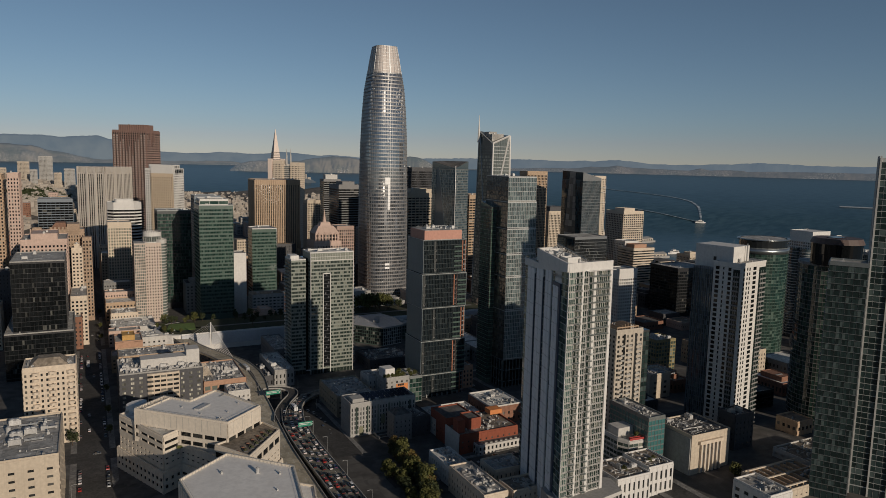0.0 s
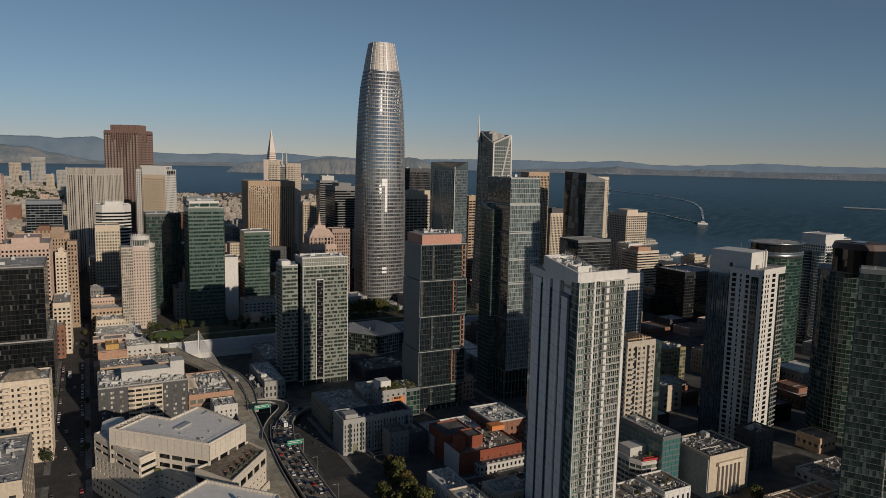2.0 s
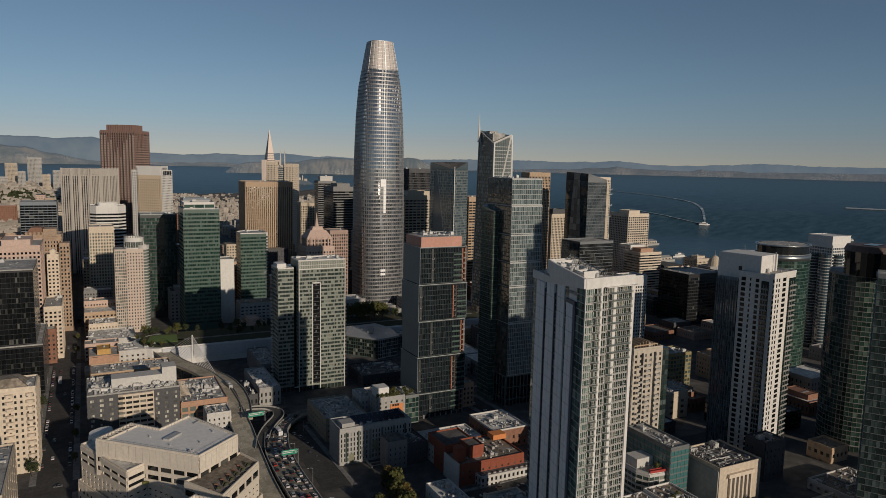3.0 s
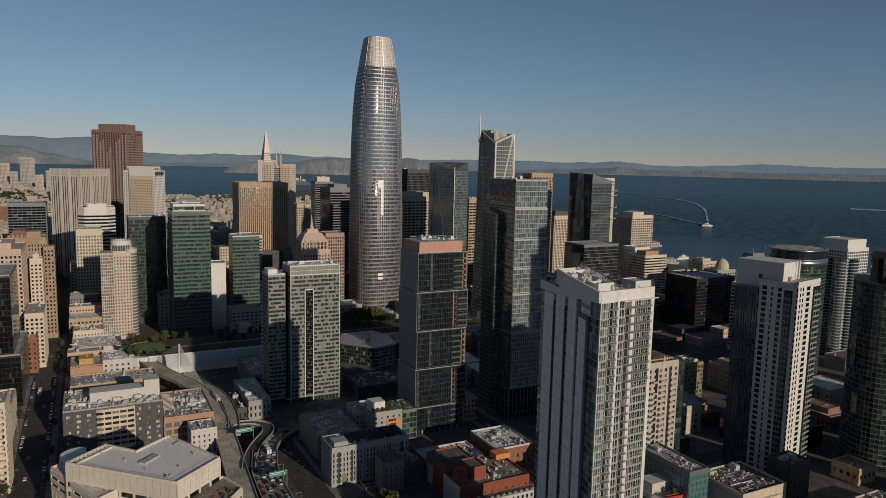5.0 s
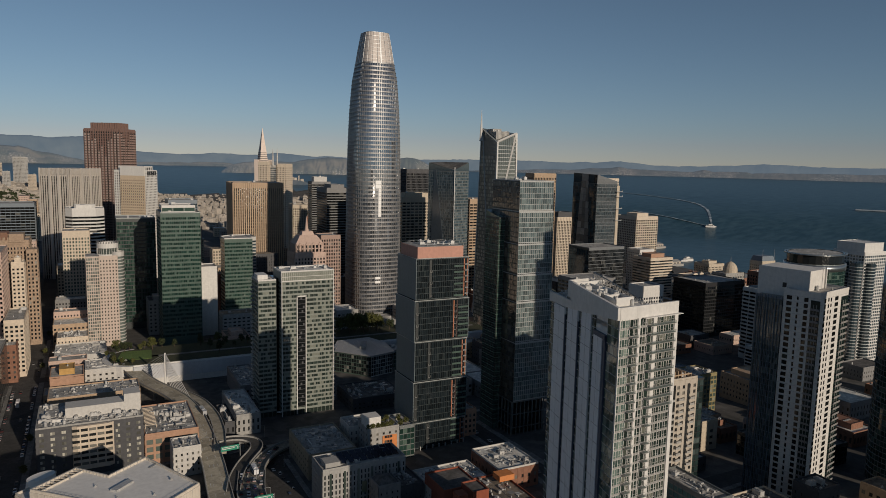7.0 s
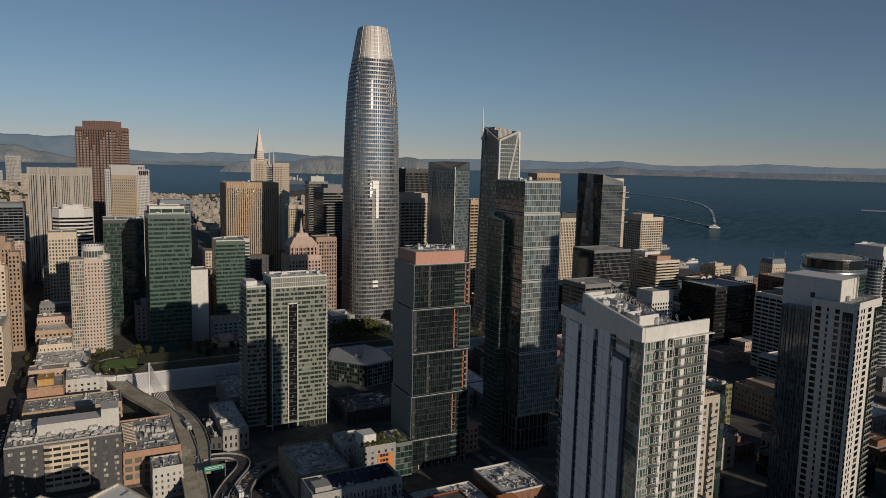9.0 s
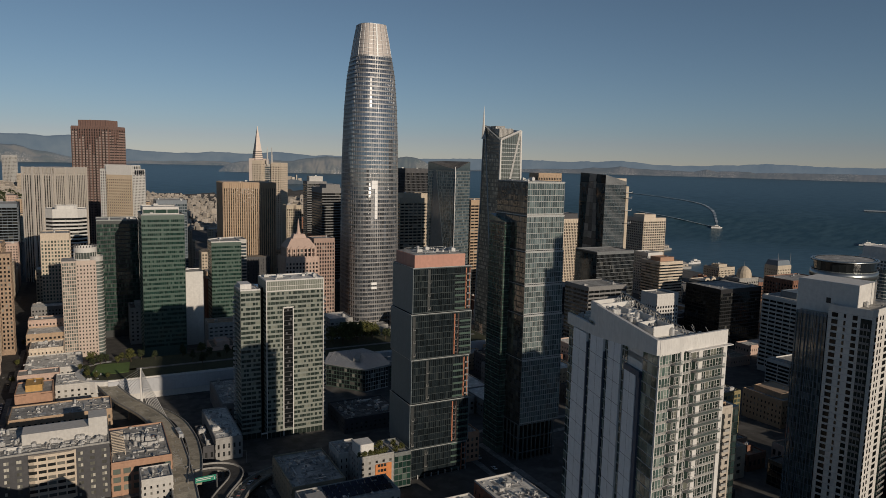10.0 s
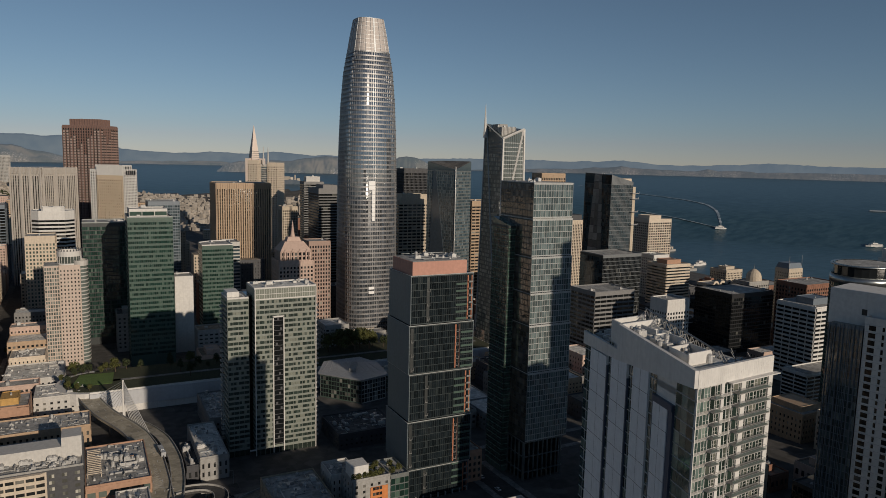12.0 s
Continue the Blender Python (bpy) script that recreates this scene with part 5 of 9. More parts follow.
def slab_tower():
    root = thing("apartment_tower", -160, -255, 0, "pale green glass apartment tower with dark vertical slots", "building")
    big, small = rect(-172.5, -268, 37.6, 22), rect(-187.6, -264.5, 12.2, 20)
    for q, z in ((big, 103.8), (small, 98.0)):
        part("body", Solid().prism(q, -1, z), G_SLAB, root)
        dress(q, -1, z, style(SLABBAND, G_SLAB, 3.1, 2.9, 0.16, 1.25, 0.14, 0.2, 6.5 if q is big else 1, 6, 2), {}, root, 240 if q is big else 60, bands_apart=q is big)
        part("roof", Solid().prism(grown(q, -0.3), z - 0.2, z + 0.1), ROOFLIGHT, root)
        part("parapet", Solid().ring(grown(q, 0.1), grown(q, -0.35), z - 0.4, z + 0.9), WHITE, root)
        clutter(root, q, z + 0.1, 12 if q is big else 3)
    n, at, _ = along(big[0], big[1])
    grid = Solid().box(0, 0.2, 97.2, n, 0.5, 97.9, at).box(0, 0.2, 100.4, n, 0.42, 100.7, at)
    for k in range(27):
        grid.box(k * n / 26 - 0.07, 0.2, 97.4, k * n / 26 + 0.07, 0.4, 103.6, at)
    part("crown_grid", grid, WHITE, root)
    part("crown_glass", Solid().box(0.2, 0.1, 97.9, n - 0.2, 0.3, 103.4, at), G_SLAB, root)
    part("link", Solid().prism(rect(-175.6, -261, 3.4, 14), -1, 99), G_BLACK, root, "dark recessed glass slot")
    n, at, _ = along(big[0], big[1])
    part("slot", Solid().box(11.2, 0.1, 6, 17.0, 0.36, 86, at), G_DARK, root, "dark glass slot")
    rungs = Solid()
    for k in range(26):
        rungs.box(11.3, 0.3, 6.4 + 3.1 * k, 16.9, 0.5, 6.7 + 3.1 * k, at)
        if k % 3:
            rungs.box(12.4 + 0.9 * (k % 4), 0.3, 6.7 + 3.1 * k, 13.6 + 0.9 * (k % 4), 0.46, 8.2 + 3.1 * k, at)
    tagged(part("slot_transom", rungs, DARKGREY, root), kind="stuff")
    fr = Solid()
    for a in (10.6, 17.0):
        fr.box(a, 0.1, 1, a + 0.6, 0.8, 86.6, at)
    fr.box(10.6, 0.1, 86, 17.6, 0.8, 86.9, at).box(0, 0.1, 0, 0.5, 0.7, 103.8, at).box(n - 0.5, 0.1, 0, n, 0.7, 103.8, at).box(-3.6, 0.1, 4, 0, 0.7, 4.8, at)
    part("slot_frame", fr, WHITE, root)
    me = data_of("balcony", Solid().box(0, 0, 0, 2.0, 3.2, 0.2).box(1.9, 0, 0.2, 2.0, 3.2, 1.1).box(0, 0, 0.2, 1.9, 0.1, 1.1), OFFWHITE)
    for k in range(28):
        piece("balcony", me, pose(-134.9, -266.5, 7 + 3.1 * k), root)
        piece("balcony", me, pose(-187.4, -247.0, 7 + 3.1 * k, 0, 0, 180), root)
    part("roof_block", Solid().prism(rect(-186.5, -258, 7, 12), 98, 101.2), WHITE, root)


slab_tower()


# ---- white apartment tower with balconies ----
def clear_glass(name, tint, alpha):
    m, _, _, _, b = nodes_of(name)
    b.inputs["Base Color"].default_value = (*tint, 1)
    b.inputs["Roughness"].default_value = 0.05
    b.inputs["Alpha"].default_value = alpha
    return m


GUARD = clear_glass("clear_guard_glass", (0.10, 0.14, 0.13), 0.3)
G_WT = glass("aqua_glass", (0.026, 0.042, 0.035), (0.16, 0.165, 0.135), 0.16, ior=1.38)
G_CORNER = glass("teal_corner_glass", (0.085, 0.135, 0.118), (0.24, 0.29, 0.25), 0.35, ior=1.6)

G_STRIP = glass("mirror_teal_glass", (0.030, 0.060, 0.060), (0.12, 0.155, 0.14), 0.35, ior=1.8, wave=0.06)


def white_tower():
    A, B, L = (-141.0, -574.5), (-113.6, -572.2), (-126.5, -518.0)
    C = (L[0] + 0.42 * (B[0] - A[0]), L[1] + 0.42 * (B[1] - A[1]))
    root = thing("apartment_tower", -122, -545, 0, "white apartment tower with balconies and a sloping roof line", "building")
    poly = [A, B, C, L]
    g = ground_z(-125, -545)
    part("body", Solid().prism(poly, g - 2, 130.6), WHITE, root)
    true_n, plain_at, turn = along(A, B)
    n, kx = 32.0, true_n / 32.0

    def at(a, o, z):
        return plain_at(a * kx, o, z)
    deg = math.degrees(turn)
    fh, floors, za = 3.12, 35, 24.2
    glassy, corner = Solid(), Solid()
    slabs = Solid().box(0, -0.3, -0.12, true_n, 0.0, 0.22)
    for a, b in ((0.0, 5.4), (10.9, 14.1), (20.1, 30.1)):
        slabs.box(a * kx, -0.2, 0.24, b * kx, 0.0, 0.44)
    bays = [(0.4, 1.5), (1.6, 2.9), (3.0, 4.3), (4.4, 5.3), (5.5, 7.4), (7.6, 8.2), (8.4, 9.5), (11.0, 12.3), (12.4, 13.9), (14.2, 15.0), (15.2, 17.2), (17.4, 18.0), (20.2, 21.2), (21.5, 22.3), (22.5, 24.0), (24.2, 25.4), (25.6, 27.0), (27.2, 28.2), (28.4, 29.9)]
    count = 0
    for k in range(floors):
        z = za + k * fh
        for a, b in bays:
            if count < 170 and k >= floors - 10:
                count += 1
                x, y, q = at(a, 0.08, z + 0.45)
                piece("window", window_mesh((b - a) * kx, 2.4, G_CORNER if a < 5 else G_WT), pose(x, y, q, RND.uniform(-0.3, 0.3), 0, deg + RND.uniform(-0.3, 0.3)), root)
            else:
                j = RND.uniform(0, 0.012)
                (corner if a < 5 else glassy).add([at(a, 0.08 + j, z + 0.45), at(b, 0.08, z + 0.45), at(b, 0.08 + j, z + 2.85), at(a, 0.08, z + 2.85)], [(0, 1, 2, 3)])
    for a, b, p in ((0, 0.35, 0.3), (5.3, 5.5, 0.25), (9.6, 10.9, 0.45), (14.0, 14.2, 0.3), (18.1, 20.1, 0.45), (30.1, n, 0.5), (24.0, 24.2, 0.25), (12.25, 12.45, 0.25), (2.88, 3.02, 0.22), (1.48, 1.62, 0.22)):
        part("wall_pier", Solid().box(a, 0, g, b, p, 133.5, at), WHITE, root)
    frames = Solid()
    for k in range(floors):
        z = za + k * fh
        for j, (a, b) in enumerate(bays):
            frames.box(a - 0.04, 0.06, z + 0.45, a + 0.04, 0.16, z + 2.85, at)
            frames.box(b - 0.04, 0.06, z + 0.45, b + 0.04, 0.16, z + 2.85, at)
            frames.box(a, 0.06, z + 2.78, b, 0.16, z + 2.86, at)
            if j % 3 != 1:
                frames.box(a, 0.06, z + 1.17, b, 0.15, z + 1.23, at)
    tagged(part("window_frame", frames, WHITE, root), kind="stuff")
    sm = data_of("floor_slab", slabs, GREY)
    for k in range(floors):
        piece("floor_slab", sm, pose(*at(0, 0, za + k * fh), 0, 0, deg), root)
    tagged(part("window_panes", glassy, G_WT, root), kind="stuff")
    tagged(part("window_panes", corner, G_CORNER, root), kind="stuff")
    # balconies: slab with glass guard and top rail
    def balcony(w, d):
        s = Solid().box(0, -d, 0, w, 0, 0.16)
        r = Solid()
        for x0, y0, x1, y1 in ((0.03, -d + 0.02, w - 0.03, -d + 0.06), (0.03, -d, 0.07, -0.05), (w - 0.07, -d, w - 0.03, -0.05)):
            r.box(x0, y0, 0.98, x1, y1, 1.05)
        gl = Solid().box(0.05, -d + 0.03, 0.25, w - 0.05, -d + 0.05, 0.95)
        return data_of("balcony", s, GREY), data_of("railing", r, STEEL), data_of("guard_glass", gl, GUARD)
    kinds = (balcony(3.6 * kx, 1.5), balcony(3.2 * kx, 1.5), balcony(14.4 * kx, 1.6))
    for k in range(floors):
        z = za + k * fh
        for a, kind in ((5.2, 0), (15.0, 1) if k < floors - 10 else (15.0, 2)):
            x, y, q = at(a, 0.3, z + 0.05)
            b = piece("balcony", kinds[kind][0], pose(x, y, q, 0, 0, deg), root)
            for me in kinds[kind][1:]:
                o = new(me.name.split(".")[0], me)
                o.parent = b
    # panelled flank with window strips
    n2, at2, _ = along(L, A)
    PANEL = surface("pale_grey_cladding", (0.70, 0.715, 0.73), 0.6, 0.07)
    strip, win, dark = Solid(), Solid(), Solid()
    for a0, a1, o, top in ((5.2, 15.5, 0.75, 128.5), (18.6, 27.5, 0.75, 130.0), (30.5, 38.5, 0.55, 131.5), (42.0, 48.5, 0.95, 125.5)):
        part("side_panel", Solid().box(a0, 0, g, a1, o, top, at2), PANEL, root, "pale grey panelled side wall")
    joints = Solid()
    for a0, a1, o, top in ((5.2, 15.5, 0.75, 128.5), (18.6, 27.5, 0.75, 130.0), (30.5, 38.5, 0.55, 131.5), (42.0, 48.5, 0.95, 125.5)):
        for k in range(1, int((top - g) / 6.24)):
            joints.box(a0, o - 0.1, top - 6.24 * k, a1, o + 0.015, top - 6.24 * k + 0.12, at2)
        joints.box((a0 + a1) / 2 - 0.04, o - 0.1, g, (a0 + a1) / 2 + 0.04, o + 0.012, top, at2)
    tagged(part("panel_joint", joints, DARKGREY, root), kind="stuff")
    ribs = Solid()
    for k in range(1, 40):
        ribs.box(k * 0.8 - 0.04, 0.38, 133.8, k * 0.8 + 0.04, 0.435, 137.4, at)
    tagged(part("parapet_rib", ribs, WHITE, root), kind="stuff")
    for a0, a1 in ((0.2, 5.0), (15.7, 18.4), (27.7, 30.3), (38.7, 41.8), ):
        strip.box(a0, 0.02, 8, a1, 0.1, 131, at2)
        for k in range(floors + 3):
            z = 14.6 + k * fh
            win.box(a0, 0.05, z, a1, 0.26, z + 0.22, at2)
            win.box((a0 + a1) / 2 - 0.06, 0.05, z, (a0 + a1) / 2 + 0.06, 0.22, z + fh, at2)
            q = (a1 - a0) / 2
            for m in range(2):
                j = RND.uniform(0, 0.02)
                strip.add([at2(a0 + m * q + 0.1, 0.13 + j, z + 0.55), at2(a0 + m * q + q - 0.1, 0.13, z + 0.55), at2(a0 + m * q + q - 0.1, 0.13 + j, z + fh - 0.05), at2(a0 + m * q + 0.1, 0.13, z + fh - 0.05)], [(0, 1, 2, 3)])
    wrap = Solid()
    for k in range(floors):
        z = za + k * fh
        for m in range(3):
            a0 = 50.6 + m * (n2 - 50.9) / 3
            j = RND.uniform(0, 0.02)
            wrap.add([at2(a0 + 0.06, 0.13 + j, z + 0.3), at2(a0 + (n2 - 50.9) / 3 - 0.06, 0.13, z + 0.3), at2(a0 + (n2 - 50.9) / 3 - 0.06, 0.13 + j, z + fh - 0.05), at2(a0 + 0.06, 0.13, z + fh - 0.05)], [(0, 1, 2, 3)])
        win.box(50.5, 0.05, z, n2 - 0.2, 0.2, z + 0.2, at2)
    tagged(part("window_panes", wrap, G_CORNER, root), kind="stuff")
    for a0, a1 in ((15.5, 16.1), (27.5, 28.0), (41.4, 42.0), (48.5, 50.4)):
        dark.box(a0, 0, g, a1, 0.7, 126.0, at2)
    dark.box(41.4, 0, 125.0, 50.4, 0.99, 126.6, at2)
    tagged(part("window_panes", strip, G_STRIP, root), kind="stuff")
    tagged(part("strip_frame", win, LEDGE, root), kind="stuff")
    part("side_frame", dark, surface("navy_frame", (0.05, 0.07, 0.11), 0.5, 0.1), root, "dark blue frame")
    # crown: parapet walls with a slope, step, and open plant deck
    cr = Solid()
    cr.box(0, -0.4, 133.4, n, 0.42, 137.5, at)
    cr.box(12.0, 0.42, 133.2, n + 1.2, 1.8, 133.45, at)
    s0 = 21.5
    pa = [at2(0, 0.8, 128.4), at2(s0, 0.8, 129.4), at2(s0, 0.8, 132.4), at2(0, 0.8, 132.3)]
    pb = [at2(0, -0.2, 128.4), at2(s0, -0.2, 129.4), at2(s0, -0.2, 132.4), at2(0, -0.2, 132.3)]
    cr.add(pa + pb, [(0, 1, 2, 3), (7, 6, 5, 4), (3, 2, 6, 7), (0, 3, 7, 4), (1, 5, 6, 2), (0, 4, 5, 1)])
    pa = [at2(s0, 0.8, 129.4), at2(n2 + 0.3, 0.8, 133.4), at2(n2 + 0.3, 0.8, 137.5), at2(s0, 0.8, 139.4)]
    pb = [at2(s0, -0.2, 129.4), at2(n2 + 0.3, -0.2, 133.4), at2(n2 + 0.3, -0.2, 137.5), at2(s0, -0.2, 139.4)]
    cr.add(pa + pb, [(0, 1, 2, 3), (7, 6, 5, 4), (3, 2, 6, 7), (0, 3, 7, 4), (1, 5, 6, 2), (0, 4, 5, 1)])
    a, b = at2(s0, 0, 0), (at2(s0, 0, 0)[0] + (B[0] - A[0]) * 0.56, at2(s0, 0, 0)[1] + (B[1] - A[1]) * 0.56, 0)
    m3, at3, _ = along(b[:2], a[:2])
    cr.box(0, -0.3, 127, m3, 0.3, 139.3, at3)
    part("crown", cr, WHITE, root, "white parapet with a sloping top")
    part("roof", Solid().prism(grown(poly, -0.6), 129.5, 130.8), ROOFDARK, root)
    part("upper_core", Solid().prism([A, B, (B[0] + 0.6 * (C[0] - B[0]), B[1] + 0.6 * (C[1] - B[1])), (A[0] + 0.6 * (L[0] - A[0]), A[1] + 0.6 * (L[1] - A[1]))], 129, 133.5), WHITE, root)

    def at5(a, o, z):
        """A point of the roof: a along the flank, -o along the front."""
        f1 = a / n2
        f2 = -o / n * (0.42 + 0.58 * f1)
        return (L[0] + (A[0] - L[0]) * f1 + (B[0] - A[0]) * f2, L[1] + (A[1] - L[1]) * f1 + (B[1] - A[1]) * f2, z)

    def roof_z(a):
        return 138.0 - 2.2 * (a - s0) / (n2 - s0)

    def quad(a0, a1, o0, o1):
        return [at5(a0, o1, 0)[:2], at5(a1, o1, 0)[:2], at5(a1, o0, 0)[:2], at5(a0, o0, 0)[:2]][::-1]

    def block(name, a0, a1, o0, o1, zb, h, mat, label=""):
        q = quad(a0, a1, o0, o1)
        area = sum(q[i][0] * q[(i + 1) % 4][1] - q[(i + 1) % 4][0] * q[i][1] for i in range(4))
        return part(name, Solid().prism(q if area > 0 else q[::-1], zb, zb + h), mat, root, label)
    steps = 9
    for k in range(steps):
        a0, a1 = s0 + 0.4 + (n2 - 2 - s0) * k / steps, s0 + 0.4 + (n2 - 2 - s0) * (k + 1) / steps
        block("roof_step", a0, a1, -24 + 7 * k / 8, -0.3, 130, roof_z(a1) - 130, ROOFLIGHT, "pale stepped plant roof")
    block("deck", n2 - 22, n2 - 0.5, -31, -17.4, 130, 4.2, ROOF, "open roof deck")
    # white plant walls and machinery
    for a0, a1, o0, o1, h in ((n2 - 15, n2 - 14.6, -13, -3, 2.4), (n2 - 7, n2 - 6.6, -13, -3, 3.4), (n2 - 15, n2 - 6.6, -3.4, -3, 3.0), (n2 - 15, n2 - 6.6, -13.3, -13, 3.0), (n2 - 24, n2 - 17, -14.5, -14.1, 2.6), (s0 + 2, s0 + 9, -12, -11.6, 2.0)):
        block("plant_wall", a0, a1, o0, o1, roof_z(a1) - 0.5, h, WHITE)
    for k in range(24):
        a = RND.uniform(s0 + 3, n2 - 4)
        x, y, z = at5(a, -RND.uniform(2.5, 13.5), roof_z(a + 2))
        piece("rooftop_unit", unit_meshes()[RND.choice((0, 1, 1, 2, 2, 3, 4, 4))], pose(x, y, z, 0, 0, deg + RND.choice((0, 90))) @ Matrix.Scale(RND.uniform(0.55, 0.95), 4), root)
    for k in range(9):
        x, y, z = at5(RND.uniform(n2 - 13, n2 - 2), -RND.uniform(18, 29), 134.2)
        piece("rooftop_unit", unit_meshes()[RND.choice((1, 3, 4))], pose(x, y, z, 0, 0, deg) @ Matrix.Scale(0.8, 4), root)
    for k in range(8):
        x, y, z = at5(RND.uniform(3, s0 - 3), -RND.uniform(3, 28), 130.8)
        piece("rooftop_unit", unit_meshes()[RND.choice((0, 1, 3, 4))], pose(x, y, z, 0, 0, deg) @ Matrix.Scale(0.9, 4), root)
    # open steel truss along the ridge and leaning window-cleaning arms
    tr = Solid().rod(at5(s0 - 6, -28, 141.2), at5(n2 - 9, -20, 137.2), 0.26, 4).rod(at5(s0 - 6, -28, 138.6), at5(n2 - 9, -20, 134.6), 0.2, 4)
    for k in range(14):
        f0, f1 = k / 14, (k + 1) / 14
        p0, p1 = s0 - 6 + (n2 - 3 - s0) * f0, s0 - 6 + (n2 - 3 - s0) * f1
        o, o1 = -28 + 8 * f0, -28 + 8 * f1
        tr.rod(at5(p0, o, 141.2 - 4 * f0), at5(p1, o1, 138.6 - 4 * f1), 0.12, 4)
        tr.rod(at5(p0, o, 141.2 - 4 * f0), at5(p0, o, 131), 0.14, 4)
        if k % 2 == 0:
            tr.rod(at5(p0, o, 140.4 - 4 * f0), at5(p0 + 1, o + 7, roof_z(p0) + 0.6), 0.14, 4)
    part("roof_frame", tr, GREY, root, "open galvanised roof truss")
    for k in range(7):
        a, q = n2 - 2.5 - RND.uniform(0, 5), -16 - 2.2 * k
        part("davit_arm", Solid().rod(at5(a, q, 134), at5(a - 1.6, q + RND.uniform(1, 2.5), 137.6), 0.13, 5), MIDGREY, root)
    m4, at4, _ = along(at5(s0 - 6, -28, 0)[:2], at5(s0 - 6, -1.5, 0)[:2])
    part("rear_wall", Solid().box(0, -0.3, 130, m4, 0.3, 139.2, at4), WHITE, root)
    m4, at4, _ = along(at5(s0 - 6, -1.5, 0)[:2], at5(s0, -1.5, 0)[:2])
    part("rear_wall", Solid().box(0, -0.3, 130, m4, 0.3, 139.2, at4), WHITE, root)
    # podium
    pod = [(-147.5, -586), (-106, -579), (-102, -566), (-109, -560), (-141, -560)]
    part("podium", Solid().prism(pod, g - 4, 23.5), GREY, root, "pale concrete and glass podium")
    dress([pod[0], pod[1]], g - 2, 23.5, style(OFFWHITE, G_GREY, 3.8, 2.6, 0.35, 0.6, 0.3, 0.25, 1.5, 1.5, 2), {1: None}, root)


white_tower()

# ---- white tower with a tall crown and a dark glass flank ----
G_DEEP = glass("deep_green_glass", (0.026, 0.046, 0.044), (0.09, 0.12, 0.115), 0.25, ior=1.6, wave=0.08)

G_TEALFLANK = glass("blue_green_flank_glass", (0.055, 0.085, 0.092), (0.12, 0.155, 0.16), 0.35, ior=1.9, wave=0.08)


def crown_tower():
    root = thing("apartment_tower", 35, -515, 0, "white apartment tower with punched windows and a tall blank crown", "building")
    g = ground_z(35, -515) - 2
    body = rect(25.8, -529.3, 32.5, 18, 12)
    part("body", Solid().prism(body, g, 122), WHITE, root)
    cols = {0: ((4.2, 6.2), (8.4, 9.8), (11.4, 12.8), (16.4, 20.4)), 3: ((1.6, 4.2), (6.6, 7.5), (10.2, 12.2))}
    joint = Solid()
    for i, spans in cols.items():
        n, at, turn = along(body[i], body[(i + 1) % 4])
        for k in range(35):
            z = 14 + 3.05 * k
            for j, (a0, a1) in enumerate(spans):
                lift = 0.35 if (j + k) % 2 and a1 - a0 < 1.5 else 0.0
                x, y, q = at(a0, 0.03, z + lift)
                piece("window", window_mesh(a1 - a0, 2.05 - lift, G_BLACK), pose(x, y, q, RND.uniform(-0.3, 0.3), 0, math.degrees(turn)), root)
            joint.box(0, -0.02, z + 2.35, n, 0.05, z + 2.42, at)
    tagged(part("floor_joint", joint, GREY, root), kind="stuff")
    bays = Solid()
    for i, a0, a1 in ((3, 13.5, 17.9), (0, 24.0, 32.3)):
        n, at, turn = along(body[i], body[(i + 1) % 4])
        w = a1 - a0
        bal = data_of("balcony", Solid().box(0.2, -0.9, 0, w - 0.2, 0.1, 0.2).box(0.2, -0.9, 0.2, w - 0.2, -0.82, 1.05), MIDGREY)
        part("balcony_slot", Solid().box(a0, 0.02, 12, a1, 0.1, 119, at), G_DEEP, root, "dark green glass balcony slot")
        for k in range(34):
            z = 13.4 + 3.05 * k
            piece("balcony", bal, pose(*at(a0, 0.05, z), 0, 0, math.degrees(turn)), root)
            for f in (0.3, 0.62):
                bays.box(a0 + f * w, 0.05, z + 0.2, a0 + f * w + 0.25, 0.2, z + 2.9, at)
    tagged(part("slot_frame", bays, GREY, root), kind="stuff")
    rear = rect(21.6, -511.5, 26, 13.5, 12)
    part("rear_wing", Solid().prism(rear, g, 118), G_TEALFLANK, root, "dark green glass rear wing")
    dress(rear, g, 118, style(SLATE, G_TEALFLANK, 3.05, 1.7, 0.12, 0.2, 0.18, 0.08, 1, 4), {0: None, 1: None, 2: None}, root)
    n, at, t = along(rear[3], rear[0])
    for k in range(9):
        a = k * n / 9 + RND.uniform(0, 0.8)
        part("glass_fin", Solid().box(a, 0, g, a + 0.12, RND.uniform(0.3, 0.9), 118.5, at), SLATE, root)
    part("crown", Solid().prism(rect(29.2, -520, 20.5, 26, 12), 117, 132.2), WHITE, root, "blank white crown wall")
    cw = rect(29.2, -520, 20.5, 26, 12)
    part("crown_opening", Solid().box(13, 0.0, 122.5, 15, 0.12, 125, along(cw[3], cw[0])[1]), BLACK, root)
    part("crown_fin", Solid().prism(rect(44.0, -518.6, 0.5, 0.6, 12), 121, 133.8), ALU, root)
    clutter(root, body, 122.1, 7, 12)
    part("roof", Solid().prism(grown(body, -0.3), 121.8, 122.12), ROOF, root)
    part("parapet", Solid().ring(grown(body, 0.12), grown(body, -0.3), 121.5, 123.1), WHITE, root)


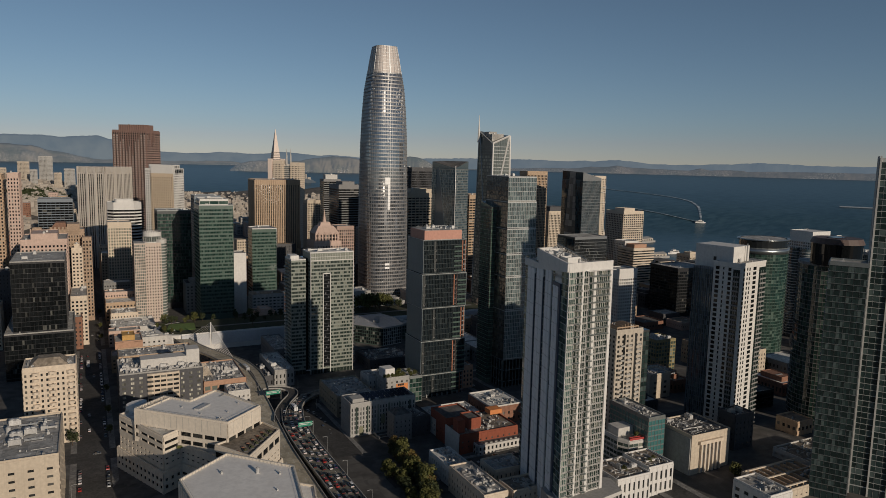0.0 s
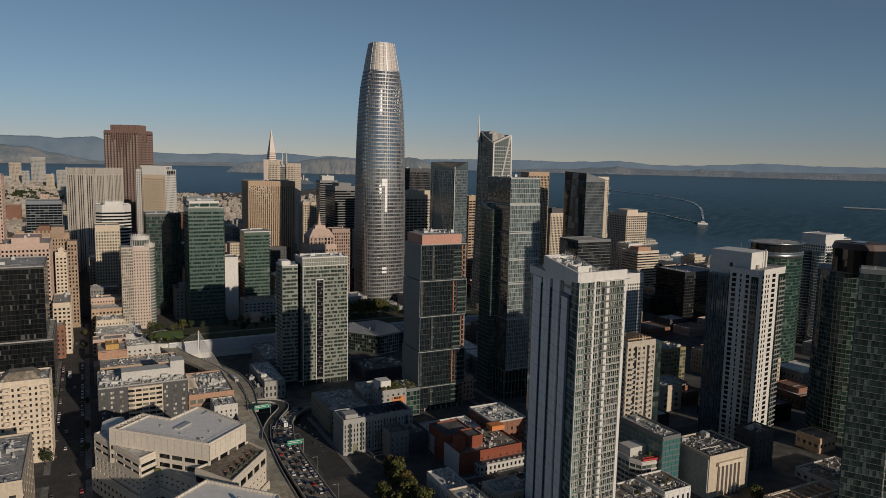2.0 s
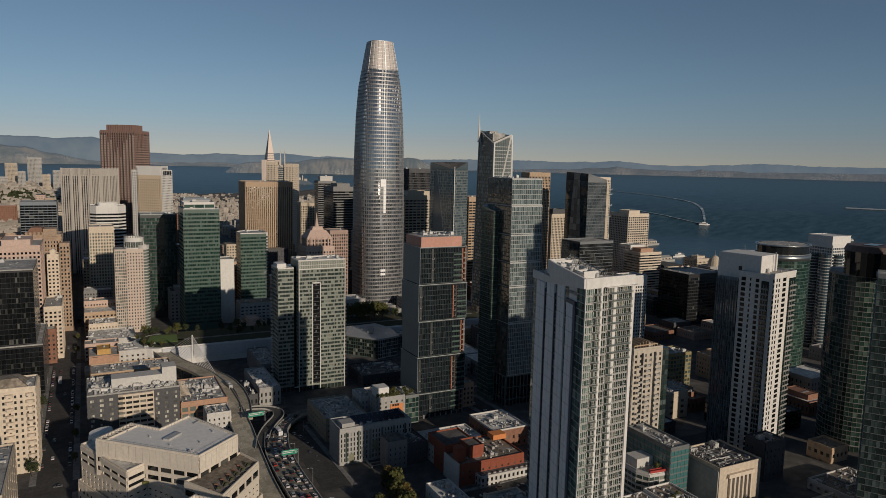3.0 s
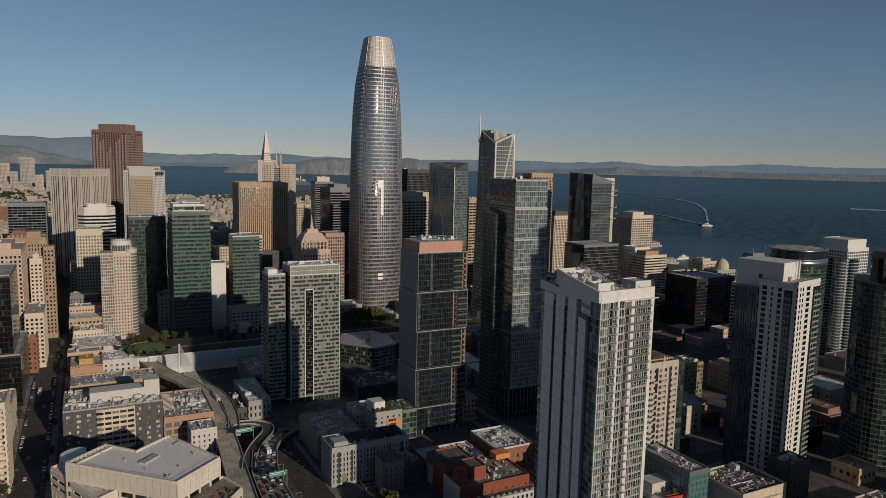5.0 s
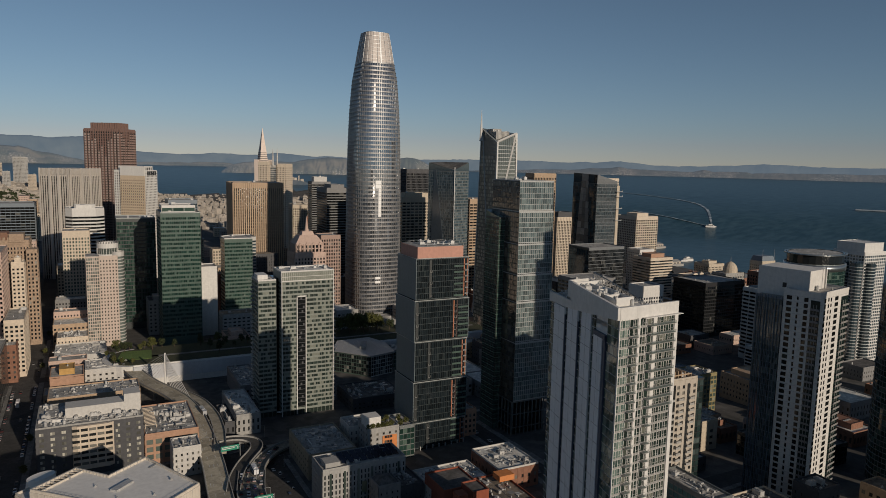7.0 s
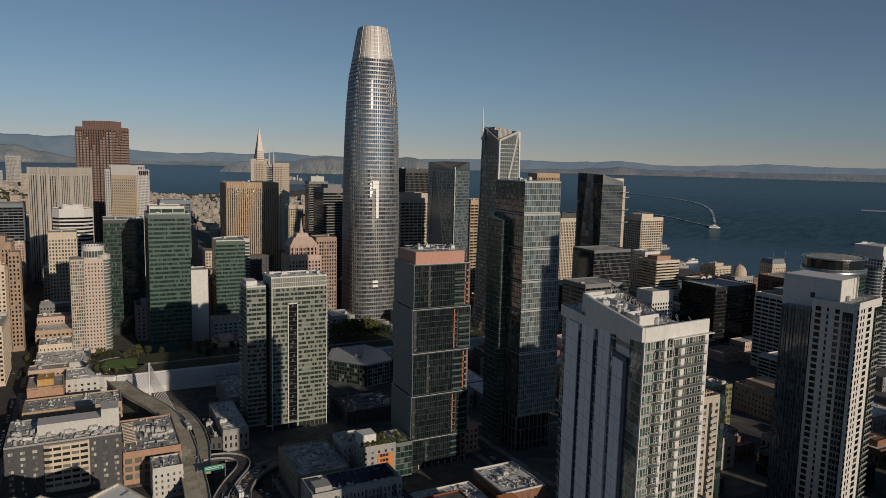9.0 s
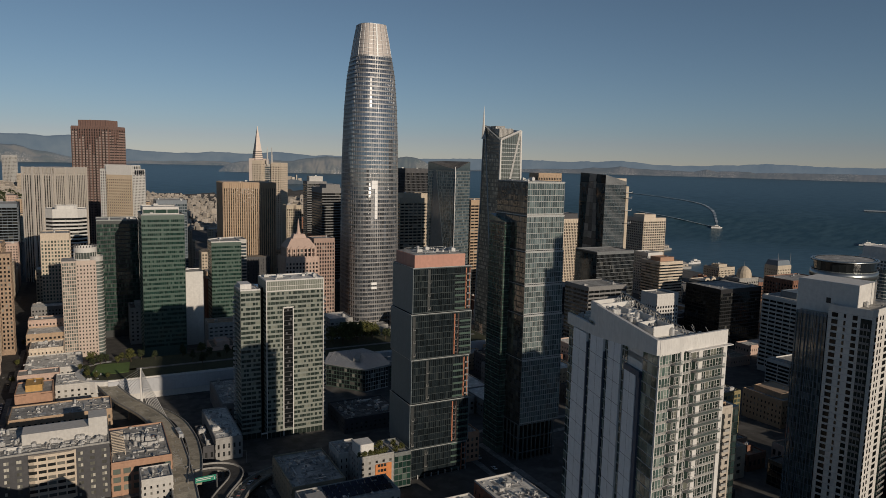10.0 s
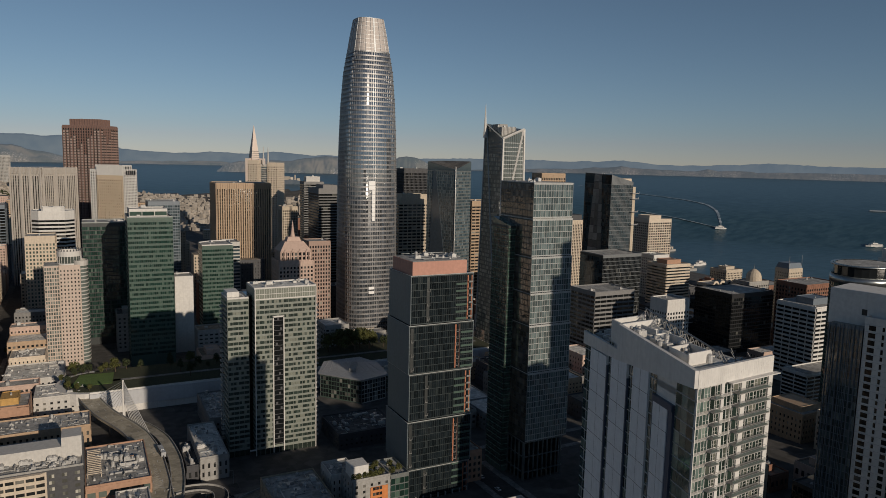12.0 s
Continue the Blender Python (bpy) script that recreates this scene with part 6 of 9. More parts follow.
crown_tower()
POLISHED = surface("polished_steel_band", (0.36, 0.38, 0.38), 0.32, 0.05, metal=0.9, streak=0, bump=0)
tall("apartment_tower", "round green glass apartment tower with a bright rim", oval(229, -384, 26, 21, 28, 10), 109, style(GREENBAND, G_GREEN, 3.0, 3.0, 0.14, 0.6, 0.25, 0.2, 1.5, 6), units=2, single=120, house=(1.4, 8.0, G_DARK), cap=MULL)
rg = [o for o in scene.objects if o.name.startswith("apartment_tower") and o.parent is None][-1]
for za, zb in ((104.5, 109.4), (116.6, 117.6)):
    part("rim_band", Solid().ring(oval(229, -384, 26.6, 21.6, 64, 10), oval(229, -384, 25.4, 20.4, 64, 10), za, zb), POLISHED, rg, "polished metal rim", smooth=True)
tall("apartment_tower", "white gridded apartment tower with stepped crown", rect(346, -352, 32, 30), 107.5, style(WHITE, G_BLUE, 3.0, 2.8, 0.7, 1.0, 0.35, 0.5, 2, 6), units=3, house=(1.6, 8.5, WHITE))
wg = [o for o in scene.objects if o.name.startswith("apartment_tower") and o.parent is None][-1]
for cx, cy, z in ((346.5, -346, 98), (346.5, -333, 98), (354, -352, 98)):
    BW = oval(cx, cy, 5.5, 5.5, 18)
    part("round_bay", Solid().prism(BW, -1, z), G_BLUE, wg, "rounded glass bay")
    for k in range(31):
        part("bay_band", Solid().ring(grown(BW, 0.3), grown(BW, -0.2), 4 + 3.0 * k, 4.7 + 3.0 * k), LEDGE, wg)
BROWNROOF = surface("dark_brown_metal_roof", (0.10, 0.068, 0.058), 0.6, 0.15, streak=0)
part("roof_disc", Solid().prism(oval(229, -384, 23.6, 18.6, 40, 10), 117.0, 117.3), ROOF, rg)
rd = tall("apartment_tower", "dark round glass tower with a black sloping roof", oval(113, -531, 22, 20, 28), 121, style(MIDGREY, G_GREEN, 3.0, 2.8, 0.1, 0.35, 0.2, 0.25, 1.5, 6), units=0, parapet=0, single=80)
part("cap_roof", Solid().prism(oval(101, -541, 15, 15, 28), 121, 135, oval(101, -541, 15.3, 15.3, 28)), G_BLACK, rd)
part("domed_roof", Solid().prism(oval(101, -541, 16, 16, 28), 135, [138.5] * 28, oval(101, -541, 14.5, 14.5, 28)), BROWNROOF, rd)
part("roof_panel", Solid().prism(rect(95, -545, 12, 7, 10), 138.3, 138.9), G_SOLAR, rd)
tall("apartment_tower", "dark green glass slab tower with pale floor bands", rect(190, -515, 34, 20), 120, style(GREY, G_DEEP, 3.0, 3.2, 0.14, 0.3, 0.2, 0.5, 1, 6), units=2, single=80)
tall("apartment_tower", "green glass tower with banded floors", rect(-2.2, -606, 17, 15, -58), 136, style(MULL, G_DEEP, 3.1, 3.0, 0.07, 0.2, 0.15, 0.5, 1, 6, 2), units=2, single=120)
tall("apartment_tower", "set-back dark glass upper shaft with banded floors", rect(74, -582, 19, 16, -58), 160, style(MIDGREY, G_DEEP, 3.1, 3.0, 0.12, 0.3, 0.2, 0.6, 1, 6), units=1)
FIN_PLAN = rect(19.5, -613, 26, 21, -58)
fn = tall("apartment_tower", "tall green glass tower with white vertical fins", FIN_PLAN, 188, style(LEDGE, G_DEEP, 3.1, 3.0, 0.07, 0.2, 0.15, 0.3, 1, 6), units=2, single=240)
for i in (0, 3):
    n, at, _ = along(FIN_PLAN[i], FIN_PLAN[(i + 1) % 4])
    for k in range(4):
        a0 = min(n - 0.6, 0.1 + k * (n - 0.6) / 3)
        part("fin", Solid().box(a0, 0.1, 8, a0 + 0.8, 0.9, 190, at), OFFWHITE, fn, "white vertical fin")
tall("apartment_tower", "white upper shaft of the tall finned tower", grown(FIN_PLAN, -4), 207, style(WHITE, G_GREEN, 3.1, 6, 2, 0.5, 0.3, 0.25, 2, 1), z0=186, units=1)

# beige balcony tower
STONEGREY = surface("grey_beige_stucco", (0.47, 0.415, 0.345), 0.85, 0.12)
bt = tall("apartment_tower", "beige apartment tower with stacked balconies", rect(-54, -510, 21, 18), 82.5, style(STONEGREY, G_LOW, 3.0, 3.4, 1.9, 1.3, 0.3, 0.24, 2, 6), units=6, single=90)
sb = Solid().box(0, -1.3, 0, 2.8, 0.2, 0.18).box(0, -1.3, 0.18, 2.8, -1.22, 1.05).box(0, -1.3, 0.18, 0.08, 0, 1.05).box(2.72, -1.3, 0.18, 2.8, 0, 1.05)
sbm = data_of("balcony", sb, GREY)
for k in range(22):
    for a in (3.0, 8.4, 15.6):
        if (k * 3 + int(a)) % 7:
            piece("balcony", sbm, pose(-54 + a, -510.3, 10 + 3.0 * k), bt)
for x in (-48.5, -39.5):
    part("recessed_strip", Solid().box(x, -510.36, 9, x + 1.6, -510.2, 80.5), G_LOW, bt)
for k in range(9):
    a = math.pi * k / 8
    part("pergola_rib", Solid().box(-52 + 2.1 * k, -508, 82.6, -51.7 + 2.1 * k, -499, 84.2 + 2.2 * math.sin(a)), TAN, bt)
part("pergola_rail", Solid().prism([(-52, -508.2), (-35, -508.2), (-35, -507.8), (-52, -507.8)], 84.0, 84.6), TAN, bt)
part("glass_flank", Solid().prism(rect(-33, -505, 10, 12), -1, 80), G_DEEP, bt, "dark glass flank set back from the front")
dress(rect(-33, -505, 10, 12), -1, 80, style(DKMULL, G_DEEP, 3.0, 2.5, 0.14, 0.3, 0.15, 0.3, 1, 6), {2: None, 3: None}, bt)

# ---- low blocks ----
def roof_fittings(root, poly, z, rnd):
    """Small vents, pipes, hatches, patches and seams that nobody could count."""
    core = grown(poly, -0.9)
    xs, ys = [p[0] for p in core], [p[1] for p in core]
    area = (max(xs) - min(xs)) * (max(ys) - min(ys))
    light, dark = Solid(), Solid()
    for _ in range(int(min(90, area / 7))):
        x, y = rnd.uniform(min(xs), max(xs)), rnd.uniform(min(ys), max(ys))
        k = rnd.random()
        if k < 0.25:
            w, d, h = rnd.uniform(0.3, 0.8), rnd.uniform(0.3, 0.8), rnd.uniform(0.4, 1.2)
        elif k < 0.5:
            w, d, h = rnd.uniform(2.0, 7.0), rnd.uniform(0.1, 0.2), rnd.uniform(0.15, 0.35)
        elif k < 0.7:
            w, d, h = rnd.uniform(0.1, 0.2), rnd.uniform(2.0, 6.0), rnd.uniform(0.15, 0.35)
        elif k < 0.85:
            w, d, h = rnd.uniform(1.2, 4.0), rnd.uniform(1.2, 4.0), rnd.uniform(0.01, 0.03)
        else:
            w, d, h = rnd.uniform(0.8, 1.8), rnd.uniform(0.8, 1.8), rnd.uniform(0.5, 1.6)
        if inside(core, x, y) and inside(core, x + w, y) and inside(core, x, y + d) and inside(core, x + w, y + d):
            (light if rnd.random() < 0.6 else dark).box(x, y, z - 0.02, x + w, y + d, z + h)
    for sol, mat in ((light, UNIT), (dark, MIDGREY)):
        if len(sol.v) > 32:
            tagged(part("roof_fitting", sol, mat, root), kind="stuff")


FITTED = random.Random(77)


def low(label, poly, z, st, name="low_building", **k):
    k.setdefault("units", 5)
    if st["pier"] > 0.9 and st["sp"] > 1.0 and st["pane"] in (G_DARK, G_GREY):
        st = dict(st, pier=st["pier"] + 0.3 * (st["bw"] - st["pier"]), sp=st["sp"] + 0.12 * (st["fh"] - st["sp"]), pane=G_LOW)
    root = building(name, label, "building", poly, z, st, **k)
    if not k.get("house") and k["units"] > 1:
        ducts(root, poly, z + 0.12, 2, math.degrees(math.atan2(poly[1][1] - poly[0][1], poly[1][0] - poly[0][0])))
    if not k.get("house"):
        roof_fittings(root, poly, z + 0.12, FITTED)
    return root


PRECAST = surface("pale_precast_panel", (0.66, 0.59, 0.495), 0.8, 0.1)
ROOFPLAIN = surface("plain_pale_membrane", (0.80, 0.77, 0.72), 0.9, 0.1, 0.4, 0.05, streak=0)
# terraced precast office complex beside the freeway
UP = [(-316.5, -415.4), (-273.1, -457), (-251.6, -437.9), (-270.2, -399.9), (-286.6, -414), (-299.5, -399.7)]
LOW1 = [(-323.5, -397), (-304, -441), (-294.5, -434), (-290, -440), (-266.5, -481), (-244, -451.5), (-250, -436), (-268, -397), (-309, -385)]
oc1 = thing("office_complex", -283, -425, 0, "terraced beige precast office building with grey roofs", "building")
S_OFF = style(PRECAST, G_BLACK, 4.4, 8.0, 1.1, 2.2, 0.4, 0.45, 7.0, 1.8)
S_PUN = style(PRECAST, G_BLACK, 3.9, 4.2, 2.3, 2.3, 0.3, 0.25, 2.0, 3.0)
S_SLOT = style(PRECAST, G_BLACK, 4.0, 8.0, 1.1, 2.0, 0.4, 0.45, 1.6, 0.6)
LEFT1 = [(-323.5, -397), (-304, -441), (-294.5, -434), (-300, -420), (-312, -400), (-309, -385)]
RIGHT1 = [(-280, -459), (-266.5, -481), (-244, -451.5), (-250, -436), (-256, -440), (-272, -455)]
LOW0 = grown(LOW1, 1.6)
for q, z0, z1, st in ((LOW0, -1, 12, S_PUN), (LOW1, 11.5, 22.5, S_PUN), (LEFT1, 22, 31.5, S_SLOT), (RIGHT1, 22, 29.5, S_SLOT), (UP, 22, 40, S_OFF)):
    part("tier", Solid().prism(q, z0, z1), PRECAST, oc1)
    dress(q, z0, z1, st, {}, oc1, 60)
    part("parapet", Solid().ring(grown(q, 0.1), grown(q, -0.5), z1 - 0.5, z1 + 1.1), PRECAST, oc1)
    part("roof", Solid().prism(grown(q, -0.45), z1 - 0.1, z1 + 0.12), ROOFPLAIN if z1 > 32 else ROOFBROWN if q is RIGHT1 else ROOFLIGHT, oc1)
rl = Solid()
for a, b in zip(UP, UP[1:] + UP[:1]):
    n, at, _ = along(a, b)
    for k in range(1, int(n / 4)):
        part("panel_joint", Solid().box(k * 4, 0.3, 33.2, k * 4 + 0.14, 0.5, 40, at), GREY, oc1)
    rl.box(0, -0.9, 41.7, n, -0.84, 41.78, at)
    for k in range(int(n / 2) + 1):
        rl.box(k * 2, -0.9, 40.1, k * 2 + 0.06, -0.84, 41.7, at)
part("roof_railing", rl, STEEL, oc1)
part("skylight", Solid().prism(rect(-284, -431, 10, 3.5, 45), 40, 41).prism(rect(-284.5, -427.5, 9, 1.0, 45), 40, 40.7), UNIT, oc1)
for x, y, k, sc in ((-302, -409, 4, 0.8), (-292, -422, 4, 0.7), (-262, -428, 4, 0.8), (-270, -440, 4, 0.7), (-276, -449, 1, 0.6), (-258, -420, 2, 0.5), (-284, -437, 4, 0.6), (-268, -410, 3, 0.8)):
    piece("rooftop_unit", unit_meshes()[k], pose(x, y, 40.12, 0, 0, 45) @ Matrix.Scale(sc, 4), oc1)
PLANTING = surface("terrace_planting", (0.07, 0.075, 0.035), 1.0, 0.5, 2.0, 0.3, streak=0, bump=0.6)
for k in range(13):
    x, y = -246.5 - 2.0 * k * 0.85 + (2.2 if k % 2 else 0), -447.5 - 2.1 * k
    if inside(grown(RIGHT1, -2.0), x, y):
        part("planter", Solid().box(x - 1.1, y - 0.8, 29.6, x + 1.1, y + 0.8, 30.3), DARKGREY, oc1)
        part("planting", Solid().prism(oval(x, y, 1.0, 0.75, 9), 30.3, 31.2, oval(x + 0.1, y, 0.55, 0.4, 9)), PLANTING, oc1)
        part("planter", Solid().box(x - 4.6, y + 0.4, 29.6, x - 3.0, y + 1.5, 30.2), BRICK, oc1)
part("hedge", Solid().box(-297, -437.6, 22.6, -290.5, -436.6, 23.9).box(-291.2, -440, 22.6, -290.3, -437.0, 23.8), LEAF, oc1, "clipped yellow-green hedge")
# black sheet for a plant slot's shade, crossbeams along the roof's edge, round stair head behind
n, at, _ = along(UP[5], UP[0])
part("roof_slot", Solid().box(1.0, -4.6, 40.1, n - 1.0, -1.2, 40.2, at), BLACK, oc1, "flat black sheet for the shade in a roof slot")
for k in range(8):
    part("crossbeam", Solid().box(1.6 + k * (n - 3.2) / 8, -4.6, 40.2, 2.0 + k * (n - 3.2) / 8, -1.2, 40.9, at), PRECAST, oc1)
part("slot_kerb", Solid().box(1.0, -5.1, 40.1, n - 1.0, -4.6, 41.0, at), PRECAST, oc1)
part("stair_head", Solid().prism(oval(-314, -388.5, 7.0, 4.6, 20, 35), 31, 35.2, oval(-314, -388.5, 6.4, 4.0, 20, 35)), ROOFPLAIN, oc1, "pale rounded stair head")

UP2 = [(-304, -514), (-297, -575), (-262, -575), (-254, -521), (-280, -494)]
LOW2 = [(-310, -516), (-302, -580), (-256, -580), (-244, -520), (-280, -486)]
oc2 = thing("office_complex", -280, -535, 0, "terraced beige precast office building with grey roofs", "building")
for q, z0, z1, st in ((LOW2, -1, 26.5, S_PUN), (UP2, 23, 38.5, S_OFF)):
    part("tier", Solid().prism(q, z0, z1), PRECAST, oc2)
    dress(q, z0, z1, st, {}, oc2, 60)
    part("parapet", Solid().ring(grown(q, 0.1), grown(q, -0.5), z1 - 0.5, z1 + 1.1), PRECAST, oc2)
    part("roof", Solid().prism(grown(q, -0.45), z1 - 0.1, z1 + 0.12), ROOFPLAIN, oc2)
rl = Solid()
for a, b in zip(UP2, UP2[1:] + UP2[:1]):
    n, at, _ = along(a, b)
    for k in range(1, int(n / 4)):
        part("panel_joint", Solid().box(k * 4, 0.3, 31.7, k * 4 + 0.14, 0.5, 38.5, at), GREY, oc2)
    rl.box(0, -0.9, 40.2, n, -0.84, 40.28, at)
    for k in range(int(n / 2) + 1):
        rl.box(k * 2, -0.9, 38.6, k * 2 + 0.06, -0.84, 40.2, at)
part("roof_railing", rl, STEEL, oc2)
clutter(oc2, UP2, 38.6, 6)

plaza = thing("terrace", -250, -446, 0, "plain brown paved terrace beside the office complex", "terrace")
part("deck", Solid().prism([(-257, -441), (-252, -466), (-244, -466), (-244, -428)], -1, 7), surface("brown_deck_paving", (0.20, 0.135, 0.09), 0.9, 0.2, patch=0.1), plaza)
for q in range(5):
    part("bench", Solid().box(-252 + 1.4 * q, -446 + 2.5 * q, 7, -251.4 + 1.4 * q, -444.2 + 2.5 * q, 7.6), GREY, plaza)
# left side of the street
cm = low("cream old apartment building with bay windows", rect(-375, -345, 29, 24), 50, style(CREAM, G_LOW, 3.4, 2.9, 1.7, 1.7, 0.3, 0.24, 2.5, 5), name="apartment_building", units=4, single=110, cap=CREAM)
part("hipped_roof", Solid().prism(rect(-372, -342, 22, 17), 50.2, 54.5, rect(-367, -338, 12, 9)), ROOFBROWN, cm)
for k in range(11):
    for a in (-370, -361, -351):
        part("bay_window", Solid().prism([(a, -346.6), (a + 0.9, -347.5), (a + 2.9, -347.5), (a + 3.8, -346.6), (a + 3.8, -344.9), (a, -344.9)], 6 + 4 * k, 7.6 + 4 * k), CREAM, cm)
low("beige concrete building with slot windows and roof plant", rect(-392, -462, 39.5, 60), 38.8, style(BEIGE, G_DARK, 4.2, 8.2, 4.0, 2.6, 0.3, 0.25, 4, 4), name="office_block", units=0, roof=ROOF, cap=BEIGE)
fg = thing("roof_plant", -366, -425, 39, "cluster of pale rooftop air handlers", "plant")
for x, y, k in ((-372, -432, 0), (-366, -428, 0), (-360, -424, 1), (-372, -441, 0), (-364, -438, 3), (-358, -432, 4), (-376, -424, 2), (-360, -414, 4), (-368, -415, 3), (-374, -412, 0)):
    piece("air_handler", unit_meshes()[k], pose(x, y, 38.92, 0, 0, 0) @ Matrix.Scale(1.4, 4), fg)
tall("office_block", "black glass office block with a terrace", rect(-398, -195, 48.5, 75), 38, style(BLACK, G_BLACK, 4.0, 3.0, 0.08, 0.25, 0.1, 0.05, 1.2, 4, 2), units=6, single=100, cap=GREY)
tall("office_tower", "black glass upper block with pale roof edge", rect(-392, -190, 38, 60), 95, style(BLACK, G_BLACK, 4.0, 3.0, 0.08, 0.25, 0.1, 0.05, 1.2, 2, 2), z0=37, units=8, single=140, cap=GREY)
low("white low commercial block", rect(-365, -285, 14, 60), 22, style(CREAM, G_DARK, 4, 3.4, 1.6, 1.8, 0.3, 0.3, 3, 4))
low("brick warehouse with punched windows", rect(-366, -110, 22, 60), 30, style(BRICK, G_DARK, 4, 3.4, 1.5, 1.9, 0.3, 0.3, 3, 4))

# right side of the street
low("cream three-storey block with a cornice", rect(-318, -48, 25, 26), 18, style(CREAM, G_DARK, 4, 2.9, 1.3, 1.8, 0.3, 0.5, 1.5, 3), single=30)
low("low white rooftop building with vents", rect(-319, -95, 40, 44), 13, style(OFFWHITE, G_DARK, 4, 4, 2, 2, 0.3, 0.3, 2, 3), units=12, roof=ROOFLIGHT)
low("plain terracotta stucco box with a yellow upper wall", rect(-318.8, -178, 22, 28), 20, style(TERRA, G_DARK, 9, 22, 9.5, 6, 0.05, 0.04, 6, 8), units=1, house=(6, 4, OCHRE))
low("white plastered low block with roof plant", rect(-296, -150, 34, 30), 15, style(OFFWHITE, G_DARK, 4, 4, 2, 2, 0.3, 0.3, 2, 3), units=12, roof=ROOFLIGHT)
low("long tan three-storey loft building", rect(-318, -232, 56, 26), 21, style(TAN, G_DARK, 4.2, 3.1, 1.2, 1.7, 0.3, 0.35, 2, 2.5), units=10, single=40)
ga = low("charcoal apartment block with pale window bays", rect(-320.5, -312, 55, 40), 30, style(DARKGREY, G_BRIGHT, 3.3, 5.5, 3.2, 1.5, 0.25, 0.2, 1.6, 4, 2), name="apartment_building", units=40, single=110, roof=ROOF, cap=GREY)
part("bay_front", Solid().prism([(-300, -314.2), (-284, -314.2), (-281, -312.0), (-303, -312.0)], 4, 29.5), CREAM, ga, "curved cream bay front")
for k in range(7):
    for j in range(5):
        part("bay_pane", Solid().box(-302.4 + 4.2 * j, -314.5, 6.8 + 3.3 * k, -298.9 + 4.2 * j, -313.9, 8.3 + 3.3 * k), G_LOW, ga)
part("penthouse", Solid().prism(rect(-306, -300, 40, 12), 30, 36.4).prism(rect(-275, -300.2, 9, 12), 30, 41), OFFWHITE, ga, "pale plastered roof house")
ducts(ga, rect(-320.5, -312, 55, 14), 30.12, 14)
clutter(ga, rect(-320.5, -313, 55, 15), 30.12, 26)
bg = low("brick and glass commercial block with roof gardens", rect(-265, -314, 30, 52), 18.5, style(TERRA, G_PALE, 4.5, 5.2, 1.3, 1.6, 0.3, 0.3, 2, 4), units=16, roof=ROOF, single=20)
for k in range(8):
    x, y = -258 + 2.6 * k, -279.5 - 1.5 * k
    piece("rooftop_unit", unit_meshes()[(0, 2, 1, 0, 2, 0, 1, 2)[k]], pose(x, y, 18.62, 0, 0, 90 * (k % 2)) @ Matrix.Scale(1.0 + 0.15 * (k % 3), 4), bg)
    part("plant_screen", Solid().box(x - 1.2, y + 2.2, 18.6, x + 1.0, y + 2.4, 20.6 + 0.4 * (k % 3)), (TERRA, OFFWHITE, UNIT)[k % 3], bg)
for k in range(14):
    part("pergola_slat", Solid().box(-264, -303 + 2.4 * k, 20.6, -257.5, -302.2 + 2.4 * k, 20.9), CREAM, bg)
part("pergola_frame", Solid().box(-264, -303, 20.2, -263.7, -270, 20.6).box(-257.8, -303, 20.2, -257.5, -270, 20.6).box(-264, -303, 18.6, -263.7, -302.7, 20.3).box(-257.8, -303, 18.6, -257.5, -302.7, 20.3).box(-257.8, -271, 18.6, -257.5, -270.7, 20.3).box(-264, -271, 18.6, -263.7, -270.7, 20.3), CREAM, bg)
ducts(bg, rect(-256, -312, 20, 24), 18.62, 7)
low("small grey and white house", rect(-252, -338, 15, 16), 17, style(OFFWHITE, G_DARK, 3.4, 3, 1.6, 1.6, 0.25, 0.25, 2, 3), units=4)
low("grey office with a pale roof and car deck", rect(-208, -290, 15.5, 54), 13.5, style(GREY, G_DARK, 4, 3.2, 1.4, 1.8, 0.3, 0.3, 2, 3), units=8, roof=ROOFLIGHT)
low("low grey block with crowded plant on its roof", rect(-194, -232, 17, 54), 14, style(MIDGREY, G_DARK, 4, 3.2, 1.4, 1.8, 0.3, 0.3, 2, 3), units=12, roof=ROOF)
low("low dark block with vents", rect(-215, -288, 6.6, 36), 9, style(DARKGREY, G_DARK, 4, 3.2, 1.4, 1.8, 0.3, 0.3, 2, 3), units=12, roof=ROOFDARK)

# middle blocks
GREYWHITE = surface("grey_white_stucco", (0.36, 0.352, 0.335), 0.85, 0.12)
ap = low("pale stepped apartment building with slot windows", rect(-188, -413, 46, 19), 23.5, style(GREYWHITE, G_GREY, 3.1, 2.0, 1.2, 0.9, 0.25, 0.18, 2.0, 3), name="apartment_building", units=0, single=90)
for k in range(9):
    for j in range(3):
        part("solar_panel", Solid().prism(rect(-176 + 3.6 * k, -409 + 4.4 * j, 3.2, 3.8), [24.0, 24.0, 25.0, 25.0], [24.1, 24.1, 25.1, 25.1]), G_SOLAR, ap, "dark blue solar panel")
for k in range(6):
    x = -184.5 + 7.6 * k
    part("teal_slot", Solid().box(x, -413.42, 3.5, x + 1.1, -412.9, 21.8), G_PALE, ap, "tall teal glass slot")
    part("olive_panel", Solid().box(x + 2.4, -413.4, 2.0 + 3.1 * (k % 3), x + 5.2, -412.9, 8.2 + 3.1 * (k % 4)), (OLIVE, MIDGREY)[k % 2], ap, "dull wall panel")
part("stair_house", Solid().prism(rect(-186, -411, 8, 8), 23.5, 26.5), GREYWHITE, ap)
part("pergola", Solid().box(-172, -424, 3, -150, -423.6, 3.4).box(-172, -420, 3, -150, -419.6, 3.4).box(-172, -424, 0, -171.6, -413, 3.4).box(-160, -424, 0, -159.6, -413, 3.4), GREY, ap)
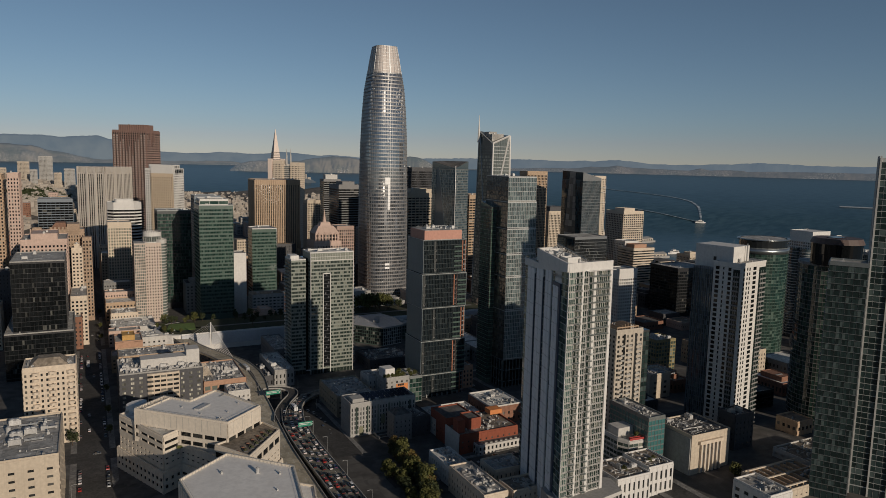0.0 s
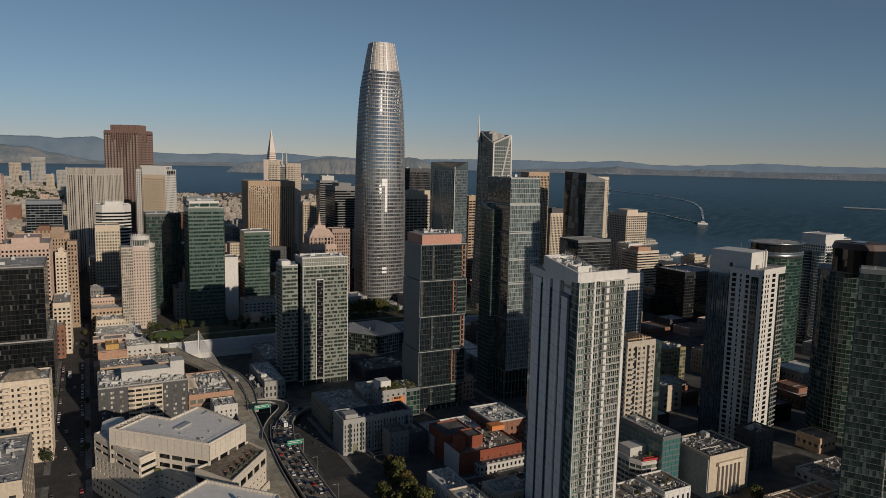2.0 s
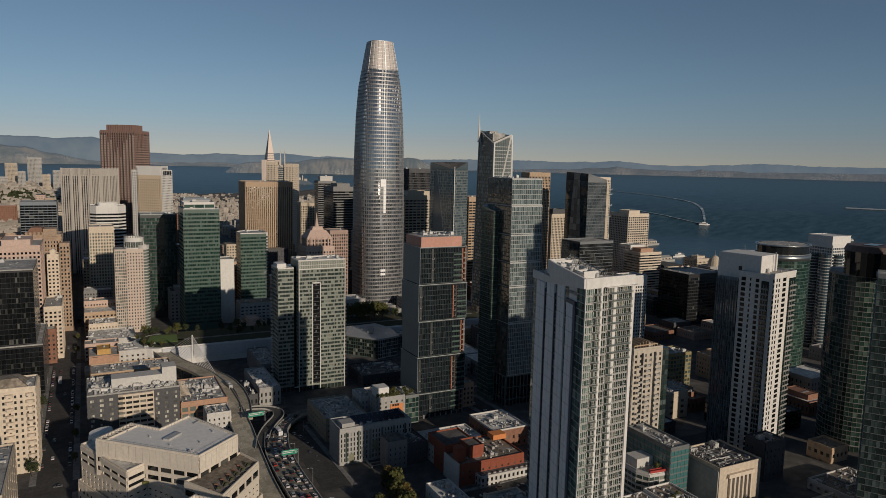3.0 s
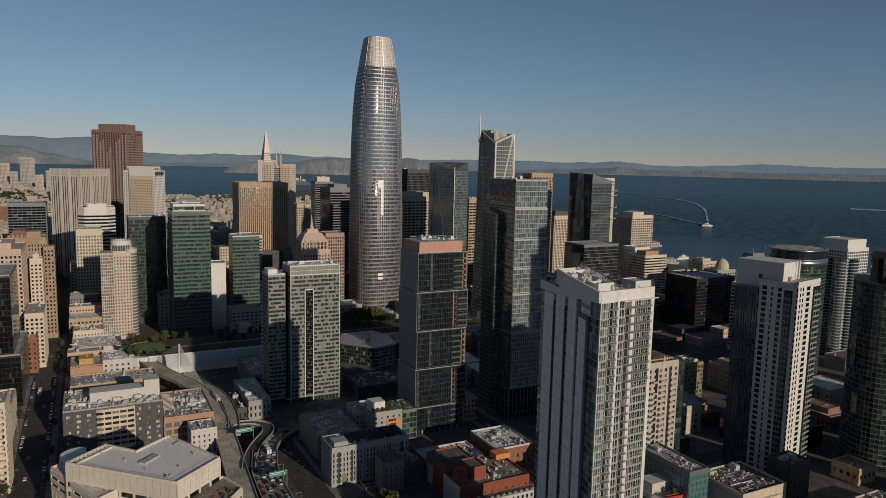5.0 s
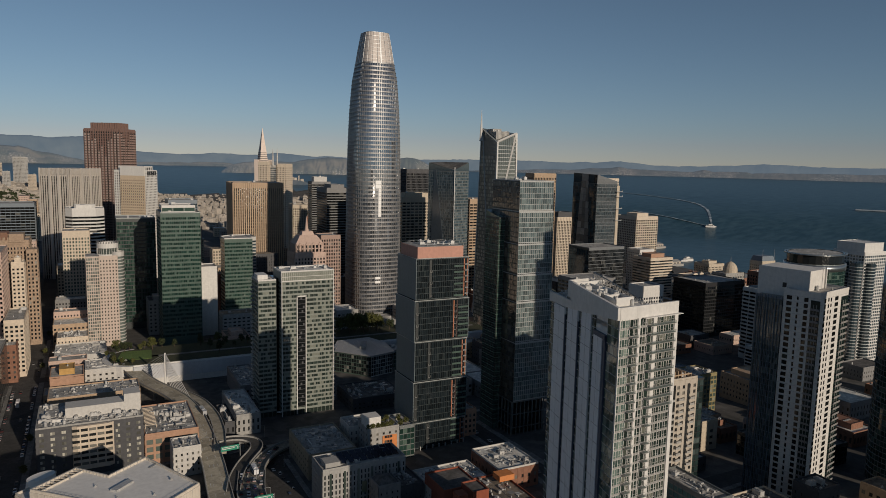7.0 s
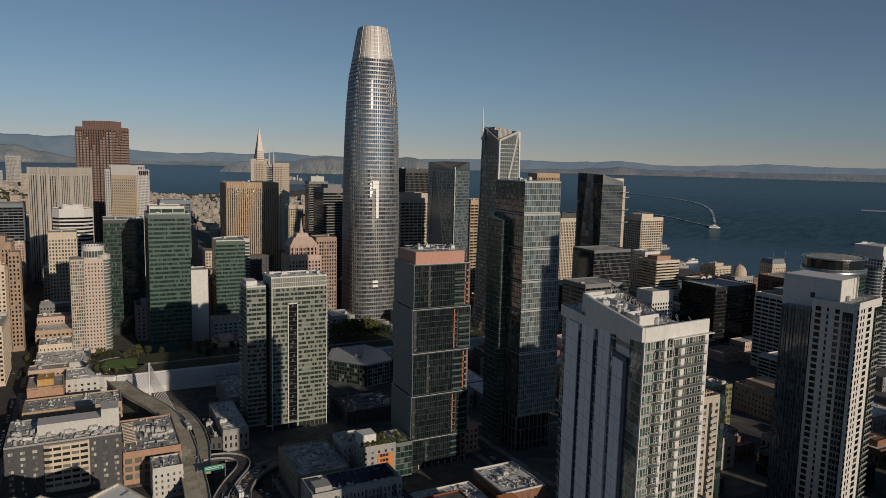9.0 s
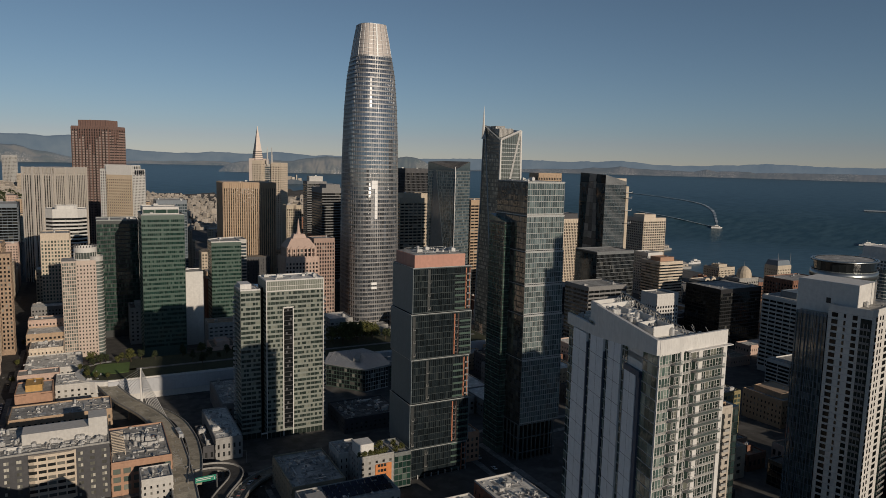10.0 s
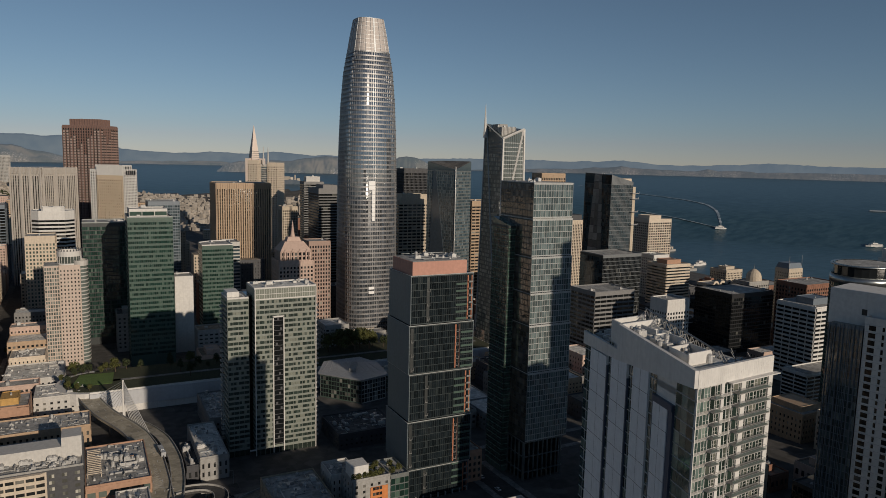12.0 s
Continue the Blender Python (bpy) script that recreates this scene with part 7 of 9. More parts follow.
low("khaki plastered loft block with skylights", rect(-184, -374, 28, 42), 15.5, style(KHAKI, G_DARK, 4, 4, 2.4, 2.2, 0.25, 0.25, 2, 3), units=14, roof=ROOF, single=20)
low("olive plastered front of the loft block", rect(-176, -381, 18, 6), 14, style(KHAKI, G_DARK, 4, 4, 2.6, 2.4, 0.2, 0.2, 2, 3), units=2)
ob = low("grey apartment block with orange panels and a roof garden", rect(-147, -370, 20, 16), 23, style(GREY, G_DARK, 3.3, 4.2, 2.0, 1.4, 0.25, 0.2, 1.5, 3), name="apartment_building", units=0, single=24)
part("orange_panel", Solid().box(-137.8, -370.6, 4, -128.4, -370.28, 18.6), ORANGE, ob, "orange cladding panel")
for k in range(5):
    for j in range(3):
        part("panel_window", Solid().box(-136.5 + 1.75 * j, -370.8, 5.4 + 2.9 * k, -135.1 + 1.75 * j, -370.58, 6.9 + 2.9 * k), G_LOW, ob)
part("stair_tower", Solid().prism(rect(-147, -368, 9, 9), 23, 30), WHITE, ob)
low("green glass side wing with planting", rect(-126.6, -370, 10, 20), 22, style(MULL, G_GREEN, 3.3, 2.6, 0.15, 0.5, 0.2, 0.2, 1, 3), units=0)
low("yellow edged apartment block", rect(-152, -352, 14, 18), 19, style(OFFWHITE, G_DARK, 3.3, 3, 1.6, 1.5, 0.25, 0.2, 1.5, 3), units=3)
gh = low("tall narrow grey house with a peaked roof", rect(-165, -432, 12, 12), 18.5, style(MIDGREY, G_GREY, 3.3, 3, 1.9, 1.8, 0.25, 0.2, 2.0, 3), units=0)
part("gable_roof", Solid().prism(rect(-165, -432, 12, 12), 18.5, 22, [(-161, -428), (-157, -428), (-157, -424), (-161, -424)]), ROOFDARK, gh)
low("dark grey stepped row of houses", rect(-153, -430, 14, 22), 15, style(DARKGREY, G_GREY, 3.3, 3, 1.9, 1.8, 0.25, 0.2, 2.0, 3), units=3, roof=ROOFDARK)
rb = low("rust red stucco loft building with stepped roofs", rect(-138, -470, 42, 32), 15.5, style(RUST, G_DARK, 3.6, 4.2, 2.6, 2.0, 0.25, 0.2, 2.5, 4), units=4, roof=ROOFBROWN, single=40)
for q, z in ((rect(-138.2, -452, 20, 22), 20), (rect(-128, -463, 9, 12), 22)):
    part("upper_block", Solid().prism(q, 15, z), RUST, rb)
    part("upper_roof", Solid().prism(grown(q, -0.7), z - 0.1, z + 0.06), ROOFDARK, rb)
    part("upper_parapet", Solid().ring(grown(q, 0.05), grown(q, -0.4), z, z + 0.8), RUST, rb)
part("stair_tower", Solid().prism(rect(-137.4, -466, 5, 6), 15, 24), RUST, rb)
part("white_party_wall", Solid().box(-138.8, -470, 2, -138.1, -452, 17), OFFWHITE, rb)
part("terrace", Solid().prism(rect(-104, -449, 9, 7), 17, 20), ORANGE, rb)
part("lower_front", Solid().prism(rect(-128, -476, 34, 6), 2, 10.2), OFFWHITE, rb, "white rendered lower front")
dress(rect(-128, -476, 34, 6), 2, 10.2, style(OFFWHITE, G_DARK, 3.6, 2.8, 1.5, 1.2, 0.25, 0.2, 0.8, 0.8), {2: None}, rb)
part("roof_terrace", Solid().prism(rect(-127.4, -475.4, 32.8, 4.8), 10.1, 10.3), ROOFDARK, rb)
for k in range(9):
    part("planter", Solid().box(-126.6 + 3.6 * k, -475.2, 10.2, -124.8 + 3.6 * k, -474.4, 10.9), GREY, rb)
low("flat white-roofed block with parapets", rect(-137, -436, 34, 24), 13.5, style(OFFWHITE, G_DARK, 4, 4, 2.2, 2, 0.25, 0.2, 2, 3), units=9, roof=ROOFLIGHT)
low("brown brick block with a bright white roof", rect(-97, -438, 25, 31), 17, style(BRICK, G_DARK, 4, 4, 2.2, 2, 0.3, 0.2, 3, 3), units=7, roof=ROOFLIGHT, cap=OFFWHITE)
low("narrow brick and glass building", rect(-74, -356, 9, 14), 20, style(TERRA, G_DARK, 3.6, 2.6, 1, 1.4, 0.25, 0.2, 2, 3), units=1)
low("white stepped town house with roof decks", rect(-163, -505, 13, 26), 14, style(WHITE, G_DARK, 3.2, 3, 1.7, 1.5, 0.25, 0.2, 1.5, 3), units=7, roof=ROOFLIGHT)
low("white garden wall and sheds", rect(-160, -478, 16, 5), 8, style(WHITE, G_DARK, 6, 16, 7.5, 4, 0.1, 0.1, 2, 3), units=1)
low("cream apartment row with flat roofs", rect(-165, -546, 14, 38), 17, style(CREAM, G_DARK, 3.2, 3, 1.7, 1.5, 0.25, 0.2, 1.5, 3), units=7)
low("cream apartment row with flat roofs", rect(-149, -548, 26, 14), 17, style(CREAM, G_DARK, 3.2, 3, 1.7, 1.5, 0.25, 0.2, 1.5, 3), units=7, roof=ROOFBROWN)
low("cream inner court building", rect(-143, -520, 20, 16), 15, style(CREAM, G_DARK, 3.2, 3, 1.7, 1.5, 0.25, 0.2, 1.5, 3), units=4)

# right-hand low blocks
th = low("windowless beige hall with tall front pilasters", rect(-39.5, -560, 30, 27), 32.5, style(BEIGE, G_DARK, 30, 30, 1, 1.0, 0.05, 0.05, 8, 8), units=9, roof=ROOFDARK, z0=8, faces={0: None, 1: None, 2: None, 3: None})
for k in range(6):
    part("pilaster", Solid().box(-33 + 3.0 * k, -561.4, 11, -32 + 3.0 * k, -559.9, 27.5), CREAM, th)
part("lintel", Solid().box(-34.2, -561.6, 27.5, -15.8, -559.9, 29.4), CREAM, th)
# grey slab between the pilasters paints the shade of their recess
part("tall_window", Solid().box(-32, -560.25, 11, -17.5, -560.04, 27.4), GREY, th)
part("side_wall", Solid().box(-40.1, -559.5, 9, -39.45, -534, 31.5), GREY, th)
low("teal glass slab with white edges", rect(-57, -544, 12.5, 32.5), 40, style(MULL, surface("teal_spandrel", (0.05, 0.15, 0.15), 0.3, 0.1), 3.2, 2.6, 0.2, 0.7, 0.25, 0.2, 1, 4), units=3, single=40)
bl = low("curved white and green glass apartment block with red trim", [(-70, -534), (-67, -540), (-48, -542), (-46, -540), (-46, -522), (-70, -522)], 27, style(OFFWHITE, G_PALE, 3.2, 3.0, 0.18, 1.0, 0.25, 0.5, 1.0, 4), units=3, single=60)
part("red_cornice", Solid().ring([(-67, -540.8), (-48, -542.8), (-45, -540.2), (-66, -538.6)], [(-66.8, -540.2), (-48, -542.2), (-46, -540.2), (-66, -539)], 27.8, 29.0), RED, bl)
part("roof_room", Solid().prism(rect(-68, -532, 12, 9), 27, 32), OFFWHITE, bl)
low("white town houses with tall dark windows", rect(-100, -569, 22, 22), 22.5, style(WHITE, G_DARK, 6.4, 3.2, 1.5, 1.2, 0.35, 0.2, 1.5, 2.5), units=4, single=24, roof=ROOFBROWN)
low("white town houses with tall dark windows", rect(-77, -567, 17, 20), 24.0, style(WHITE, G_DARK, 6.4, 3.2, 1.5, 1.2, 0.35, 0.2, 1.5, 2.5), units=2, single=24, roof=ROOFBROWN)
low("dark brick narrow block with flat roof", rect(9, -548, 16, 13), 33, style(DARKGREY, G_DARK, 3.4, 3, 2.2, 1.9, 0.25, 0.2, 3, 3), units=3, roof=ROOFDARK)
cb2 = low("low beige court building with roof beams", rect(-22, -606, 40, 26), 17, style(BEIGE, G_DARK, 3.4, 4, 2, 1.8, 0.25, 0.2, 2, 2), units=8)
for k in range(8):
    part("roof_beam", Solid().box(-20 + 5 * k, -604.5, 17.1, -19.2 + 5 * k, -583, 18.9), TAN, cb2)
part("beam_rail", Solid().box(-21, -604.8, 18.9, 17, -604, 19.5).box(-21, -583.5, 18.9, 17, -582.7, 19.5).box(-21, -594, 18.9, 17, -593.2, 19.5), CREAM, cb2)
low("white modern house with deep windows", rect(-40, -612, 16, 22), 21, style(WHITE, G_DARK, 5, 5, 1.6, 1.5, 0.5, 0.4, 2, 2), units=2)
low("low white studio with a felt roof", rect(24, -590, 34, 26), 17, style(OFFWHITE, G_DARK, 4, 4, 2, 2, 0.25, 0.2, 2, 3), units=8, roof=ROOFBROWN)
low("yellow-trimmed apartment block with pale windows", rect(92, -395, 22, 20), 34, style(YELLOW, G_PALE, 3.2, 3, 0.7, 1.0, 0.25, 0.3, 1, 4), units=4, single=20)
low("dark glass podium hall", rect(60, -500, 46, 40), 22, style(DKMULL, G_BLACK, 4, 3, 0.2, 0.5, 0.2, 0.2, 1, 3), units=6, roof=ROOFDARK)
low("pale curved-roof hall beside the lot", rect(110, -330, 60, 24), 10, style(SLATE, G_DARK, 4, 5, 1, 1, 0.2, 0.2, 1, 2), units=3, roof=SLATE)
low("stone row by the underpass", rect(150, -440, 22, 30), 30, style(BEIGE, G_DARK, 3.4, 3.2, 1.5, 1.5, 0.25, 0.2, 2, 3), units=4)
low("beige stair tower block", rect(36, -448, 20, 16), 26, style(BEIGE, G_DARK, 4, 10, 6, 2, 0.25, 0.2, 4, 4), units=2)
low("low brick block with plant", rect(60, -425, 26, 22), 17, style(TERRA, G_DARK, 3.6, 3, 1.5, 1.5, 0.25, 0.2, 2, 3), units=6)

# dark blocks behind the pale green slab
low("dark low block with roof plant", rect(-124, -281, 40, 36), 10, style(DARKGREY, G_DARK, 3.4, 3.2, 1.5, 1.5, 0.25, 0.2, 2, 3), units=14, roof=ROOFDARK)

# ---- transit hall with a roof park ----
tc = thing("transit_hall", -60, -122, 0, "long white-clad transit hall with a garden on its roof", "building")
part("body", Solid().prism(rect(-262, -155, 330, 58), -1, 15.5), WHITE, tc)
SOIL = surface("planting_bed", (0.05, 0.055, 0.025), 1.0, 0.4, 0.8, 0.1, streak=0, bump=0.6)
AWN = surface("white_metal_awning", (0.52, 0.53, 0.55), 0.55, 0.08)
for k in range(66):
    sk = Solid()
    x = -262 + 5 * k
    w0 = 0.5 + 0.5 * math.sin(k * 0.7)
    sk.add([(x, -155.2 - w0, 5), (x + 4.98, -155.2 - w0, 5), (x + 4.98, -155.2 - 1.6, 15.8), (x, -155.2 - 1.6, 15.8), (x, -155.0, 5), (x + 4.98, -155.0, 5), (x + 4.98, -155.0, 15.8), (x, -155.0, 15.8)],
           [(0, 1, 2, 3), (7, 6, 5, 4), (3, 2, 6, 7), (0, 3, 7, 4), (1, 5, 6, 2), (0, 4, 5, 1)])
    part("awning_panel", sk, AWN, tc)
part("round_end", Solid().prism(oval(-262, -128, 22, 27, 24), 8, 16.2), WHITE, tc)
part("garden_soil", Solid().prism(rect(-258, -152, 324, 52), 15.5, 16.4).prism(oval(-260, -128, 19, 24, 20), 16.2, 16.5), SOIL, tc)
part("lawn", Solid().prism([(-274, -137), (-247, -137), (-245, -110), (-268, -108)], 16.4, 16.7), GRASS, tc)
part("parapet", Solid().box(-262, -155.6, 15.5, 68, -155.0, 17.0), WHITE, tc)
part("garden_path", Solid().prism(rect(-250, -132, 310, 4), 16.3, 16.5), PAVE, tc)
GP = [(-104, -178), (-81, -206), (-60, -201), (-56, -170), (-66, -160), (-94, -160)]
gl = building("glass_pavilion", "glass office hall with a folded metal roof", "building", GP, 18, style(WHITE, G_GREY, 3.6, 2.4, 0.18, 0.4, 0.3, 0.2, 0.6, 2), units=0, roof=SLATE, parapet=0,
              faces={0: style(GREENBAND, G_GREY, 3.6, 2.4, 0.15, 0.5, 0.2, 0.25, 1, 2)})
part("folded_roof", Solid().prism(grown(GP, 2.0), [18.2] * 6, [18.8, 19.2, 19.6, 19.2, 22, 21.5]), surface("zinc_roof", (0.36, 0.37, 0.38), 0.5, 0.12, metal=0.3, streak=0), gl)
for k in range(9):
    part("roof_seam", Solid().rod((-103 + 5.2 * k, -178 - 2.2 * k if k < 6 else -198 + 3 * (k - 6), 19.6), (-92 + 3.4 * k, -161 - 0.5 * k, 21.9), 0.12, 4), UNIT, gl)
part("skylight", Solid().prism([(-84, -186), (-80, -190), (-72, -172), (-76, -170)], 19.5, 22.4), GREY, gl)
building("glass_pavilion", "small glass house with roof planting", "building", rect(-54, -190, 14, 16), 16, style(MULL, G_GREEN, 3.6, 2.5, 0.2, 0.5, 0.2, 0.2, 1, 2), units=2)


# ---- roads, ramps, bridge ----
def path_frames(pts, step=3.0):
    out = []
    for (x0, y0, z0), (x1, y1, z1) in zip(pts, pts[1:]):
        n = max(1, int(math.hypot(x1 - x0, y1 - y0) / step))
        out += [(x0 + (x1 - x0) * k / n, y0 + (y1 - y0) * k / n, z0 + (z1 - z0) * k / n) for k in range(n)]
    out.append(pts[-1])
    for _ in range(12):
        out = [out[0]] + [tuple((a[i] + 2 * b[i] + c[i]) / 4 for i in range(3)) for a, b, c in zip(out, out[1:], out[2:])] + [out[-1]]
    return [Vector(p) for p in out]


def ribbon(line, a, b, lo, hi):
    """A strip along a line from offset a to b (to the right), between heights lo and hi over it."""
    s = Solid()
    for i, p in enumerate(line):
        d = (line[min(i + 1, len(line) - 1)] - line[max(i - 1, 0)]).normalized()
        r = Vector((d.y, -d.x, 0)).normalized()
        for o, h in ((a, lo), (b, lo), (b, hi), (a, hi)):
            q = p + r * o
            s.v.append((q.x, q.y, q.z + h))
    for i in range(len(line) - 1):
        k = 4 * i
        for j in range(4):
            s.f.append((k + j, k + (j + 1) % 4, k + 4 + (j + 1) % 4, k + 4 + j))
    s.f += [(3, 2, 1, 0), tuple(len(s.v) - 4 + j for j in range(4))]
    return s


def line_at(line, dist):
    for a, b in zip(line, line[1:]):
        d = (b - a).length
        if dist <= d:
            return a + (b - a) * (dist / d), (b - a).normalized()
        dist -= d
    return line[-1], (line[-1] - line[-2]).normalized()


def elevated(name, label, pts, half, mat, columns=True):
    line = path_frames(pts)
    root = thing(name, *line[len(line) // 2].xy, 0, label, "road", kind="structure")
    part("deck", ribbon(line, -half, half, -1.2, 0), mat, root)
    for o in (-half, half - 0.4):
        part("barrier", ribbon(line, o, o + 0.4, 0.0, 1.0), GREY, root)
    if columns:
        for p in line[6::10]:
            if p.z > 4:
                part("column", Solid().rod((p.x, p.y, -1), (p.x, p.y, p.z - 1.1), 0.9, 8), GREY, root)
                part("crossbeam", Solid().box(p.x - half * 0.8, p.y - 0.8, p.z - 2.4, p.x + half * 0.8, p.y + 0.8, p.z - 1.1), GREY, root)
    return root, line


fw, FLINE = elevated("freeway", "concrete elevated freeway packed with traffic", [(-219, -760, 12), (-220.5, -620, 11), (-221.5, -500, 10), (-222.3, -430, 10), (-221, -395, 9.8), (-214, -366, 9)], 7.3, DECK)
elevated("loop_ramp", "curving concrete loop ramp", [(-228, -387, 9.7), (-224, -370, 9.5), (-214, -348.3, 8.4), (-205.2, -333.7, 6.8), (-200.2, -322.2, 5.6), (-201.5, -313, 5.6), (-206.8, -309.6, 6.4), (-216.4, -312.4, 8.4), (-226, -319, 10.6)], 3.7, ASPHALT)
_, ELINE = elevated("exit_road", "sloping road dropping off the freeway", [(-214, -374, 9.1), (-208, -354, 7.4), (-201.8, -342, 5.6), (-194, -331, 4), (-184.7, -321.5, 2.4), (-174, -316, 1.2), (-150, -311, 0.7)], 4.2, DECK)
rp, RLINE = elevated("ramp", "empty concrete freeway ramp with painted lanes", [(-240, -760, 10), (-238.5, -600, 9), (-237.3, -430, 9), (-234.3, -380, 9.3), (-232, -350, 9.6), (-231, -305, 11), (-231.5, -268, 12), (-236.5, -234, 12), (-243, -214, 12), (-253, -190, 12), (-260, -165, 12.5), (-264, -148, 13)], 6.2, RAMPDECK)
elevated("side_ramp", "narrow concrete ramp rising beside the bridge", [(-240, -178, 3), (-229, -208, 6), (-222, -240, 9), (-219.5, -275, 10.5), (-221, -305, 11), (-226, -335, 10)], 3.6, RAMPDECK)
for ln, offs, root in ((FLINE, (-3.4, 0, 3.4), fw), (RLINE, (-2.2, 2.2), rp)):
    marks = Solid()
    for o in offs:
        for i in range(2, len(ln) - 3, 4):
            r_ = ribbon(ln[i:i + 2], o - 0.12, o + 0.12, 0.004, 0.03)
            marks.add(r_.v, r_.f)
    tagged(part("lane_marks", marks, PAINT, root), kind="stuff")
    for o in (-5.5 if ln is RLINE else -6.7, 5.3 if ln is RLINE else 6.5):
        part("edge_line", ribbon(ln, o, o + 0.15, 0.004, 0.02), PAINT, root)

signs = Solid()
for dist, o in ((385, -3.6), (385, 3.6), (408, 0.0), (432, -3.4), (432, 3.4), (360, 0.0)):
    p, t = line_at(RLINE, dist)
    r = Vector((t.y, -t.x, 0))
    c = p + r * o
    for a, b, w in ((-2.2, 1.0, 0.12), (1.0, 2.3, 0.42)):
        q = [c + t * a - r * w, c + t * a + r * w, c + t * b + r * (w if a < 0 else 0.03), c + t * b - r * (w if a < 0 else 0.03)]
        signs.add([(v.x, v.y, v.z + 0.03) for v in q], [(0, 1, 2, 3)])
for k in range(14):
    p, t = line_at(RLINE, 448 + 2.2 * k)
    r = Vector((t.y, -t.x, 0))
    w = 2.4 - 0.15 * k
    q = [p - r * w, p - r * w + t * 0.4, p + t * 1.9, p + t * 1.5]
    q2 = [p + t * 1.5, p + t * 1.9, p + r * w + t * 0.4, p + r * w]
    for qq in (q, q2):
        signs.add([(v.x, v.y, v.z + 0.03) for v in qq], [(3, 2, 1, 0)])
tagged(part("road_arrow", signs, PAINT, rp), kind="stuff")

# cable-stayed bus ramp
cb = thing("cable_stayed_bridge", -242.3, -197, 0, "white cable-stayed bridge pylon with fanned stays", "bridge")
part("pylon", Solid().prism([(-243.3, -198), (-241.3, -198), (-241.3, -196), (-243.3, -196)], -1, 36, [(-242.8, -197.5), (-241.8, -197.5), (-241.8, -196.5), (-242.8, -196.5)]), WHITE, cb)
for k in range(9):
    f = k / 8
    tip = (-242.3, -197, 35.5 - 1.25 * (8 - k))
    part("stay_cable", Solid().rod((-239.5 + 9.5 * f, -205 - 29 * f, 12.2), tip, 0.2, 5), WHITE, cb)
    part("stay_cable", Solid().rod((-245.8 - 11.5 * f, -190 + 40 * f, 12.6), tip, 0.14, 5), WHITE, cb)


def street(name, label, x0, y0, x1, y1, z=0.12):
    s = Solid()
    n = 24
    for i in range(n + 1):
        f = i / n
        if abs(y1 - y0) > abs(x1 - x0):
            y = y0 + (y1 - y0) * f
            s.v += [(x0, y, ground_z(x0, y) + z), (x1, y, ground_z(x1, y) + z)]
        else:
            x = x0 + (x1 - x0) * f
            s.v += [(x, y1, ground_z(x, y1) + z), (x, y0, ground_z(x, y0) + z)]
    s.f = [(2 * i, 2 * i + 1, 2 * i + 3, 2 * i + 2) for i in range(n)]
    return tagged(new(name, data_of(name, s, ASPHALT)), label, "road", kind="structure")


street("road", "dark asphalt street with parked cars", -347, -720, -329, 500)
street("road", "dark asphalt cross street", -420, -382, -240, -366, 0.14)
street("road", "dark asphalt cross street", -420, -118, -262, -104, 0.14)
street("road", "dark asphalt cross street", -300, -335, 40, -318, 0.14)
street("road", "dark asphalt cross street", -190, -492, 60, -478, 0.14)
street("road", "dark asphalt street", -66, -640, -54, -330, 0.16)
street("road", "dark asphalt street", -206, -440, -190, -300, 0.13)
street("road", "waterfront roadway", 560, -300, 584, 700, 0.13)
for x in (-350.5, -329):
    s = Solid()
    for k in range(30):
        y = -700 + 40 * k
        s.box(x, y, -1, x + 3.5, y + 39.9, 0.28)
    tagged(new("pavement", data_of("pavement", s, PAVE)), "pale concrete pavement with a kerb", "pavement", kind="structure")
# pavements and lane dashes along the cross streets
for x0, y0, x1, y1 in ((-300, -318, 40, -314), (-186, -339, 40, -335), (-186, -478, -70, -475), (-186, -495, 60, -492), (-70, -640, -66, -340), (-54, -640, -50, -340), (-190, -440, -187, -340)):
    s = Solid()
    n = max(2, int(max(x1 - x0, y1 - y0) / 20))
    for k in range(n):
        xa, xb = (x0, x1) if x1 - x0 < y1 - y0 else (x0 + (x1 - x0) * k / n, x0 + (x1 - x0) * (k + 1) / n - 0.1)
        ya, yb = (y0, y1) if x1 - x0 > y1 - y0 else (y0 + (y1 - y0) * k / n, y0 + (y1 - y0) * (k + 1) / n - 0.1)
        g = ground_z((xa + xb) / 2, (ya + yb) / 2)
        s.box(xa, ya, g - 1, xb, yb, g + 0.3)
    tagged(new("pavement", data_of("pavement", s, PAVE)), "pale concrete pavement with a kerb", "pavement", kind="structure")
dash = Solid()
for k in range(40):
    x = -290 + 8 * k
    dash.box(x, -326.6, 0.2, x + 3, -326.4, 0.32)
for k in range(30):
    y = -470 + 8 * k
    dash.box(-338.1, y, 0.13, -337.9, y + 3, 0.17)
tagged(new("lane_dashes", data_of("lane_dashes", dash, PAINT)), "white painted lane dashes on asphalt", "marking", kind="stuff")
cw = thing("crosswalk", -338, -372, 0.2, "white painted zebra crossing", "marking", kind="structure")
for y in (-362, -388, -100, -124):
    for k in range(11):
        part("stripe", Solid().box(-346.4 + 1.6 * k, y, 0.13, -345.6 + 1.6 * k, y + 4, 0.165), PAINT, cw)
for x in (-350, -326):
    for k in range(8):
        part("stripe", Solid().box(x, -381.5 + 2 * k, 0.15, x + 3.5, -380.6 + 2 * k, 0.175), PAINT, cw)


# ---- cars ----
def car_paint(name, col):
    m = surface(name, col, 0.3, 0.04, streak=0, bump=0)
    return m


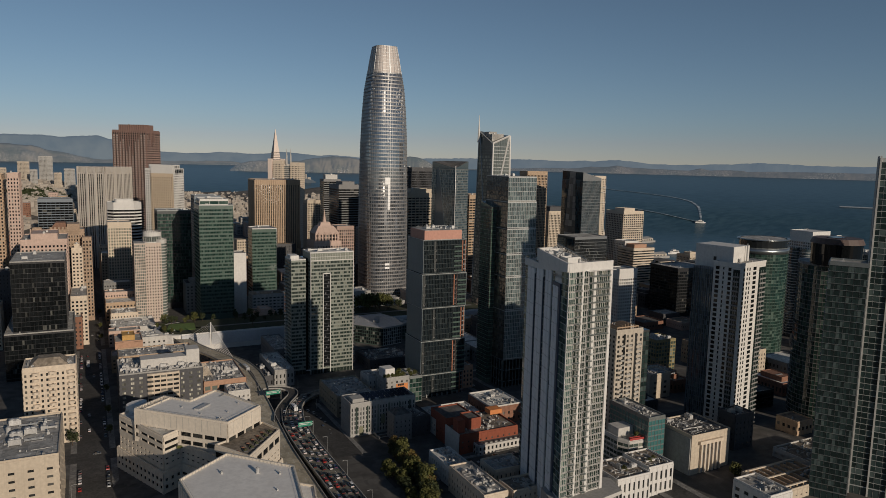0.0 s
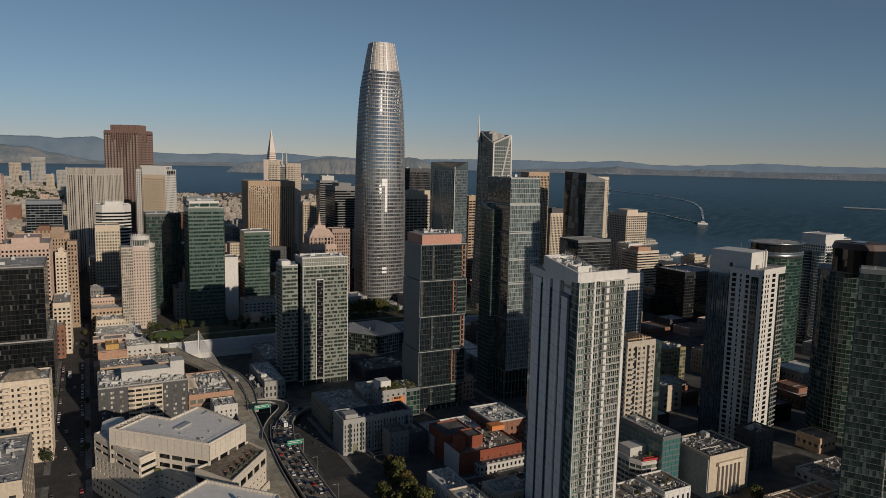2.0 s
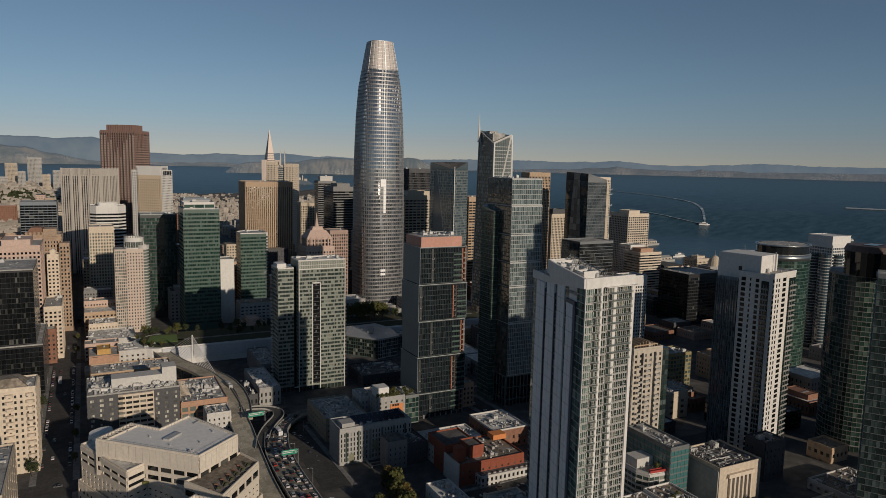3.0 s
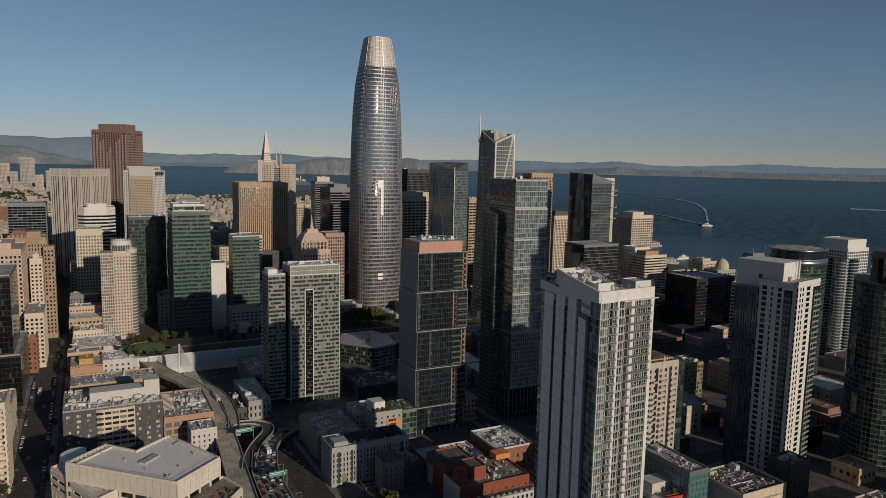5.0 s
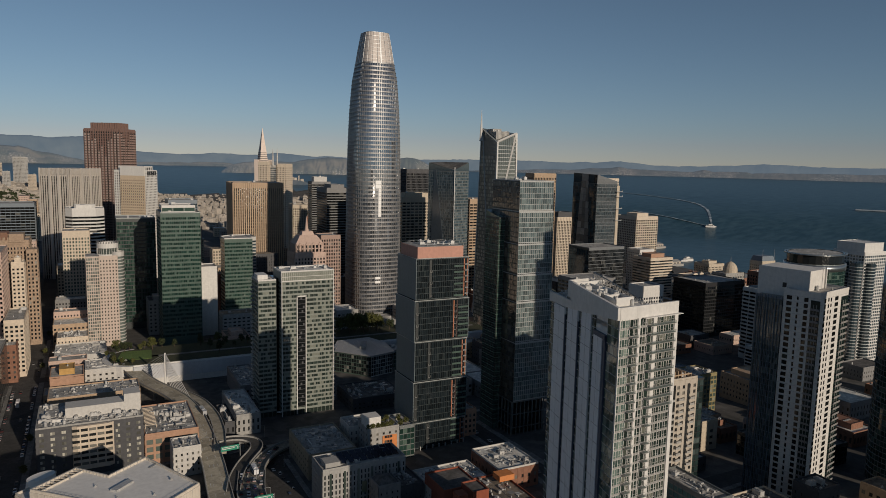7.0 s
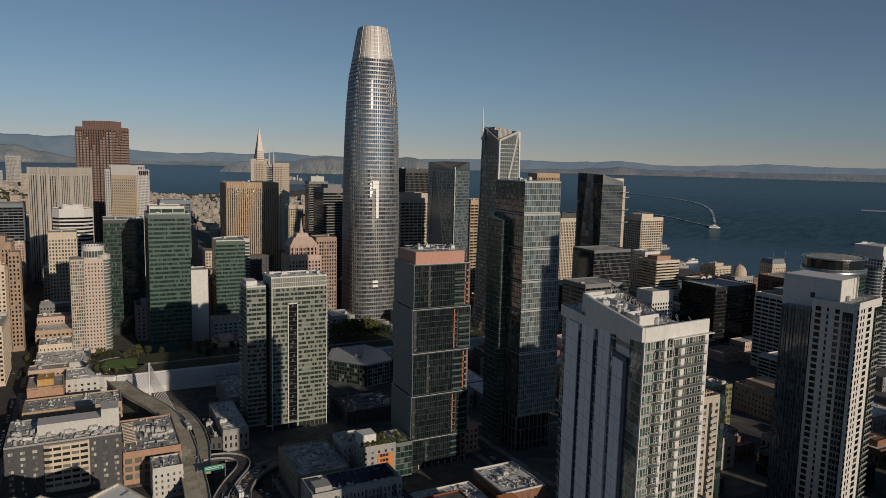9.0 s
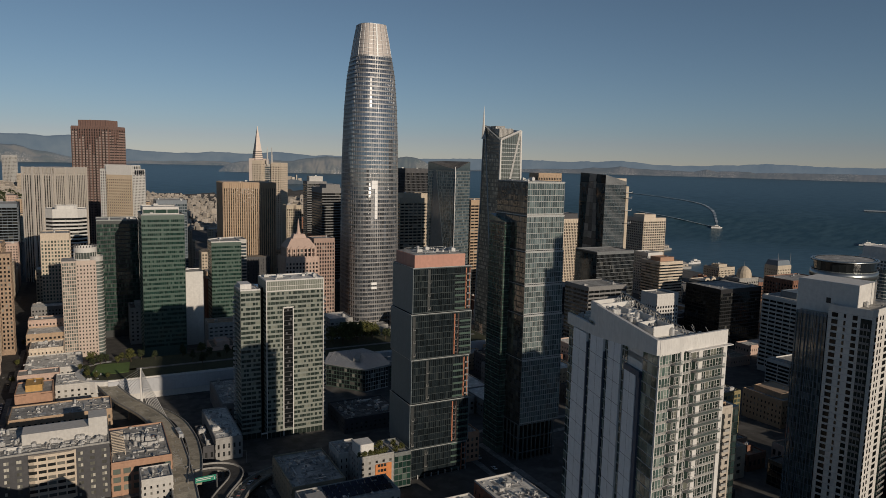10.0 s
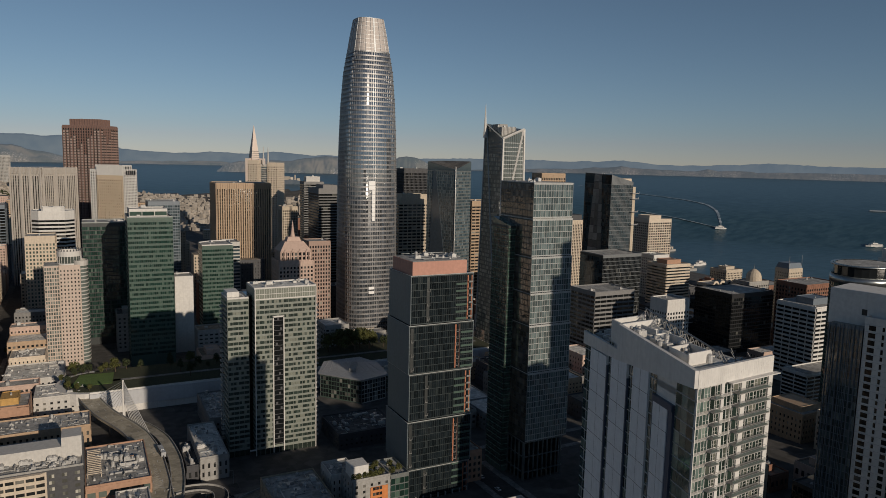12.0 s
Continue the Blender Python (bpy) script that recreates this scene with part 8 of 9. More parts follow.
PAINTS = [car_paint("white_car_paint", (0.7, 0.7, 0.7)), car_paint("silver_car_paint", (0.4, 0.41, 0.42)), car_paint("black_car_paint", (0.02, 0.02, 0.022)),
          car_paint("grey_car_paint", (0.12, 0.125, 0.13)), car_paint("red_car_paint", (0.35, 0.03, 0.025)), car_paint("blue_car_paint", (0.03, 0.06, 0.14))]
LAMP = surface("red_tail_lamp", (0.5, 0.02, 0.015), 0.3, 0.05, streak=0)


def make_car(paint, long=4.6, high=1.45, word="saloon"):
    root = thing("car", 0, 0, 0, f"{paint.name.split('_')[0]} {word} car on the roadway", "car", "cars on the roads")
    h = long / 2
    prof = [(-h, 0.35), (-h, 0.85), (-h + 0.25, 0.95), (h - 1.3, 0.92), (h - 0.1, 0.72), (h, 0.4)]
    s = Solid()
    n = len(prof)
    for w in (-0.9, 0.9):
        s.v += [(w, y, z) for y, z in prof]
    s.f = [tuple(range(n - 1, -1, -1)), tuple(range(n, 2 * n))] + [(i, (i + 1) % n, n + (i + 1) % n, n + i) for i in range(n)]
    part("body", s, paint, root)
    b = -h + (0.15 if word != "saloon" else 0.7)
    part("glasshouse", Solid().prism([(-0.84, b), (0.84, b), (0.84, h - 1.2), (-0.84, h - 1.2)], 0.9, high - 0.06, [(-0.66, b + 0.35), (0.66, b + 0.35), (0.66, h - 2.0), (-0.66, h - 2.0)]), G_BLACK, root)
    part("roof", Solid().box(-0.66, b + 0.35, high - 0.07, 0.66, h - 2.0, high), paint, root)
    wm = data_of("wheel", Solid().rod((-0.11, 0, 0), (0.11, 0, 0), 0.33, 8), TYRE)
    for x in (-0.82, 0.82):
        for y in (-h + 0.85, h - 0.9):
            piece("wheel", wm, pose(x, y, 0.33), root)
    part("tail_lamp", Solid().box(-0.83, -h - 0.02, 0.64, 0.83, -h + 0.03, 0.74), LAMP, root)
    return root


CARS = [make_car(p, *k) for p, k in ((PAINTS[0], (4.6, 1.45, "saloon")), (PAINTS[1], (4.7, 1.5, "saloon")), (PAINTS[2], (4.7, 1.7, "estate")), (PAINTS[3], (4.5, 1.45, "saloon")), (PAINTS[4], (4.5, 1.45, "saloon")), (PAINTS[5], (4.6, 1.65, "estate")), (PAINTS[0], (5.4, 2.1, "delivery")), (PAINTS[2], (4.6, 1.45, "saloon")))]
USED = set()


def put_car(x, y, z, deg, k=None):
    k = RND.choice((0, 0, 0, 1, 1, 1, 2, 2, 2, 3, 3, 3, 4, 5, 6, 7, 7)) if k is None else k
    m = pose(x, y, z, 0, 0, deg)
    if k in USED:
        return copy_thing(CARS[k], m)
    USED.add(k)
    CARS[k].matrix_basis = m
    return CARS[k]


for o in (-5.1, -1.7, 1.7, 5.1):
    d = 120 + RND.uniform(0, 8)
    while d < 395:
        p, t = line_at(FLINE, d)
        r = Vector((t.y, -t.x, 0))
        q = p + r * (o + RND.uniform(-0.3, 0.3))
        put_car(q.x, q.y, q.z + 0.02, math.degrees(math.atan2(-t.x, t.y)))
        d += RND.uniform(6.6, 13)
d = 6
while d < 60:
    p, t = line_at(ELINE, d)
    put_car(p.x, p.y, p.z + 0.02, math.degrees(math.atan2(-t.x, t.y)))
    d += RND.uniform(7, 10)
for x, deg in ((-345.2, 0), (-330.8, 180)):
    y = -420
    while y < -60:
        if abs(y + 374) > 22 and abs(y + 111) > 20 and RND.random() < 0.62:
            put_car(x, y, 0.14, deg)
        y += RND.uniform(6.5, 10)
for x, y, deg in ((-340, -300, 0), (-336, -205, 180), (-340, -140, 0), (-336, -60, 180), (-340, 20, 0), (-336, -372, 90), (-356, -376, 90), (-310, -370, 270), (-340, -330, 0)):
    put_car(x, y, 0.14, deg)
for k in range(14):
    put_car(-199 + RND.uniform(-1, 5), -400 + 7.0 * k, 0.15, RND.choice((0, 180)))
for k in range(0, 16, 2):
    put_car(-60 + (3.5 if k % 2 else -3.5), -480 + 9 * k, ground_z(-60, -480 + 9 * k) + 0.18, 0)
for k in range(8):
    put_car(-180 + 12 * k, -486 + 3.6 * (k % 2), ground_z(-180 + 12 * k, -486) + 0.16, 90)


for k in range(0, 12, 2):
    put_car(-178 + 11 * k + RND.uniform(-2, 2), -331.5 if k % 2 else -321.5, 0.16, 90)

def truck(x, y, z, deg, label, mat, long=11.0):
    root = thing("bus", x, y, z, label, "bus")
    root.rotation_euler = (0, 0, radians(deg))
    for nm, so, ma in (("body", Solid().box(-1.25, -long / 2, 0.5, 1.25, long / 2, 3.2), mat), ("window_band", Solid().box(-1.28, -long / 2 + 0.6, 1.5, 1.28, long / 2 - 0.3, 2.5), G_BLACK), ("roof_pod", Solid().box(-0.8, -2, 3.2, 0.8, 1, 3.5), mat)):
        o = new(nm, data_of(nm, so, ma))
        o.parent = root
    for x1 in (-1.1, 1.1):
        for y1 in (-long / 2 + 2, long / 2 - 2):
            o = new("wheel", data_of("wheel", Solid().rod((x1 - 0.15, y1, 0.5), (x1 + 0.15, y1, 0.5), 0.5, 10), TYRE))
            o.parent = root


truck(-213.0, -368, 9.15, 0, "white box lorry on the freeway", PAINTS[0], 9)
truck(-226, -268, 11.2, 5, "grey coach on the ramp", PAINTS[1], 12)
truck(-340, -170, 0.15, 0, "white city bus in the street", PAINTS[0], 12)
truck(-66, -352, 0.6, 20, "white delivery lorry in the dark street", PAINTS[0], 8)

# gantries, signs and lamps on the freeway
def sign_gantry(x, y, z, w, deg):
    root = thing("road_sign", x, y, z, "green overhead freeway sign on a steel gantry", "sign")
    root.rotation_euler = (0, 0, radians(deg))
    for nm, so, ma in (("post", Solid().rod((w / 2 + 0.6, 0.4, -9), (w / 2 + 0.6, 0.4, 7.5), 0.22, 8), STEEL), ("arm", Solid().rod((-w / 2, 0.4, 6.8), (w / 2 + 0.6, 0.4, 6.8), 0.16, 6).rod((-w / 2, 0.4, 5.6), (w / 2 + 0.6, 0.4, 5.6), 0.16, 6), STEEL),
                       ("board", Solid().box(-w / 2, 0, 4.6, w / 2, 0.15, 7.6), SIGN),
                       ("lettering", Solid().box(-w / 2 + 0.5, -0.03, 6.6, w / 2 - 1.2, -0.004, 7.0).box(-w / 2 + 0.5, -0.03, 5.7, w / 2 - 2.6, -0.004, 6.1), PAINT),
                       ("arrow", Solid().box(w / 2 - 1.0, -0.03, 5.0, w / 2 - 0.6, -0.004, 6.4), PAINT)):
        o = new(nm, data_of(nm, so, ma))
        o.parent = root


sign_gantry(-218.3, -413.8, 9.9, 9.0, 0)
sign_gantry(-221.4, -341.5, 8.2, 10.5, 4)


def street_lamp(x, y, z, h, deg, group="freeway lamps"):
    root = thing("street_lamp", x, y, z, "slim galvanised lamp post with a curved arm", "lamp", group)
    root.rotation_euler = (0, 0, radians(deg))
    for nm, so, ma in (("pole", Solid().rod((0, 0, 0), (0, 0, h), 0.14, 8, 0.08), STEEL), ("arm", Solid().rod((0, 0, h), (1.4, 0, h + 0.35), 0.06, 6).rod((1.4, 0, h + 0.35), (2.4, 0, h + 0.3), 0.05, 6), STEEL), ("head", Solid().box(2.2, -0.15, h + 0.18, 3.0, 0.15, h + 0.32), GREY)):
        o = new(nm, data_of(nm, so, ma))
        o.parent = root


for y in (-560, -520, -482, -446, -410, -378):
    street_lamp(-214.2, y, 8, 11, 180)
for y in (-430, -340, -250, -170, -90, -10):
    street_lamp(-349, y, 0.2, 8, 0, "street lamps")
for y in (-350, -300, -240):
    street_lamp(-192, y, 0.2, 8, 180, "street lamps")


# ---- trees ----
def make_tree(h, spread, leaf, seed, label, conic=0.0):
    r = random.Random(seed)
    root = thing("tree", 0, 0, 0, label, "tree", "street and park trees")
    t = Solid().rod((0, 0, -0.3), (0.1, 0.05, h * 0.45), 0.028 * h, 8, 0.016 * h)
    lobes = []
    for k in range(9):
        a = k * 2.4 + r.uniform(-0.4, 0.4)
        q = r.uniform(0.35, 0.95) * spread * (1 - conic * k / 11)
        z = h * (0.42 + 0.055 * k)
        e = (q * 0.75 * math.cos(a), q * 0.75 * math.sin(a), z)
        t.rod((0.05, 0.02, h * (0.25 + 0.03 * k)), e, 0.010 * h, 5, 0.004 * h)
        lobes.append((e, spread * r.uniform(0.32, 0.55) * (1 - 0.4 * conic * k / 9)))
    lobes.append(((0, 0, h * 0.86), spread * (0.45 - 0.25 * conic)))
    part("trunk", t, BARK, root)
    s = Solid()
    for (x, y, z), q in lobes:
        for _ in range(70):
            d = Vector((r.gauss(0, 1), r.gauss(0, 1), r.gauss(0, 0.8))).normalized() * q * r.uniform(0.55, 1.08)
            c = Vector((x, y, z)) + d
            n = (d.normalized() + Vector((r.uniform(-0.6, 0.6), r.uniform(-0.6, 0.6), r.uniform(-0.2, 0.8)))).normalized()
            u = n.orthogonal().normalized()
            v = n.cross(u)
            w = r.uniform(0.05, 0.10) * h * 0.62
            b = n * w * 0.25
            s.add([tuple(c - u * w), tuple(c - v * w * 0.7 + b), tuple(c + u * w), tuple(c + v * w * 0.7 + b)], [(0, 1, 2, 3)])
    part("crown", s, leaf, root)
    return root


TREES = [make_tree(11, 4.6, LEAF, 1, "leafy yellow-green tree with an uneven crown"), make_tree(9, 3.6, LEAFDARK, 2, "dark green tree with an uneven crown"), make_tree(13, 3.4, LEAFDARK, 3, "tall dark narrow tree", 0.9), make_tree(7, 2.8, LEAF, 4, "small light green tree"), make_tree(10, 4.0, LEAFGOLD, 5, "golden brown leafy tree with an uneven crown")]
TREE_USED = set()


def put_tree(k, x, y, z, sc=1.0):
    m = pose(x, y, z, 0, 0, RND.uniform(0, 360)) @ Matrix.Scale(sc, 4)
    if k in TREE_USED:
        o = copy_thing(TREES[k], m)
        o.scale = (sc, sc, sc)
    else:
        TREE_USED.add(k)
        TREES[k].matrix_basis = m
    return None


for x, y, k, sc in ((-78, -116, 0, 1.5), (-70, -120, 0, 1.8), (-63, -114, 0, 1.7), (-56, -121, 0, 1.8), (-49, -115, 0, 1.7), (-42, -120, 0, 1.6), (-66, -106, 0, 1.3), (-52, -106, 1, 1.4), (-36, -112, 0, 1.2), (-28, -118, 1, 1.2), (-10, -116, 0, 1.2), (8, -120, 1, 1.2), (26, -116, 0, 1.2)):
    put_tree(k, x, y, 16.4, sc)
for x, y, k, sc in ((-266, -108, 1, 1.0), (-272, -112, 1, 0.8), (-244, -108, 0, 1.0), (-236, -104, 1, 0.9), (-226, -108, 1, 0.8), (-275, -140, 3, 0.9), (-270, -146, 3, 0.8), (-262, -149, 3, 0.7), (-254, -110, 3, 0.9), (-205, -110, 1, 0.9), (-190, -106, 0, 0.9), (-150, -108, 1, 0.9), (-130, -112, 0, 0.9), (-110, -108, 1, 0.9)):
    put_tree(k, x, y, 16.4, sc)
for k in range(26):
    f = k / 25
    put_tree(RND.choice((4, 4, 0, 1)), -172 + 2 * math.sin(k * 2.1) - 6 * f, -450 - 62 * f, 1.5, RND.uniform(0.9, 1.35))
for k in range(12):
    put_tree(RND.choice((1, 0)), -184 + RND.uniform(-4, 4), -470 - 5 * k, 1.2, RND.uniform(0.8, 1.1))
for y in (-352, -345, -300, -230, -60, -25):
    put_tree(1, -349.5, y, 0.2, 1.0)
for y in (-340, -300, -250, -80, -30, 40):
    put_tree(3, -327.8, y, 0.2, 0.9)
for x, y, z in ((-146, -368, 23.1), (-143, -368.5, 23.1), (-140, -368.5, 23.1), (-137, -368.5, 23.1), (-134, -368.5, 23.1), (-131, -367, 23.1), (-124, -366, 22.2), (-120, -364, 22.2), (-145, -362, 23.1), (-141, -361, 23.1), (-137, -362.5, 23.1), (-133, -361, 23.1), (-130, -358, 23.1), (-122, -358, 22.2)):
    put_tree(3, x, y, z - 1.5, 0.7)
for x, y, z in ((-146, -538, 4), (-140, -541, 4), (-52, -538, 27), (-56, -536, 27), (-60, -538, 27), (-70, -560, 22), (-66, -558, 22), (-88, -560, 21), (170, -424, 8), (178, -430, 8), (186, -428, 8), (-18, -572, 9), (10, -610, 9), (16, -606, 9), (22, -610, 9)):
    put_tree(3 if z > 15 else 0, x, y, z, 0.6 if z > 15 else 0.9)
for x, y in ((130, -350), (118, -360), (146, -352), (100, -366), (190, -380), (205, -372), (600, 60), (606, 90), (598, 130), (604, 10)):
    put_tree(1, x, y, ground_z(x, y), 0.9)

# only dark-leaved kinds here: their leaf colour stands in for shade on the park
for k in range(22):
    put_tree(RND.choice((1, 1, 2, 1)), -205 + 5.4 * k + RND.uniform(-2, 2), RND.choice((-108, -116, -124, -140)) + RND.uniform(-3, 3), 16.3, RND.uniform(0.6, 1.0))
for x, y, k, sc in ((-272, -104, 0, 0.9), (-262, -104, 1, 0.8), (-276, -128, 1, 0.7), (-250, -103, 3, 1.0), (-280, -120, 3, 0.8)):
    put_tree(k, x, y, 16.4, sc)

# ---- infill city blocks ----
TAKEN = []
for o in list(scene.objects):
    if o.parent is None and o.name.split(".")[0] in ("office_tower", "office_block", "glass_tower", "apartment_tower", "low_building", "apartment_building", "parking_garage", "transit_hall", "rounded_tower", "stacked_tower", "braced_tower", "office_complex", "glass_block", "glass_pavilion", "market_hall", "pyramid_tower", "glass_tower_wing"):
        b = [c.matrix_basis.translation + o.location for c in o.children]
        lo, hi = [1e9, 1e9], [-1e9, -1e9]
        for c in o.children:
            if c.name.split(".")[0] in ("body", "tier", "core", "block", "rear_wing", "base_hall"):
                for v in c.data.vertices:
                    p = v.co + o.location
                    lo = [min(lo[0], p.x), min(lo[1], p.y)]
                    hi = [max(hi[0], p.x), max(hi[1], p.y)]
        if hi[0] > lo[0]:
            TAKEN.append((lo[0], lo[1], hi[0], hi[1]))
ROADS = [(-352, -720, -324, 600), (-245, -760, -190, -290), (-270, -300, -215, -140), (-300, -337, 40, -316), (-190, -494, 60, -476), (-68, -640, -52, -320)]
WALLS = [BEIGE, GREY, PINK, TAN, BRICK, MIDGREY, DARKGREY]
FILL = random.Random(21)


def free(x0, y0, x1, y1, gap=2.5):
    return all(x1 + gap < a or x0 - gap > c or y1 + gap < b or y0 - gap > d for a, b, c, d in TAKEN + ROADS)


def infill(x0, y0, x1, y1, count, hmin, hmax, wmin=14, wmax=36, far=False):
    for _ in range(count * 6):
        if count <= 0:
            break
        w, d = FILL.uniform(wmin, wmax), FILL.uniform(wmin, wmax)
        x, y = FILL.uniform(x0, x1), FILL.uniform(y0, y1)
        if not inside(SHORE, x, y) or not inside(SHORE, x + w + 25, y + d) or not free(x, y, x + w, y + d):
            continue
        count -= 1
        TAKEN.append((x, y, x + w, y + d))
        h = hmin + (hmax - hmin) * FILL.random() ** 2
        wall = FILL.choice(WALLS)
        word = wall.name.replace("_", " ")
        building("city_building", f"{word} city building with regular windows", "building", rect(x, y, w, d), ground_z(x + w / 2, y + d / 2) + h,
                 style(wall, FILL.choice((G_LOW, G_GREY, G_LOW)), FILL.uniform(3.4, 4.0), FILL.uniform(2.8, 4.4), FILL.uniform(1.6, 2.3), FILL.uniform(1.8, 2.3), 0.3, 0.25, 2, 4), units=0 if far else FILL.randrange(1, 4), parapet=0 if far else 1.0, roof=FILL.choice((ROOF, ROOFLIGHT, ROOFDARK, ROOFBROWN)), house=(5, 3.5, wall) if FILL.random() < 0.35 and not far else None)


# terraces of old buildings on both sides of the street
for side, x0 in ((0, -376), (1, -322)):
    y = -226
    while y < 420:
        d, w = FILL.uniform(14, 30), 22 if side == 0 else FILL.uniform(24, 34)
        if free(x0 + 0.5, y, x0 + w, y + d, 0.4):
            TAKEN.append((x0, y, x0 + w, y + d))
            wall = FILL.choice((BRICK, PINK, CREAM, TAN, BEIGE, TERRA, MIDGREY))
            h = FILL.uniform(12, 34) if y < 150 else FILL.uniform(20, 60)
            if side == 1 and y < -60:
                h = 8 + 0.2 * h
            building("city_building", f"{wall.name.replace('_', ' ')} street building with a cornice", "building", rect(x0, y, w, d), h,
                     style(wall, G_LOW, 3.6, FILL.uniform(2.6, 3.4), 1.4, 1.7, 0.3, 0.24, 1.8, 4), units=FILL.randrange(2, 5), roof=FILL.choice((ROOF, ROOFLIGHT, ROOFBROWN)))
        y += d + 0.6
infill(-50, -316, 120, -160, 22, 10, 26)
infill(-325, -95, 330, 60, 26, 12, 40)
infill(330, -95, 560, 60, 10, 8, 18)
infill(-325, 60, 400, 420, 46, 20, 75, far=True)
infill(400, 60, 640, 420, 10, 8, 16, far=True)
infill(-20, -470, 70, -380, 6, 8, 16, 12, 26)
infill(60, -580, 150, -440, 8, 8, 14, 14, 30)
infill(-500, -100, -360, 500, 26, 20, 70)
infill(60, -450, 560, -110, 40, 8, 22)
infill(-150, 400, 740, 1000, 28, 15, 60, far=True)
infill(-700, 400, -150, 1100, 24, 20, 75, far=True)


# ---- far low city: houses nobody could count ----
def far_houses(name, x0, y0, x1, y1, count, hmin, hmax, seed, wmin=8, wmax=22):
    r = random.Random(seed)
    s = Solid()
    for _ in range(count):
        x, y = r.uniform(x0, x1), r.uniform(y0, y1)
        w, d = r.uniform(wmin, wmax), r.uniform(wmin, wmax)
        g = ground_z(x, y)
        x, y, k = squeeze(x, y)
        if not inside(SHORE, x + 12, y) or not inside(SHORE, x, y + 14):
            continue
        w, d = w * k, d * k
        z = g * k + far_z(math.hypot(x - EYE0[0], y - EYE0[1]))
        h = hmin + (hmax - hmin) * r.random() ** 3
        h *= k
        s.prism(rect(x, y, w, d, -36), z - 6, z + h)
        if r.random() < 0.5:
            s.prism(rect(x + 2, y - 1, w * 0.4, d * 0.4, -36), z + h, z + h + 3)
    ob = new(name, data_of(name, s, HOUSES))
    tagged(ob, "distant spread of pale low city houses", "houses", kind="stuff")


far_houses("distant_houses", -1900, 1000, 60, 3300, 8200, 6, 17, 5, 6, 14)
far_houses("distant_houses", -1000, 1050, -330, 1950, 3200, 5, 13, 15, 5, 12)
far_houses("distant_houses", 0, 900, 800, 2500, 2600, 6, 20, 6, 6, 15)
far_houses("distant_houses", -1800, -200, -520, 1000, 2400, 8, 40, 9)
far_houses("distant_houses", -1700, 700, -800, 1900, 2600, 7, 18, 25, 8, 16)
# panes paled and dulled in colour to stand in for distance haze
G_HAZY = glass("pale_hazy_glass", (0.20, 0.19, 0.17), (0.36, 0.34, 0.30), 0.4, rough=0.3)
for x, y, w, h, mat in ((-484, 1172, 18, 156, CREAM), (-441, 1225, 22, 170, OFFWHITE), (-383, 1127, 17, 141, OFFWHITE), (-455, 1124, 11, 138, OFFWHITE), (-405, 1122, 12, 131, CREAM), (-505, 1150, 20, 124, OFFWHITE), (-540, 1190, 22, 140, CREAM)):
    building("hill_apartments", "pale hilltop apartment tower in the distance", "building", rect(x, y, w, w, -36), h, style(mat, G_HAZY, 3.2, 3.4, 1.4, 1.5, 0.3, 0.4, 2, 4), units=2, z0=30)
far_houses("distant_houses", -600, 860, -290, 1230, 1500, 5, 13, 33, 7, 15)
hw = Solid()
rr = random.Random(31)
for _ in range(1300):
    x, y = rr.gauss(-436, 30), rr.gauss(1065, 16)
    z = ground_z(x, y) + 3
    q = rr.uniform(2, 4.5)
    c = Vector((x, y, z + rr.uniform(0, 8)))
    a = rr.uniform(0, 6.28)
    u, v = Vector((math.cos(a), math.sin(a), rr.uniform(-0.5, 0.5))) * q, Vector((-math.sin(a) * 0.5, math.cos(a) * 0.5, 0.8)) * q
    hw.add([tuple(c - u), tuple(c - v), tuple(c + u), tuple(c + v)], [(0, 1, 2, 3)])
tagged(new("hill_trees", data_of("hill_trees", hw, LEAFDARK)), "dark wooded park slope in the distance", "trees", kind="stuff")

# ---- waterfront ----
def pier(x, y, w, d, turn, h, label):
    root = thing("pier", x, y, 0, label, "pier", "waterfront piers")
    part("deck", Solid().prism(grown(rect(x, y, w, d, turn), 4), -3, 1.8), GREY, root)
    q = rect(x, y, w, d, turn)
    part("shed", Solid().prism(q, 1.6, h), PIERWALL, root)
    n, at, _ = along(q[0], q[1])
    m = math.hypot(q[2][0] - q[1][0], q[2][1] - q[1][1])
    part("shed_roof", Solid().add([at(-0.6, 0.6, h), at(n + 0.6, 0.6, h), at(n + 0.6, -m / 2, h + 3.2), at(-0.6, -m / 2, h + 3.2), at(n + 0.6, -m - 0.6, h), at(-0.6, -m - 0.6, h)],
                                  [(0, 1, 2, 3), (3, 2, 4, 5), (1, 4, 2), (0, 3, 5), (1, 0, 5, 4)]), GREY, root)
    for k in range(int(n / 9) if y < 500 else 0):
        part("shed_door", Solid().box(3 + 9 * k, 0.0, 2.2, 8 + 9 * k, 0.15, h - 1.5, at), DARKGREY, root)


for x, y, w, d, t, h in ((668, 214, 40, 18, 4, 6), (770, 420, 120, 30, 12, 7), (800, 560, 200, 34, 16, 11), (840, 760, 180, 34, 20, 11), (850, 1000, 180, 34, 24, 11)):
    pier(x, y, w, d, t, h, "pale pier shed on a concrete deck in the bay")


